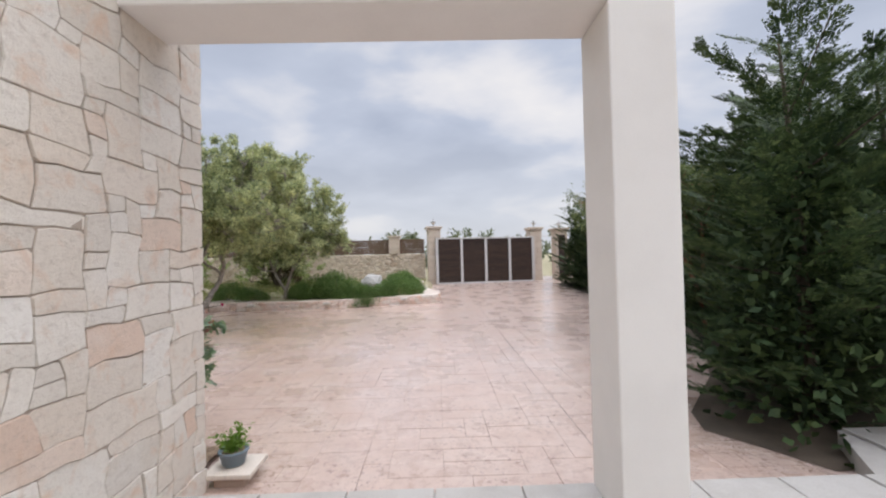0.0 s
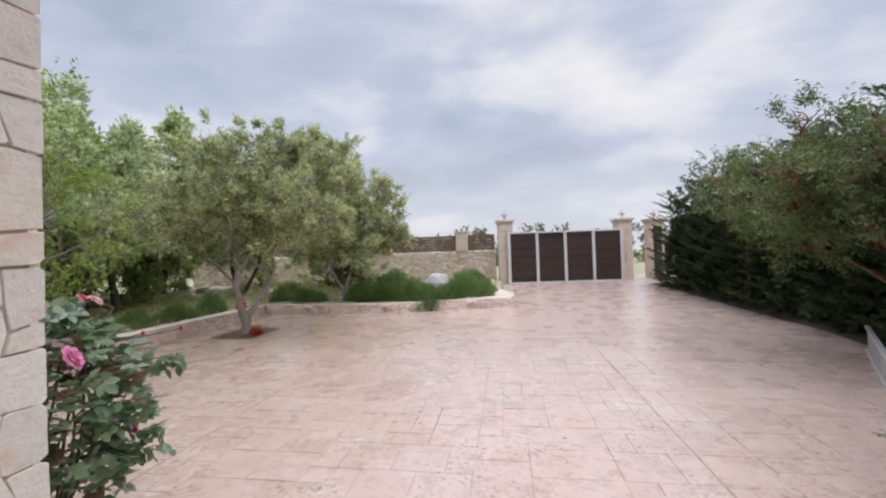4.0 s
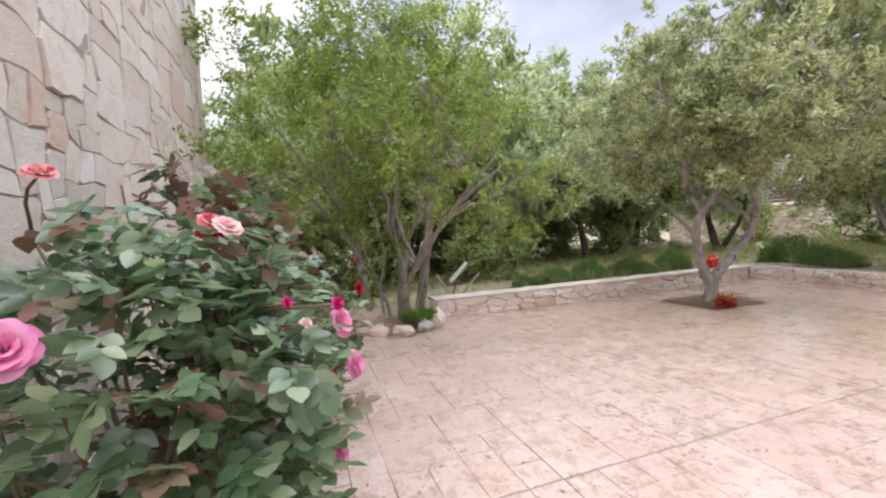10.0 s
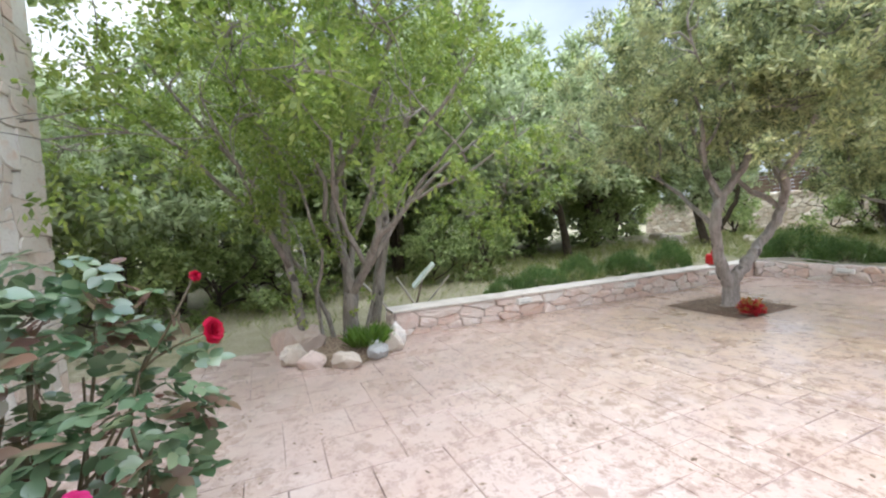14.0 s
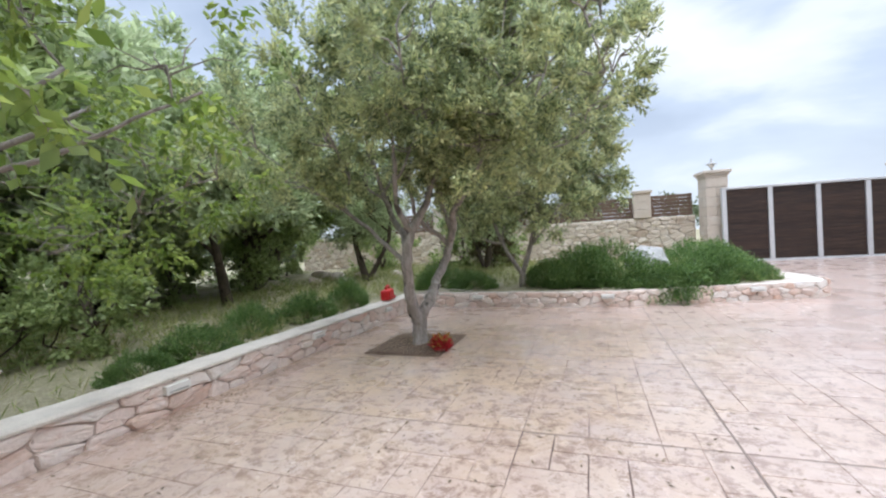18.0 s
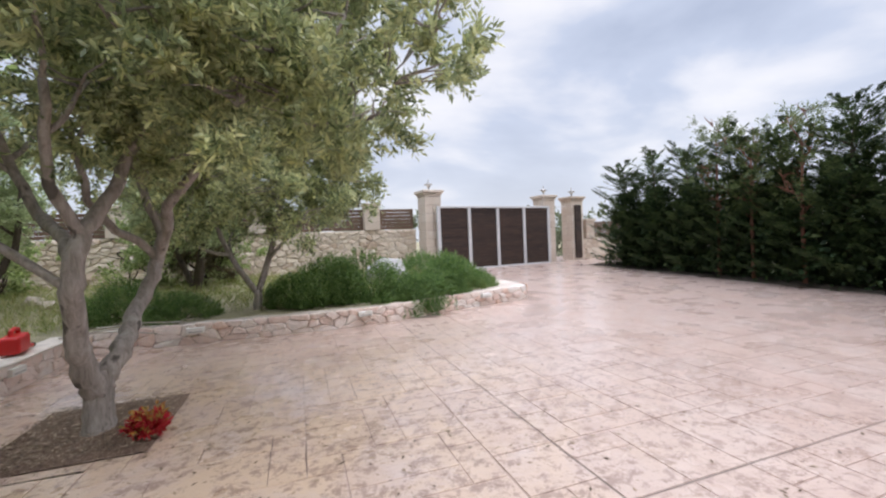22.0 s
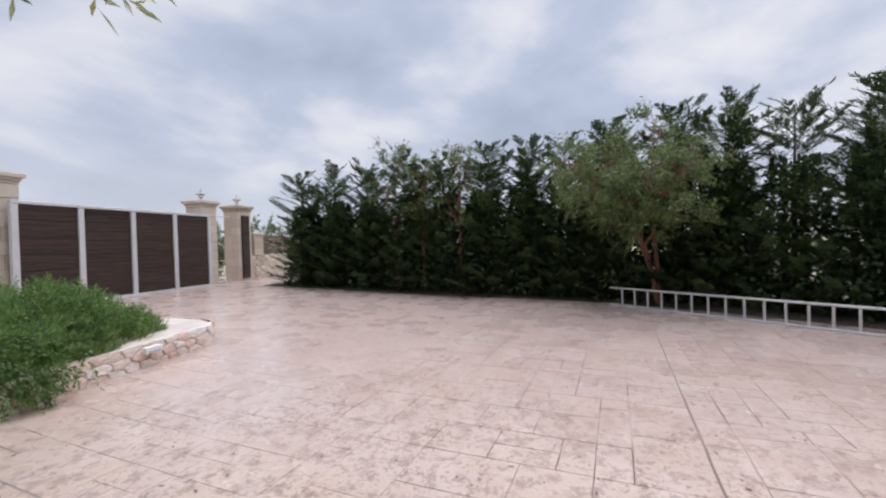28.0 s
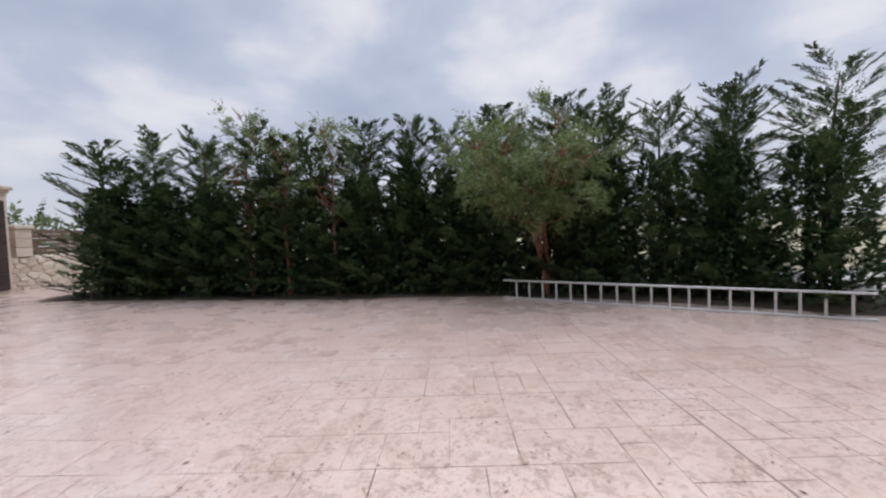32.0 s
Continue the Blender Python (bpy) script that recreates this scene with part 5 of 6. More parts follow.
# many-stemmed tree with bright leaves, in its ring of rocks
rng = np.random.default_rng(12)
lob = lobes_in(rng, (0.0, -0.35, 3.2), (2.5, 2.8, 1.8), 76, 0.54, 1.9)
lob += [(np.array((0.0 + 2.3 * math.cos(a), -0.35 + 2.6 * math.sin(a), rng.uniform(1.95, 2.5))), 0.48) for a in np.linspace(0.2, 6.2, 11)]
lob += [(np.array(p), 0.42) for p in ((0.2, 2.3, 1.75), (-0.6, 2.6, 1.55), (0.6, 2.7, 2.05), (-0.3, 1.9, 1.45), (-1.0, 2.2, 1.7), (0.0, 2.9, 1.9))]
stems = [
    [(0.05, 0.05, -0.12, 0.095), (0.07, 0.08, 0.29, 0.082), (0.09, 0.11, 0.62, 0.080)],
    [(0.09, 0.11, 0.58, 0.062), (0.08, 0.11, 0.86, 0.056), (-0.02, 0.01, 1.18, 0.052), (-0.06, -0.02, 1.58, 0.047), (-0.04, 0.02, 1.93, 0.044), (0.07, 0.14, 2.2, 0.042), (0.25, 0.33, 2.52, 0.037), (0.43, 0.51, 3.03, 0.030), (0.6, 0.69, 3.6, 0.02)],
    [(-0.05, 0.02, 1.92, 0.032), (-0.36, -0.15, 2.12, 0.028), (-0.58, -0.36, 2.35, 0.024), (-0.83, -0.9, 2.8, 0.016)],
    [(0.10, 0.11, 0.58, 0.055), (0.34, 0.25, 0.95, 0.047), (0.50, 0.38, 1.28, 0.043), (0.66, 0.52, 1.43, 0.027), (0.82, 0.68, 1.63, 0.022), (1.05, 0.89, 1.76, 0.017), (1.29, 1.14, 1.88, 0.013), (1.53, 1.39, 2.08, 0.010), (1.75, 1.6, 2.25, 0.008)],
    [(0.50, 0.38, 1.26, 0.036), (0.53, 0.38, 1.57, 0.033), (0.66, 0.52, 1.9, 0.030), (0.72, 0.57, 2.04, 0.028), (0.94, 0.78, 2.34, 0.024), (1.12, 0.97, 2.58, 0.020), (1.4, 1.26, 3.05, 0.014)],
    [(0.07, 0.11, 0.70, 0.040), (-0.10, 0.2, 1.25, 0.036), (-0.02, 0.31, 1.47, 0.034), (0.09, 0.43, 1.83, 0.030), (0.15, 0.5, 2.24, 0.026), (0.22, 0.75, 3.0, 0.017)],
    [(-0.25, 0.05, -0.12, 0.038), (-0.36, 0.12, 0.67, 0.034), (-0.39, 0.15, 1.35, 0.030), (-0.35, 0.2, 1.88, 0.026), (-0.39, 0.18, 2.36, 0.022), (-0.32, 0.27, 3.2, 0.015)],
    [(0.04, -0.38, -0.12, 0.066), (-0.08, -0.49, 0.48, 0.054), (-0.12, -0.52, 0.8, 0.050), (-0.19, -0.57, 1.17, 0.047), (-0.2, -0.57, 1.65, 0.044), (-0.22, -0.58, 2.09, 0.038), (-0.1, -0.75, 2.68, 0.030), (0.1, -0.9, 3.2, 0.02)],
    [(-0.2, -0.57, 1.62, 0.032), (-0.33, -0.75, 1.85, 0.028), (-0.30, -1.05, 2.21, 0.025), (-0.1, -1.4, 2.66, 0.020), (0.0, -1.8, 3.2, 0.013)],
    [(-0.16, -0.05, -0.13, 0.034), (-0.29, -0.14, 0.28, 0.030), (-0.47, -0.30, 0.75, 0.027), (-0.62, -0.6, 1.18, 0.022), (-0.7, -1.0, 1.9, 0.016)],
    [(-0.80, 0.58, -0.12, 0.088), (-0.76, 0.68, 0.67, 0.080), (-0.67, 0.79, 1.29, 0.070), (-0.68, 0.8, 1.97, 0.055), (-0.49, 1.1, 2.7, 0.040), (-0.35, 1.4, 3.42, 0.022)],
    [(-0.12, 0.28, -0.12, 0.024), (0.01, 0.45, 0.72, 0.020), (0.09, 0.55, 1.12, 0.018), (0.35, 0.82, 1.9, 0.013)],
    [(0.03, -0.22, -0.12, 0.024), (-0.01, -0.28, 0.55, 0.020), (0.15, -0.20, 1.12, 0.018), (0.22, -0.40, 1.9, 0.014), (0.5, -0.9, 2.7, 0.01)],
    [(-0.14, -0.55, 0.95, 0.036), (0.05, -0.72, 1.35, 0.031), (0.12, -1.05, 1.75, 0.027), (0.35, -1.35, 2.1, 0.022), (0.5, -1.9, 2.6, 0.014)],
    [(0.34, 0.25, 0.93, 0.030), (0.42, 0.05, 1.35, 0.026), (0.62, -0.10, 1.75, 0.022), (0.95, -0.15, 2.25, 0.016)],
    [(-0.02, 0.01, 1.15, 0.034), (0.16, -0.15, 1.5, 0.030), (0.22, -0.12, 1.95, 0.026), (0.4, -0.4, 2.6, 0.018)],
    [(-0.67, 0.79, 1.25, 0.04), (-0.55, 1.15, 1.7, 0.034), (-0.3, 1.5, 2.1, 0.027), (0.0, 2.1, 2.6, 0.016)],
    [(0.10, 0.11, 0.60, 0.036), (0.22, 0.42, 1.05, 0.031), (0.20, 0.72, 1.5, 0.027), (0.42, 1.02, 1.95, 0.021), (0.6, 1.6, 2.6, 0.013)],
]
lobed_tree("many_stemmed_tree", (-7.72, 5.80, -0.22), stems, lob, "bright green many-stemmed tree in a ring of rocks", BARK_ASH, LEAF_ASH, 44, 118, 11, 0.064, 0.030, 0.29, branch=0.016, up=0.05, droop=0.2, twiglets=6, crook=0.028, twig_r=0.007)
# young shoots low on its stems
rng = np.random.default_rng(121)
k = 46
st = np.stack([-7.72 + rng.uniform(-0.35, 0.3, k), 5.80 + rng.uniform(-0.6, 0.3, k), rng.uniform(0.05, 1.15, k)], 1)
ways = unit(rng.normal(size=(k, 3)) * 0.6 + np.array([0.25, -0.1, 0.55]))
shoots = thing("young_shoots", (0, 0, 0), "fresh green shoots sprouting low on the tree's stems", "shoots")
hung("foliage", quad_mesh("foliage", leaves_on(rng, st, ways, rng.uniform(0.14, 0.34, k), 13, 0.062, 0.030, 0.6)), LEAF_ASH, shoots)


# cypress hedge
def flat_sprays(rng, st, ways, flat, ln, per, leaf, width):
    """Scale-leaved sprays that lie in one plane, tier upon tier: shoots alternate along each twig."""
    k = len(st)
    side = unit(np.cross(flat, ways))
    q = np.linspace(0.06, 1.0, per)[None, :] + rng.uniform(-0.05, 0.05, (k, per))
    foot = st[:, None, :] + ways[:, None, :] * (q * ln[:, None])[..., None]
    turn = np.where(np.arange(per) % 2, 0.62, -0.62)[None, :, None] * rng.uniform(0.6, 1.25, (k, per, 1))
    out = unit(ways[:, None, :] + side[:, None, :] * turn + rng.normal(size=(k, per, 3)) * 0.10)
    across = unit(np.cross(flat[:, None, :] + rng.normal(size=(k, per, 3)) * 0.22, out))
    l = leaf * rng.uniform(0.7, 1.3, (k, per, 1)) * (1.15 - 0.45 * q[..., None])
    w = width * rng.uniform(0.7, 1.3, (k, per, 1))
    mid = foot + out * l * 0.55
    return np.stack([foot, mid + across * w / 2, foot + out * l, mid - across * w / 2], 2).reshape(-1, 4, 3)


def cypress(name, at, height, radius, seed, turn=0.0, fine=1.0):
    rng = np.random.default_rng(seed)
    ob = thing(name, at, "dark green cypress of the hedge, feathery and branched to the ground", "cypress", "cypresses of the hedge", turn)
    bm = bmesh.new()
    lean = rng.uniform(-0.14, 0.14, 2)
    stem = [np.array([lean[0] * (u * u) * 2, lean[1] * (u * u) * 2, -0.1 + (height * 0.97 + 0.1) * u]) for u in np.linspace(0, 1, 9)]
    tube(bm, [tuple(p) for p in stem], [0.08 - 0.00875 * u for u in range(9)], 8)
    quads = []
    n = 118
    for i in range(n):
        s = 0.012 + 0.975 * ((i + rng.random()) / n) ** 1.1
        h = height * s
        if s < 0.55:
            # full tiers, almost level, their tips just lifted
            reach = radius * rng.uniform(0.62, 1.22) * (1.0 - 0.25 * s) + 0.08
            rise, curl = rng.uniform(-0.02, 0.22) + 0.22 * s, 0.16
        else:
            # fewer, steeper arms above, that arch over at their ends
            if rng.random() < 0.30:
                continue
            v = (s - 0.55) / 0.45
            reach = radius * (0.78 - 0.56 * v ** 1.1) * rng.uniform(0.7, 1.35) + 0.09
            rise, curl = rng.uniform(0.22, 0.62) + 0.5 * v, rng.uniform(-0.28, 0.10) * (1 - 0.5 * v)
        ang = i * 2.4 + rng.uniform(-0.4, 0.4)
        out = np.array([math.cos(ang), math.sin(ang), 0.0])
        foot = np.array([lean[0] * s * s * 2, lean[1] * s * s * 2, h * 0.985])
        u = np.linspace(0, 1, 7)[:, None]
        axis = foot + out * reach * u + np.array([0, 0, 1.0]) * reach * (rise * u + curl * u ** 2.4)
        if i % 6 == 0:
            bough = bmesh.new()
            tube(bough, [tuple(p) for p in axis[::2]], [0.014, 0.011, 0.007, 0.003], 5, False)
            part("branch", bough, BARK_DARK, ob, smooth=True)
        k = int((9 + 33 * reach / radius) * fine)
        q = rng.uniform(0.04, 1.0, k) ** 0.75
        seg = np.minimum((q * 6).astype(int), 5)
        st = axis[seg] + (axis[seg + 1] - axis[seg]) * (q * 6 - seg)[:, None]
        run = unit(axis[seg + 1] - axis[seg])
        side = np.array([-math.sin(ang), math.cos(ang), 0])
        hand = np.where(rng.random(k) < 0.5, -1.0, 1.0)[:, None]
        ways = unit(run * 0.85 + side * hand * rng.uniform(0.2, 0.95, (k, 1)) + rng.normal(size=(k, 3)) * np.array([0.1, 0.1, 0.07]) + np.array([0, 0, 0.05]))
        flat = unit(np.cross(run, side) * -1.0 + rng.normal(size=(k, 3)) * 0.12)
        flat *= np.where(flat[:, 2:] < 0, -1.0, 1.0)
        ln = (0.33 * (1.12 - q) * min(1.0, reach / radius + 0.15) + 0.07) * rng.uniform(0.7, 1.3, k)
        quads.append(flat_sprays(rng, st, ways, flat, ln, round(9 * fine), (0.088 - 0.02 * s) / fine, (0.030 - 0.007 * s) / fine))
    # the dense dark heart of the tree
    k = 1500
    u = rng.random(k) ** 1.15
    a = rng.uniform(0, 2 * math.pi, k)
    st = np.stack([np.zeros(k), np.zeros(k), 0.05 + height * 0.70 * u], 1)
    ways = unit(np.stack([np.cos(a), np.sin(a), rng.uniform(-0.1, 0.4, k)], 1))
    quads.append(leaves_on(rng, st + ways * 0.12, ways, radius * 0.62 * (1 - 0.72 * u) * rng.uniform(0.5, 1.0, k), 2, 0.15, 0.075, 0.5))
    q = np.concatenate(quads)
    q[..., 2] = np.maximum(q[..., 2], 0.015)
    part("trunk", bm, BARK_DARK, ob, smooth=True)
    hung("foliage", quad_mesh("foliage", q), LEAF_CYPRESS, ob)
    return ob


CYP = [(6.65, 19.05, 3.7), (6.75, 17.8, 3.85), (6.8, 16.5, 3.8), (6.9, 15.2, 4.1), (6.95, 14.0, 4.0), (6.95, 12.8, 4.15), (6.95, 11.7, 4.2), (6.85, 10.5, 4.1), (6.55, 9.3, 4.3),
       (6.25, 8.15, 4.3), (5.78, 7.15, 4.3), (5.27, 6.2, 4.05), (4.66, 5.2, 4.1), (3.78, 4.16, 4.05), (5.5, 4.8, 4.1), (7.0, 7.0, 4.1), (7.5, 17.1, 3.5), (7.3, 9.8, 3.8), (7.6, 13.2, 3.7), (7.55, 15.2, 3.6), (7.5, 11.5, 3.7), (7.3, 18.6, 3.3)]
proto = [cypress("cypress", (x, y, drive_z(y) - 0.04), h, 1.2, 61 + i, 40 * i) for i, (x, y, h) in enumerate(CYP[:4])]
near_cypress = cypress("cypress", (CYP[13][0], CYP[13][1], drive_z(4.3) - 0.04), CYP[13][2], 1.46, 65, 15, 1.5)
hrng = np.random.default_rng(31)
for i, (x, y, h) in enumerate(CYP[4:]):
    if i == 9:
        continue
    src, h0, wide = (near_cypress, CYP[13][2], 0.9) if i in (7, 8, 10) else (proto[i % 4], CYP[i % 4][2], 1.04)
    ob = copy_thing(src, pose(x, y, drive_z(min(y, 20)) - 0.04, 0, 0, float(hrng.uniform(0, 360))))
    ob.scale = (wide * float(hrng.uniform(0.92, 1.06)), wide, h / h0)

# earth under the hedge, with the hedge's shade put into its dark colour
front = [(5.75, 20.2), (6.0, 17.8), (6.05, 14.6), (6.1, 11.6), (5.75, 9.4), (5.0, 7.7), (3.8, 5.75), (2.75, 4.5), (2.6, 4.05), (2.88, 3.65), (3.13, 3.24)]
back = [(8.6, 20.2), (8.6, 17.8), (8.6, 14.6), (8.6, 11.6), (8.6, 9.4), (8.0, 7.0), (6.9, 5.2), (6.4, 4.3), (6.0, 3.8), (5.8, 3.5), (5.6, 3.2)]
bm = bmesh.new()
rows = []
for j in range(7):
    rows.append([bm.verts.new((fx + (kx - fx) * j / 6, fy + (ky - fy) * j / 6, drive_z(fy + (ky - fy) * j / 6) + (0.006 if j == 0 else 0.03 + 0.02 * noise.noise((fx, fy, j * 0.7))))) for (fx, fy), (kx, ky) in zip(front, back)])
for a, b in zip(rows, rows[1:]):
    for i in range(len(front) - 1):
        bm.faces.new((a[i], b[i], b[i + 1], a[i + 1]))
setting("ground_hedge_bed", bm, HEDGE_SOIL, "needle-strewn earth under the cypress hedge, coloured dark for its shade", "flower bed", smooth=True)

# broad-leaved tree in front of the hedge
rng = np.random.default_rng(15)
lob = lobes_in(rng, (-0.95, 0.65, 2.65), (1.75, 1.85, 1.25), 36, 0.5, 1.6)
lobed_tree("small_tree", (5.62, 8.50, drive_z(8.5) - 0.03), [
    [(0, 0, 0, 0.06), (-0.05, 0.10, 0.7, 0.055), (-0.15, 0.28, 1.3, 0.045), (-0.25, 0.6, 2.1, 0.03)],
    [(0, 0, 0.1, 0.05), (0.02, 0.0, 0.8, 0.045), (-0.02, 0.05, 1.5, 0.04), (0, 0.1, 2.4, 0.025)],
], lob, "small olive-green tree with reddish stems before the hedge", BARK_RED, LEAF_HEDGE_BROAD, 45, 240, 11, 0.085, 0.02, 0.26, droop=0.35)
rng = np.random.default_rng(16)
for x, y, h in ((6.5, 15.5, 4.5), (6.5, 13.4, 4.3), (6.55, 14.6, 4.0)):
    lob = [(np.array((rng.uniform(-0.3, 0.3), rng.uniform(-0.55, 0.55) * (1.2 - z / h), z)), 0.40) for z in np.linspace(h * 0.45, h * 0.97, 13)]
    lobed_tree("small_tree", (x, y, drive_z(y) - 0.03), [[(0, 0, 0, 0.05), (0.05, 0.05, h * 0.4, 0.04), (0, 0, h * 0.8, 0.02)]], lob,
               "slim pale-leaved shrub growing up through the hedge", BARK_RED, LEAF_HEDGE_BROAD, 46, 150, 11, 0.07, 0.022, 0.24, "shrubs in the hedge", droop=0.1)

# grove behind the low wall
rng = np.random.default_rng(17)
lob = lobes_in(rng, (0, 0, 2.7), (2.2, 2.2, 2.0), 26, 0.9, 1.25)
grove = lobed_tree("grove_tree", (-12.6, 6.2, -0.2), [[(0, 0, -0.1, 0.12), (0.1, 0.1, 0.8, 0.10), (0.3, 0.2, 1.6, 0.07), (0.4, 0.4, 2.6, 0.04)], [(0, 0, 0, 0.09), (-0.3, -0.2, 0.8, 0.07), (-0.6, -0.3, 1.8, 0.05)]],
                   lob, "dense low-branched evergreen tree of the grove", BARK_DARK, LEAF_GROVE, 47, 70, 9, 0.165, 0.072, 0.32, "trees of the grove", split=False, twiglets=2)
lob = lobes_in(rng, (0, 0, 2.8), (2.2, 2.2, 2.0), 26, 0.9, 1.2)
grove2 = lobed_tree("grove_tree", (-13.4, 10.4, 0.0), [[(0, 0, -0.1, 0.11), (0.1, 0.1, 0.8, 0.09), (0.2, 0.4, 1.7, 0.06), (0.3, 0.5, 2.8, 0.04)]],
                    lob, "silvery wild olive of the grove", BARK_DARK, LEAF_OLIVE_DARK, 48, 74, 9, 0.175, 0.06, 0.32, "trees of the grove", split=False, twiglets=2)
for i, (x, y, turn, k) in enumerate(((-11.8, 3.4, 50, 1.0), (-13.0, 8.2, 140, 1.35), (-11.9, 12.9, 220, 1.12), (-13.6, 15.4, 300, 1.45), (-10.8, 0.6, 20, 1.1), (-15.6, 5.0, 80, 1.6), (-15.2, 10.6, 180, 1.75), (-15.4, 18.2, 10, 1.2), (-17.0, 14.2, 260, 1.6), (-13.0, -1.5, 200, 1.5))):
    ob = copy_thing(grove if i % 2 else grove2, pose(x, y, garden_z(x, y), 0, 0, turn))
    ob.scale = (k, k, k)
rng = np.random.default_rng(18)
lob = lobes_in(rng, (0, 0, 0.6), (0.9, 0.9, 0.6), 11, 0.5, 0.2)
shrub = lobed_tree("bright_shrub", (-10.9, 8.3, garden_z(-10.9, 8.3)), [[(0, 0, -0.05, 0.03), (0.1, 0, 0.5, 0.02)]], lob, "leafy green shrub at the edge of the grove", BARK_DARK, LEAF_GROVE, 49, 90, 9, 0.09, 0.045, 0.2, "shrubs by the grove", "shrub", 0.02, split=False, twiglets=2)
for x, y, turn, k in ((-11.0, 5.6, 200, 1.1), (-10.2, 3.0, 120, 1.2), (-12.6, 14.4, 10, 0.9), (-8.6, 20.4, 50, 1.3), (-7.0, 20.6, 150, 1.2), (-11.9, 20.3, 150, 1.4), (-14.6, 7.0, 40, 1.6), (-14.8, 9.4, 100, 1.6), (-14.6, 11.8, 160, 1.6), (-14.6, 16.4, 220, 1.5), (-11.4, 4.2, 280, 1.3), (-16.0, 13.4, 0, 1.7), (-16.4, 7.6, 0, 1.8), (-13.4, 4.6, 0, 1.5), (-16.8, 2.0, 0, 2.0), (-17.4, 5.0, 60, 2.0), (-17.6, 10.0, 120, 2.0), (-17.2, 12.4, 200, 2.0), (-17.4, 16.0, 20, 2.0), (-13.6, 1.4, 90, 1.8), (-16.0, 19.6, 90, 1.8), (-12.8, 8.6, 10, 0.9), (-13.4, 12.6, 80, 1.1), (-10.3, 9.2, 80, 0.95)):
    ob = copy_thing(shrub, pose(x, y, garden_z(x, y), 0, 0, turn))
    ob.scale = (k, k, k)


rng = np.random.default_rng(19)
lob = lobes_in(rng, (0, 0, 0.75), (0.95, 0.6, 0.6), 11, 0.5, 0.3)
lobed_tree("dry_shrub", (-7.35, 20.2, garden_z(-7.3, 20.2)), [[(0, 0, -0.05, 0.04), (0.1, 0, 0.7, 0.025)]], lob, "dark brownish shrub against the boundary wall", BARK_DARK, LEAF_DRY, 51, 130, 9, 0.08, 0.035, 0.22, "", "shrub", 0.02, twiglets=3)


# rosemary
def rosemary(at, size, seed, label, stems=1500):
    """A mound of upswept needle-leaved sprigs gathered in tufts."""
    rng = np.random.default_rng(seed)
    ob = thing("rosemary_bush", at, label, "shrub", "rosemary in the beds")
    m = 60
    tuft_d = unit(rng.normal(size=(m, 3)) * np.array([1, 1, 0.8]) + np.array([0, 0, 0.55]))
    tuft_d[:, 2] = np.abs(tuft_d[:, 2])
    swell = rng.uniform(0.78, 1.12, m)
    pick = rng.integers(m, size=stems)
    d = unit(tuft_d[pick] + rng.normal(size=(stems, 3)) * 0.17)
    d[:, 2] = np.maximum(d[:, 2], 0.02)
    tip = d * np.array(size) * (swell[pick] * rng.uniform(0.84, 1.02, stems))[:, None]
    ways = unit(d * np.array([0.75, 0.75, 0.6]) + np.array([0, 0, 0.45]) + rng.normal(size=(stems, 3)) * 0.16)
    ln = rng.uniform(0.12, 0.22, stems)
    st = tip - ways * ln[:, None]
    st[:, 2] = np.maximum(st[:, 2], 0.0)
    x, y = st[:, 0], st[:, 1]
    hung("foliage", quad_mesh("foliage", leaves_on(rng, st, ways, ln, 11, 0.045, 0.018, 0.5)), LEAF_ROSEMARY, ob)
    for i in range(9):
        bm = bmesh.new()
        j = int(rng.integers(stems))
        tube(bm, [(0.15 * x[j], 0.15 * y[j], 0), tuple(st[j] + ways[j] * 0.15)], [0.012, 0.004], 5, False)
        part("stem", bm, BARK_DARK, ob)
    return ob


ra = rosemary((-3.68, 15.1, garden_z(-3.5, 15.1)), (1.02, 0.80, 0.94), 71, "rounded bright green rosemary bush in the planting bed")
rb = rosemary((-1.55, 15.78, garden_z(-1.4, 15.7)), (0.85, 0.88, 0.76), 72, "spreading rosemary bush hanging over the bed's edge")
for x, y, turn, kx, kz, src in ((-2.75, 15.05, 60, 0.7, 0.52, ra), (-4.45, 15.05, 200, 0.8, 0.85, ra), (-1.3, 17.0, 30, 0.8, 1.0, rb), (-1.6, 18.4, 100, 1.1, 0.78, ra), (-4.2, 16.3, 140, 0.9, 0.9, ra), (-2.0, 15.2, 80, 0.66, 0.62, rb), (-6.7, 14.95, 10, 0.7, 0.6, rb), (-7.6, 15.3, 70, 0.75, 0.7, ra), (-5.0, 15.15, 120, 0.62, 0.8, rb), (-3.15, 14.98, 30, 0.5, 0.55, rb), (-3.95, 14.98, 160, 0.52, 0.6, rb), (-4.7, 14.98, 250, 0.5, 0.55, rb), (-0.95, 15.75, 310, 0.55, 0.5, rb), (-0.85, 16.5, 200, 0.5, 0.5, rb),
                                 (-8.75, 9.5, 40, 0.60, 0.50, rb), (-9.0, 10.6, 150, 0.55, 0.5, ra), (-8.75, 11.6, 220, 0.62, 0.62, rb), (-8.6, 12.7, 300, 0.55, 0.62, ra), (-8.6, 8.7, 10, 0.42, 0.4, rb)):
    ob = copy_thing(src, pose(x, y, garden_z(x, y), 0, 0, turn))
    ob.scale = (kx, kx, kz)
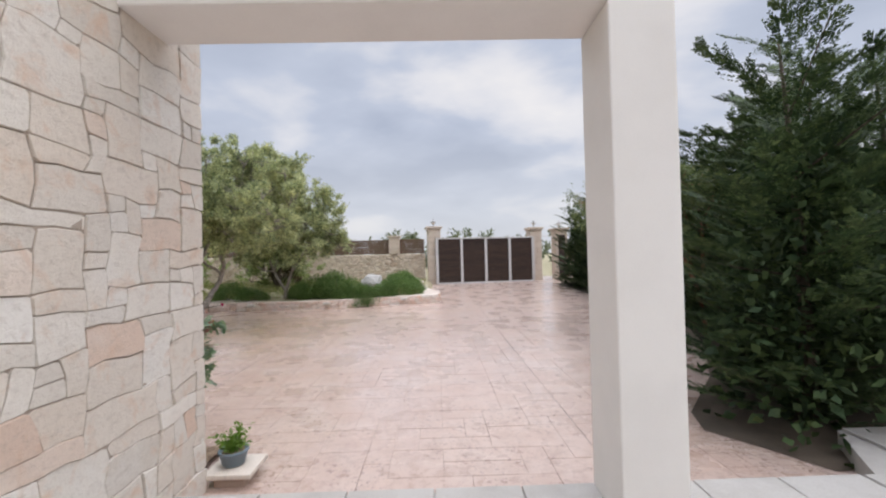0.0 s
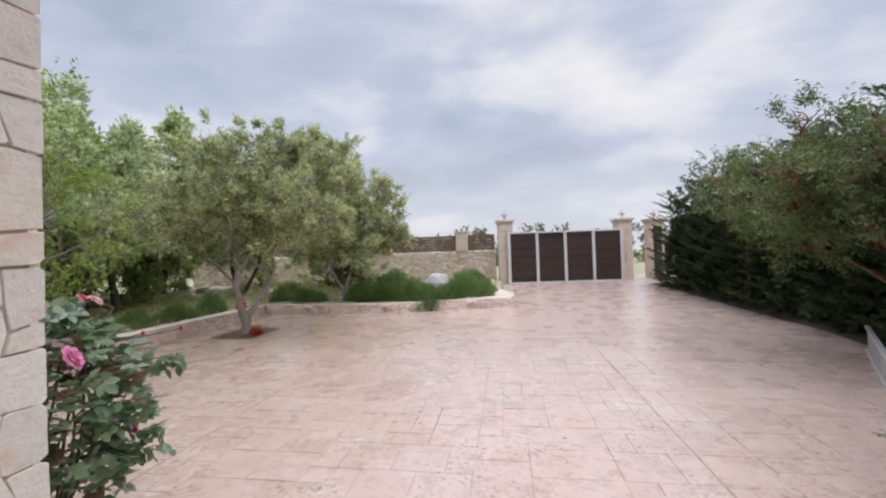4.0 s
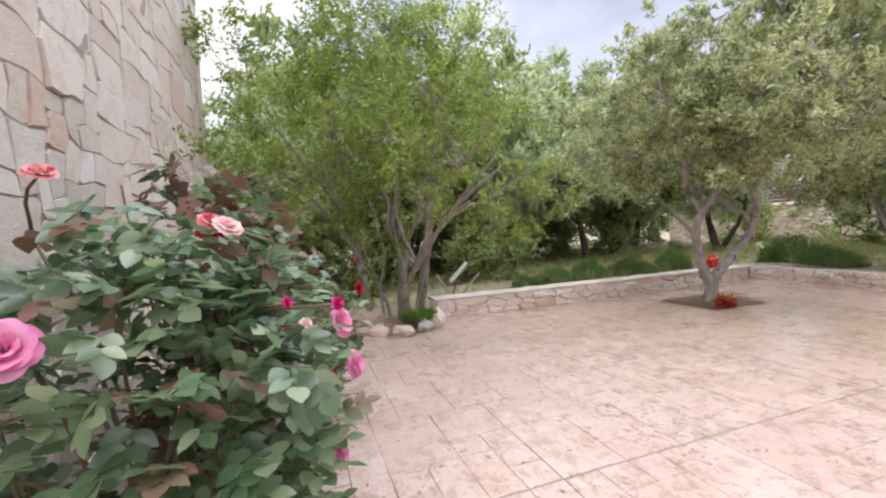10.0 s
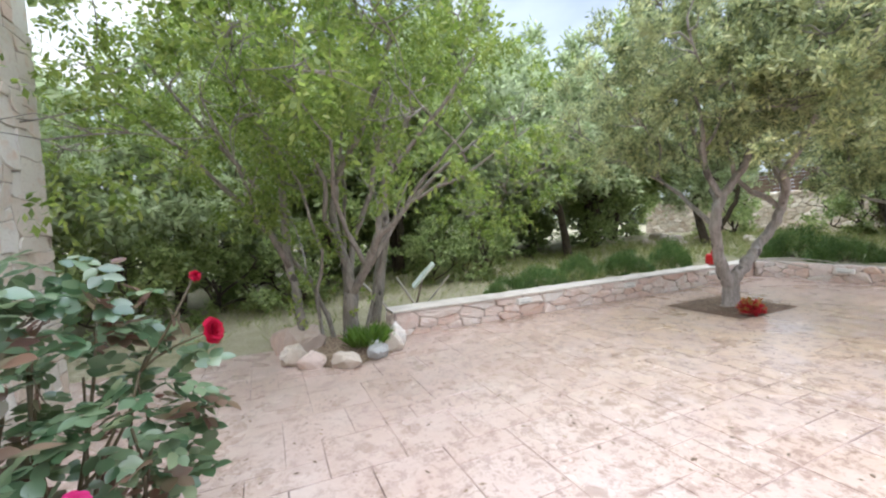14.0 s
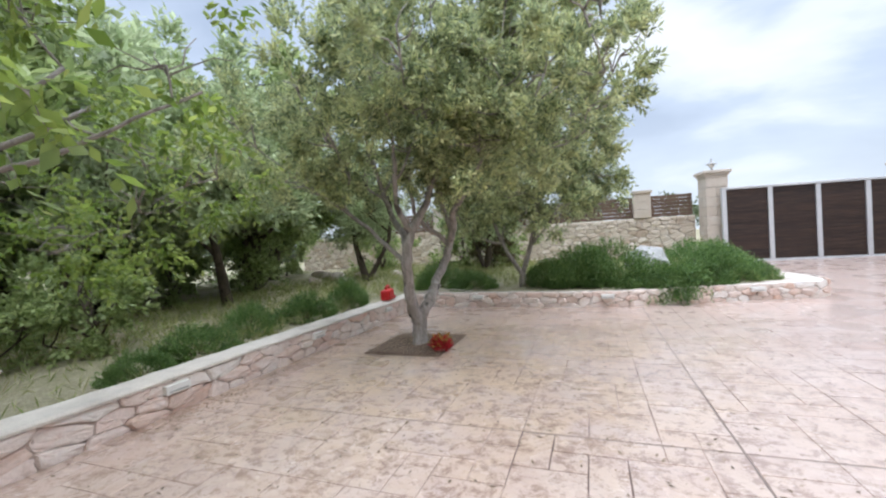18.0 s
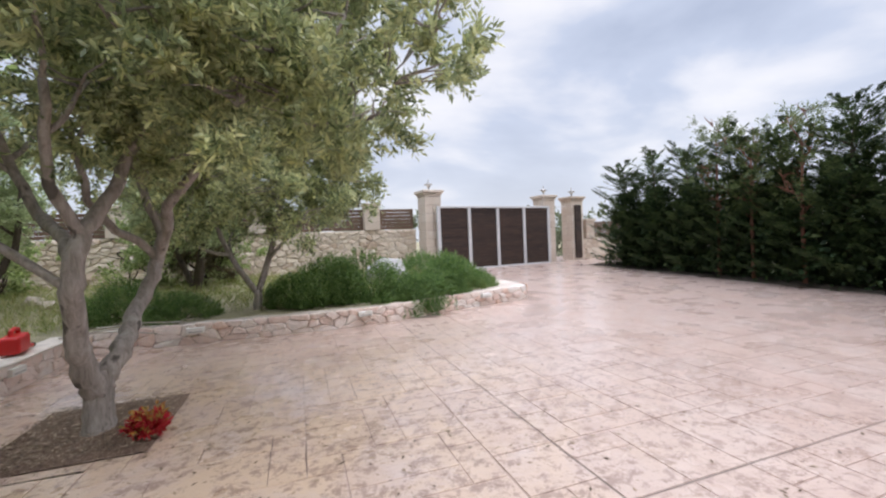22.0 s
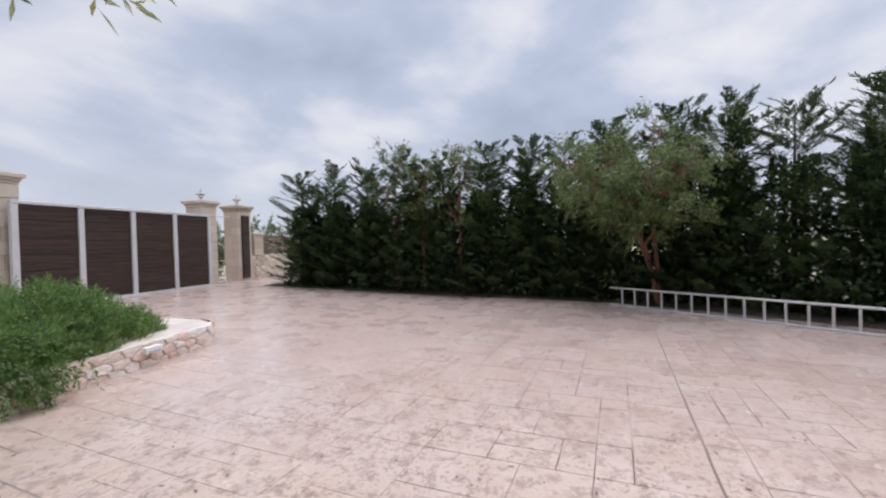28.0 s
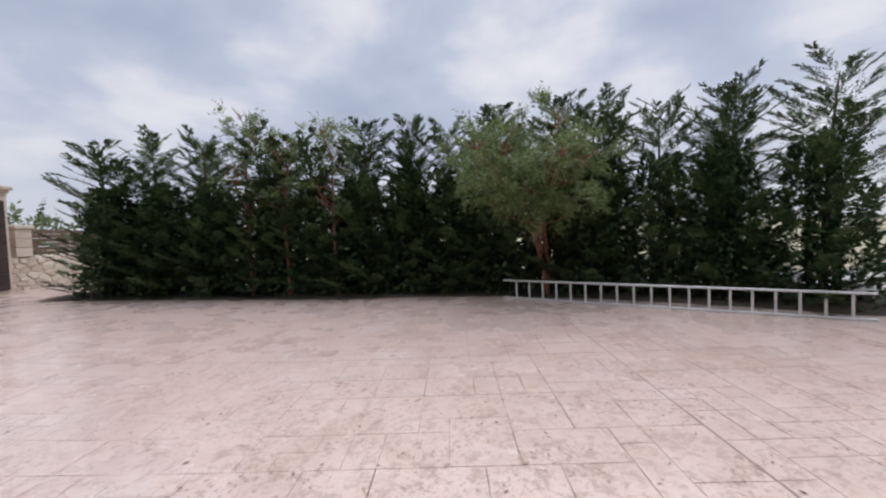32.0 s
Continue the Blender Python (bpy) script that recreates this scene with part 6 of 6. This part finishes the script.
# one shoot of the bushes hangs over the wall down to the drive
rng = np.random.default_rng(79)
k = 460
u = rng.random(k)
st = np.stack([-2.55 + rng.normal(size=k) * 0.22, 14.96 - 0.58 * u + rng.normal(size=k) * 0.03, garden_z(-2.5, 15.0) + 0.32 - 0.42 * u ** 2 + rng.uniform(-0.08, 0.06, k)], 1)
ways = unit(np.stack([rng.normal(size=k) * 0.3, -0.5 - 0.2 * u, 0.25 - 0.9 * u], 1) + rng.normal(size=(k, 3)) * 0.12)
hang = thing("rosemary_bush", (0, 0, 0), "rosemary shoots hanging down over the low bed wall", "shrub", "rosemary in the beds")
q = leaves_on(rng, st, ways, rng.uniform(0.14, 0.26, k), 14, 0.05, 0.015, 0.42)
q[..., 2] = np.maximum(q[..., 2], drive_z(14.4) + 0.01)
hung("foliage", quad_mesh("foliage", q), LEAF_ROSEMARY, hang)


# roses
def leaflet_mesh(rng, bases, ways, norms, leaf, width):
    """Folded rose leaflets: six corners, four faces each."""
    verts, faces = [], []
    for b, w, nn in zip(bases, ways, norms):
        s = np.cross(w, nn)
        ln, wd = leaf * rng.uniform(0.7, 1.25), width * rng.uniform(0.75, 1.2)
        o = len(verts)
        out = [(0.0, 0.0), (0.14, 0.30), (0.36, 0.50), (0.60, 0.47), (0.82, 0.27), (1.0, 0.0), (0.82, -0.27), (0.60, -0.47), (0.36, -0.50), (0.14, -0.30)]
        curl = rng.uniform(-0.05, 0.16)
        verts += [tuple(b + w * ln * a + s * wd * e + nn * (abs(e) * wd * 0.22 - curl * ln * a * a)) for a, e in out]
        verts += [tuple(b + w * ln * a - nn * curl * ln * a * a) for a in (0.35, 0.70)]
        c, d = o + 10, o + 11
        faces += [(o, o + 1, c), (o + 1, o + 2, c), (o + 2, o + 3, d, c), (o + 3, o + 4, d), (o + 4, o + 5, d), (o + 5, o + 6, d), (o + 6, o + 7, d), (o + 7, o + 8, c, d), (o + 8, o + 9, c), (o + 9, o, c)]
    return verts, faces


def rose_flower(radius, seed):
    """A double rose: petals in rings, cupped and ruffled."""
    rng = np.random.default_rng(seed)
    verts, faces = [], []
    for ring, (count, tilt, size) in enumerate(((4, 6, 0.50), (5, 17, 0.66), (6, 32, 0.84), (7, 50, 0.98), (7, 72, 1.04))):
        for i in range(count):
            a = 2 * math.pi * (i + 0.37 * ring + rng.uniform(-0.1, 0.1)) / count
            t = radians(tilt + rng.uniform(-8, 8))
            o = len(verts)
            for u in range(5):
                for v in range(5):
                    across = (v - 2) / 2
                    along = u / 4
                    w = math.sin(math.pi * (0.12 + 0.74 * along)) * 0.74 * size * radius
                    th = t * (0.35 + 0.75 * along)
                    rr = size * radius * along
                    outward = rr * math.sin(th) + 0.05 * radius * ring - 0.16 * radius * across ** 2 * (1 - along * 0.6)
                    zz = rr * math.cos(th) * 0.95 + 0.07 * radius * math.sin(3.1 * across + seed * 1.7 + i * 2.1 + ring) * along ** 2
                    s = w * across
                    verts.append((math.cos(a) * outward - math.sin(a) * s, math.sin(a) * outward + math.cos(a) * s, zz))
            faces += [(o + 5 * u + v, o + 5 * u + v + 1, o + 5 * u + v + 6, o + 5 * u + v + 5) for u in range(4) for v in range(4)]
    mesh = raw_mesh("flower", verts, faces)
    mesh.shade_smooth()
    return mesh


def rose_bush(at, radii, height, seed, label, n_leaves, red, blooms, sprays=()):
    """A rose bush: canes, compound leaves and single flowers. blooms: (place, radius, petals, way, label)."""
    rng = np.random.default_rng(seed)
    ob = thing("rose_bush", at, label, "rose bush", "rose bushes by the house")
    at = np.array(at)
    tips = []
    for i in range(15):
        bm = bmesh.new()
        a = rng.uniform(0, 2 * math.pi)
        r = rng.uniform(0.25, 0.7)
        end = Vector((math.cos(a) * radii[0] * r, math.sin(a) * radii[1] * r, height * rng.uniform(0.55, 0.98)))
        tips += limb(bm, (rng.uniform(-0.12, 0.12), rng.uniform(-0.12, 0.12), 0), end, 0.013, 0.005, rng, 0.10, 7, 6)[2:]
        part("cane", bm, CANE_GREEN, ob, smooth=True)
    for pl, *_ in blooms:
        bm = bmesh.new()
        e = Vector(np.array(pl) - at)
        foot = min(tips, key=lambda q: (q - e).length + max(0, q.z - e.z))
        limb(bm, foot, e, 0.006, 0.004, rng, 0.08, 4, 6)
        part("cane", bm, CANE_GREEN, ob, smooth=True)
    green, young = ([], [], []), ([], [], [])
    for a, b in sprays:
        bm = bmesh.new()
        pts = limb(bm, Vector(np.array(a) - at), Vector(np.array(b) - at), 0.006, 0.003, rng, 0.10, 6, 6)
        part("cane", bm, CANE_GREEN, ob, smooth=True)
        for p in pts[1:] * 2:
            way = unit(np.array((0.5, 0.3, -0.35)) + rng.normal(size=3) * 0.5)
            nn = unit(np.array((0, 0, 1.0)) + rng.normal(size=3) * 0.3)
            nn = unit(nn - way * nn.dot(way))
            s = np.cross(way, nn)
            for off, turn in ((0.08, 0.0), (0.05, 1.0), (0.05, -1.0), (0.015, 1.1), (0.015, -1.1)):
                green[0].append(np.array(p) + way * off)
                green[1].append(unit(way * math.cos(turn * 0.95) + s * math.sin(turn * 0.95)))
                green[2].append(nn)
    for i in range(n_leaves):
        d = rng.normal(size=3)
        d /= np.linalg.norm(d)
        q = rng.uniform(0.35, 1.0) ** 0.5
        c = np.array([d[0] * radii[0] * q, d[1] * radii[1] * q, height * 0.56 + d[2] * height * 0.47 * q])
        if c[2] < 0.14:
            continue
        if c[2] < height * 0.33 and rng.random() < 0.55:
            continue
        # thin on the side of the wall
        if c[1] < -0.2 and c[2] > 0.7 and rng.random() < 0.65:
            continue
        way = unit(np.array([d[0], d[1], rng.uniform(-0.35, 0.35)]) + rng.normal(size=3) * 0.35)
        nn = unit(np.cross(np.cross(way, np.array([0, 0, 1.0])), way) * -1 + rng.normal(size=3) * 0.3)
        if nn[2] < 0:
            nn = -nn
        nn = unit(nn - way * nn.dot(way))
        s = np.cross(way, nn)
        lst = young if rng.random() < red * (0.35 + 1.1 * c[2] / height) else green
        for off, turn in ((0.0, 0.0), (-0.022, 1.0), (-0.022, -1.0), (-0.062, 1.1), (-0.062, -1.1)):
            w = unit(way * math.cos(turn * 0.95) + s * math.sin(turn * 0.95))
            lst[0].append(c + way * off)
            lst[1].append(w)
            lst[2].append(unit(nn + rng.normal(size=3) * 0.18))
    for nm, lst, mat in (("foliage", green, LEAF_ROSE), ("young_foliage", young, LEAF_ROSE_RED)):
        if lst[0]:
            me = raw_mesh(nm, *leaflet_mesh(rng, *lst, 0.066, 0.050))
            me.shade_smooth()
            hung(nm, me, mat, ob)
    for i, (pl, r, mat, way, lab) in enumerate(blooms):
        turn = Vector(way).to_track_quat("Z", "Y").to_matrix().to_4x4()
        me = rose_flower(r, seed + i)
        slim = 0.55 if "bud" in lab else 1.0
        hung("flower", me, mat, ob, lab, Matrix.Translation(Vector(np.array(pl) - at)) @ turn @ Matrix.Diagonal((slim, slim, 1, 1)))
    return ob


zb = drive_z(3.8)
rose_bush((-2.76, 3.84, zb), (0.58, 0.68), 1.58, 81, "large leafy rose bush with pink and red blooms by the house", 900, 0.13, [
    ((-2.31, 3.72, 1.00), 0.058, PETAL_PINK, (0.8, 0.4, 0.5), "full pink rose"),
    ((-2.69, 3.43, 1.00), 0.05, PETAL_PINK, (0.7, 0.2, 0.6), "full pink rose"),
    ((-2.89, 4.46, 0.86), 0.060, PETAL_PINK, (0.5, 0.8, 0.4), "full pink rose"),
    ((-3.08, 4.53, 0.62), 0.055, PETAL_PINK, (0.5, 0.8, 0.2), "full pink rose"),
    ((-2.72, 4.42, 0.40), 0.042, PETAL_PINK, (0.4, 0.8, 0.2), "full pink rose"),
    ((-2.79, 3.54, 1.01), 0.046, PETAL_RED, (0.6, 0.3, 0.7), "dark red rose"),
    ((-2.79, 3.84, 1.23), 0.038, PETAL_RED, (0.6, 0.5, 0.6), "dark red rose"),
    ((-2.62, 4.12, 1.25), 0.040, PETAL_PALE, (0.5, 0.4, 0.8), "fading cream and pale pink rose"),
    ((-2.65, 4.07, 1.27), 0.034, PETAL_FLAME, (0.5, 0.4, 0.8), "half-open red and cream rose"),
    ((-2.42, 4.33, 0.96), 0.030, PETAL_PALE, (0.5, 0.6, 0.7), "pale pink rosebud"),
    ((-2.64, 3.66, 1.42), 0.036, PETAL_FLAME, (0.5, 0.3, 0.8), "half-open red and cream rose"),
    ((-2.46, 4.28, 1.02), 0.030, PETAL_HOT, (0.6, 0.7, 0.4), "hot pink rosebud"),
    ((-2.30, 4.41, 1.03), 0.030, PETAL_HOT, (0.6, 0.7, 0.4), "hot pink rosebud"),
    ((-2.45, 4.20, 0.45), 0.03, PETAL_HOT, (0.7, 0.6, 0.2), "hot pink rose"),
], [((-2.70, 4.05, 0.78), (-2.28, 4.34, 0.88)), ((-2.7, 4.1, 0.35), (-2.48, 4.42, 0.25))])
rose_bush((-3.72, 3.85, zb), (0.62, 0.64), 1.92, 82, "tall rose bush with young reddish leaves and magenta blooms", 700, 0.46, [
    ((-3.46, 3.92, 1.22), 0.062, PETAL_RED, (0.6, 0.5, 0.6), "crimson rose"),
    ((-4.08, 4.44, 0.41), 0.052, PETAL_HOT, (0.5, 0.8, 0.3), "magenta rose"),
    ((-4.10, 4.48, 0.22), 0.05, PETAL_HOT, (0.5, 0.8, 0.1), "magenta rose"),
])
rose_bush((-4.60, 4.22, zb), (0.48, 0.60), 1.38, 83, "smaller rose bush with dark crimson blooms", 460, 0.2, [
    ((-4.57, 4.76, 0.77), 0.048, PETAL_RED, (0.5, 0.8, 0.3), "crimson rose"),
    ((-4.54, 4.72, 1.00), 0.036, PETAL_RED, (0.5, 0.7, 0.5), "crimson rose bud"),
])


# small plants and litter
def tuft(name, at, count, size, leaf, width, material, label, category, seed, up=1.0):
    rng = np.random.default_rng(seed)
    a = rng.uniform(0, 2 * math.pi, count)
    r = np.sqrt(rng.random(count)) * size
    st = np.stack([r * np.cos(a), r * np.sin(a), np.zeros(count)], 1)
    ways = unit(np.stack([np.cos(a) * 0.5 + rng.normal(size=count) * 0.2, np.sin(a) * 0.5 + rng.normal(size=count) * 0.2, np.full(count, up)], 1))
    ob = thing(name, at, label, category)
    hung("foliage", quad_mesh("foliage", leaves_on(rng, st, ways, rng.uniform(0.05, 0.16, count) * size * 4, 7, leaf, width, 0.3)), material, ob)
    return ob


tuft("grass_tuft", (-7.34, 6.02, -0.2), 90, 0.19, 0.16, 0.022, LEAF_CLUMP, "bright green tuft of strappy leaves among the rocks", "plant", 91)
rng = np.random.default_rng(92)
k = 230
d = unit(rng.normal(size=(k, 3)))
d[:, 2] = np.abs(d[:, 2])
st = d * rng.uniform(0.02, 0.095, (k, 1)) * np.array([1.1, 1.0, 1.4])
red_plant = thing("red_plant", (-6.02, 10.87, drive_z(10.8) + 0.02), "small rounded red and orange bedding plant beside the trunk", "plant")
for name, pick, mat in (("foliage", rng.random(k) < 0.74, petal_material("red_succulent", (0.44, 0.016, 0.035), (0.48, 0.06, 0.05))), ("young_foliage", rng.random(k) < 0.22, petal_material("orange_shoots", (0.50, 0.20, 0.05), (0.36, 0.30, 0.10)))):
    lift = 0.04 if name == "young_foliage" else 0.0
    hung(name, quad_mesh(name, leaves_on(rng, st[pick] + np.array([0.02, 0.0, lift]), unit(d[pick] + np.array([0, 0, 0.4])), np.full(pick.sum(), 0.075), 6, 0.045, 0.02, 0.5)), mat, red_plant)

rng = np.random.default_rng(55)
pts = []
while len(pts) < 7600:
    x, y = rng.uniform(-13, -0.6), rng.uniform(4.0, 21.5)
    if in_garden(x, y) and not (x > -8.25 and y < 14.2) and not (13 < y < 15.0 and x > -7.9) and not (y < 9.3 and x > -10.6 and rng.random() < 0.75):
        pts.append((x, y, garden_z(x, y) - 0.01))
st = np.array(pts)
ways = unit(rng.normal(size=st.shape) * 0.35 + np.array([0, 0, 1.0]))
grass = hung("grass", quad_mesh("grass", leaves_on(rng, st, ways, rng.uniform(0.04, 0.20, len(st)), 5, 0.15, 0.011, 0.42)), LEAF_GRASS, None)
tagged(grass, "sparse dry grass and weeds in the garden", "grass", kind="stuff")
count = 5200
cx = np.where(rng.random(count) < 0.7, rng.normal(-5.6, 1.9, count), rng.uniform(-7.7, 3.0, count))
cy = np.where(rng.random(count) < 0.7, rng.normal(10.6, 2.0, count), rng.uniform(4.5, 14.0, count))
cx[:1900] = rng.uniform(PATCH[0] + 0.02, PATCH[2] - 0.02, 1900)
cy[:1900] = rng.uniform(PATCH[1] + 0.02, PATCH[3] - 0.02, 1900)
# blown against the foot of the low wall
cx[1900:2700] = -7.69 + np.abs(rng.normal(size=800)) * 0.16
cy[1900:2700] = rng.uniform(8.0, 13.8, 800)
ok = (cx > -7.7) & (cy < 13.9) & (cy > 4.4)
st = np.stack([cx, cy, np.array([drive_z(v) for v in cy]) + 0.004], 1)[ok]
ang = rng.uniform(0, 2 * math.pi, len(st))
way = np.stack([np.cos(ang), np.sin(ang), np.full(len(st), 0.05)], 1)
side = np.stack([-np.sin(ang), np.cos(ang), np.full(len(st), 0.1)], 1)
ln = rng.uniform(0.015, 0.055, (len(st), 1))
st[:, 2] += np.where((st[:, 0] > PATCH[0]) & (st[:, 0] < PATCH[2]) & (st[:, 1] > PATCH[1]) & (st[:, 1] < PATCH[3]), 0.042, 0.0)
q = np.stack([st, st + way * ln * 0.5 + side * ln * 0.2, st + way * ln, st + way * ln * 0.5 - side * ln * 0.2], 1)
q[..., 2] = np.maximum(q[..., 2], st[:, None, 2])
tagged(hung("fallen_leaves", quad_mesh("fallen_leaves", q), LEAF_DEAD, None), "fallen dry leaves scattered over the drive", "leaves", kind="stuff")

# far woods beyond the boundary
rng = np.random.default_rng(66)
lobes = []
for i in range(150):
    a = rng.uniform(-75, 60)
    d = rng.uniform(34, 60)
    lobes.append((np.array((math.sin(radians(a)) * d - 3, math.cos(radians(a)) * d + 8, rng.uniform(0.6, 2.9))), rng.uniform(1.2, 2.0)))
woods = hung("far_woods", quad_mesh("far_woods", crown_quads(rng, lobes, 8, 8, 0.42, 0.2, 0.9)), LEAF_WOODS, None)
tagged(woods, "low grey-green scrub and olives beyond the boundary", "woods", kind="stuff")
lob = lobes_in(rng, (0, 0, 0.9), (0.9, 0.7, 0.8), 8, 0.5, 0.3)
lobed_tree("roadside_bush", (8.0, 25.6, 0.0), [[(0, 0, -0.05, 0.04), (0.1, 0, 0.8, 0.03)]], lob, "yellow-green bush seen through the gap beside the gate", BARK_DARK, LEAF_WOODS, 50, 120, 10, 0.08, 0.04, 0.25, "", "shrub", 0.02)

# ---- pieces of walls, paving and drive ----
prng = np.random.default_rng(101)
HOUSE_SIZES = ((3, 2), (2, 2), (2, 1), (3, 3), (4, 2), (2, 3), (1, 1), (3, 1), (2, 2), (3, 2), (4, 3), (1, 2), (4, 1), (3, 2), (5, 3))
stone_face(house, rubble(5.3, 6.4, 0.135, 0.105, prng, gap=0.007, warp=0.29, chop=0.2, sizes=HOUSE_SIZES), lambda u, v, d: (-1.845 + d, -2.04 + u, -0.42 + v), prng, WALL_STONE, 0.013, (4.0, 2.0), 300)
stone_face(house, rubble(5.66, 6.6, 0.14, 0.11, prng, gap=0.008, warp=0.34, chop=0.3, sizes=HOUSE_SIZES), lambda u, v, d: (-1.835 - u, 3.225 + d, -0.42 + v), prng, WALL_STONE, 0.014, (2.2, 2.6), 300)
stone_face(left_wall, fieldstones(7.62, 0.335, 0.26, 0.125, prng, 0.007, 0.36), lambda u, v, d: (-7.80 + d, 6.47 + u, -0.31 + v), prng, LOW_STONE, 0.034, (2, 0.2), make=chunky_mesh)
stone_face(left_wall, fieldstones(0.28, 0.335, 0.14, 0.12, prng, 0.012), lambda u, v, d: (-7.80 - u, 6.47 - d, -0.31 + v), prng, LOW_STONE, 0.04, (0, 0), make=chunky_mesh)


def on_bed(u, v, d):
    p, nrm = along_bed(u)
    return (p.x + nrm.x * (d - 0.02), p.y + nrm.y * (d - 0.02), drive_z(p.y) - 0.03 + v)


stone_face(bed_wall, fieldstones(bed_len[-1] - 5.0, BED_H + 0.065, 0.21, 0.11, prng, 0.006), on_bed, prng, LOW_STONE, 0.03, (4, 0.2), make=chunky_mesh)
stone_face(bound, fieldstones(16.3, 1.9, 0.26, 0.145, prng, 0.011), lambda u, v, d: (-0.63 - u, 22.0 - d, -0.26 + v), prng, FIELD_STONE, 0.05, (3, 1), make=chunky_mesh)
stone_face(bound_r, fieldstones(4.0, 1.2, 0.24, 0.135, prng, 0.010), lambda u, v, d: (7.07 + u, 22.35 - d, -0.24 + v), prng, FIELD_STONE, 0.035, (1, 1), make=chunky_mesh)


def paving(parent, x0, y0, x1, y1, ux, uy):
    nx, ny = round((x1 - x0) / ux), round((y1 - y0) / uy)
    ux, uy = (x1 - x0) / nx, (y1 - y0) / ny
    mesh = raw_mesh("slab", *tile_mesh(tile_points(ux, uy, prng, 0.004), lambda x, y, z: (x, y, z * 2.4)))
    for i in range(nx):
        for j in range(ny):
            hung("slab", mesh, GREY_SLAB, parent, "", pose(x0 + (i + 0.5) * ux, y0 + (j + 0.5) * uy, -0.10))


paving(porch, -1.84, -0.4, 2.93, 2.865, 0.6, 0.4)
paving(terrace, 3.52, -0.4, 6.9, 3.595, 0.6, 0.4)
paving(terrace, 2.945, -0.4, 3.515, 2.86, 0.57, 0.4)

for t4 in DRIVE_TILES:
    w, h = t4[2] - t4[0], t4[3] - t4[1]
    key = (round(w, 2), round(h, 2), int(prng.integers(3)))
    if key not in shared_tiles:
        shared_tiles[key] = raw_mesh("slab_piece", *tile_mesh(tile_points(w, h, prng), lambda x, y, z: (x, y, z)))
    hung("slab_piece", shared_tiles[key], STAMPED, drive, "", pose((t4[0] + t4[2]) / 2, (t4[1] + t4[3]) / 2, drive_z((t4[1] + t4[3]) / 2)))
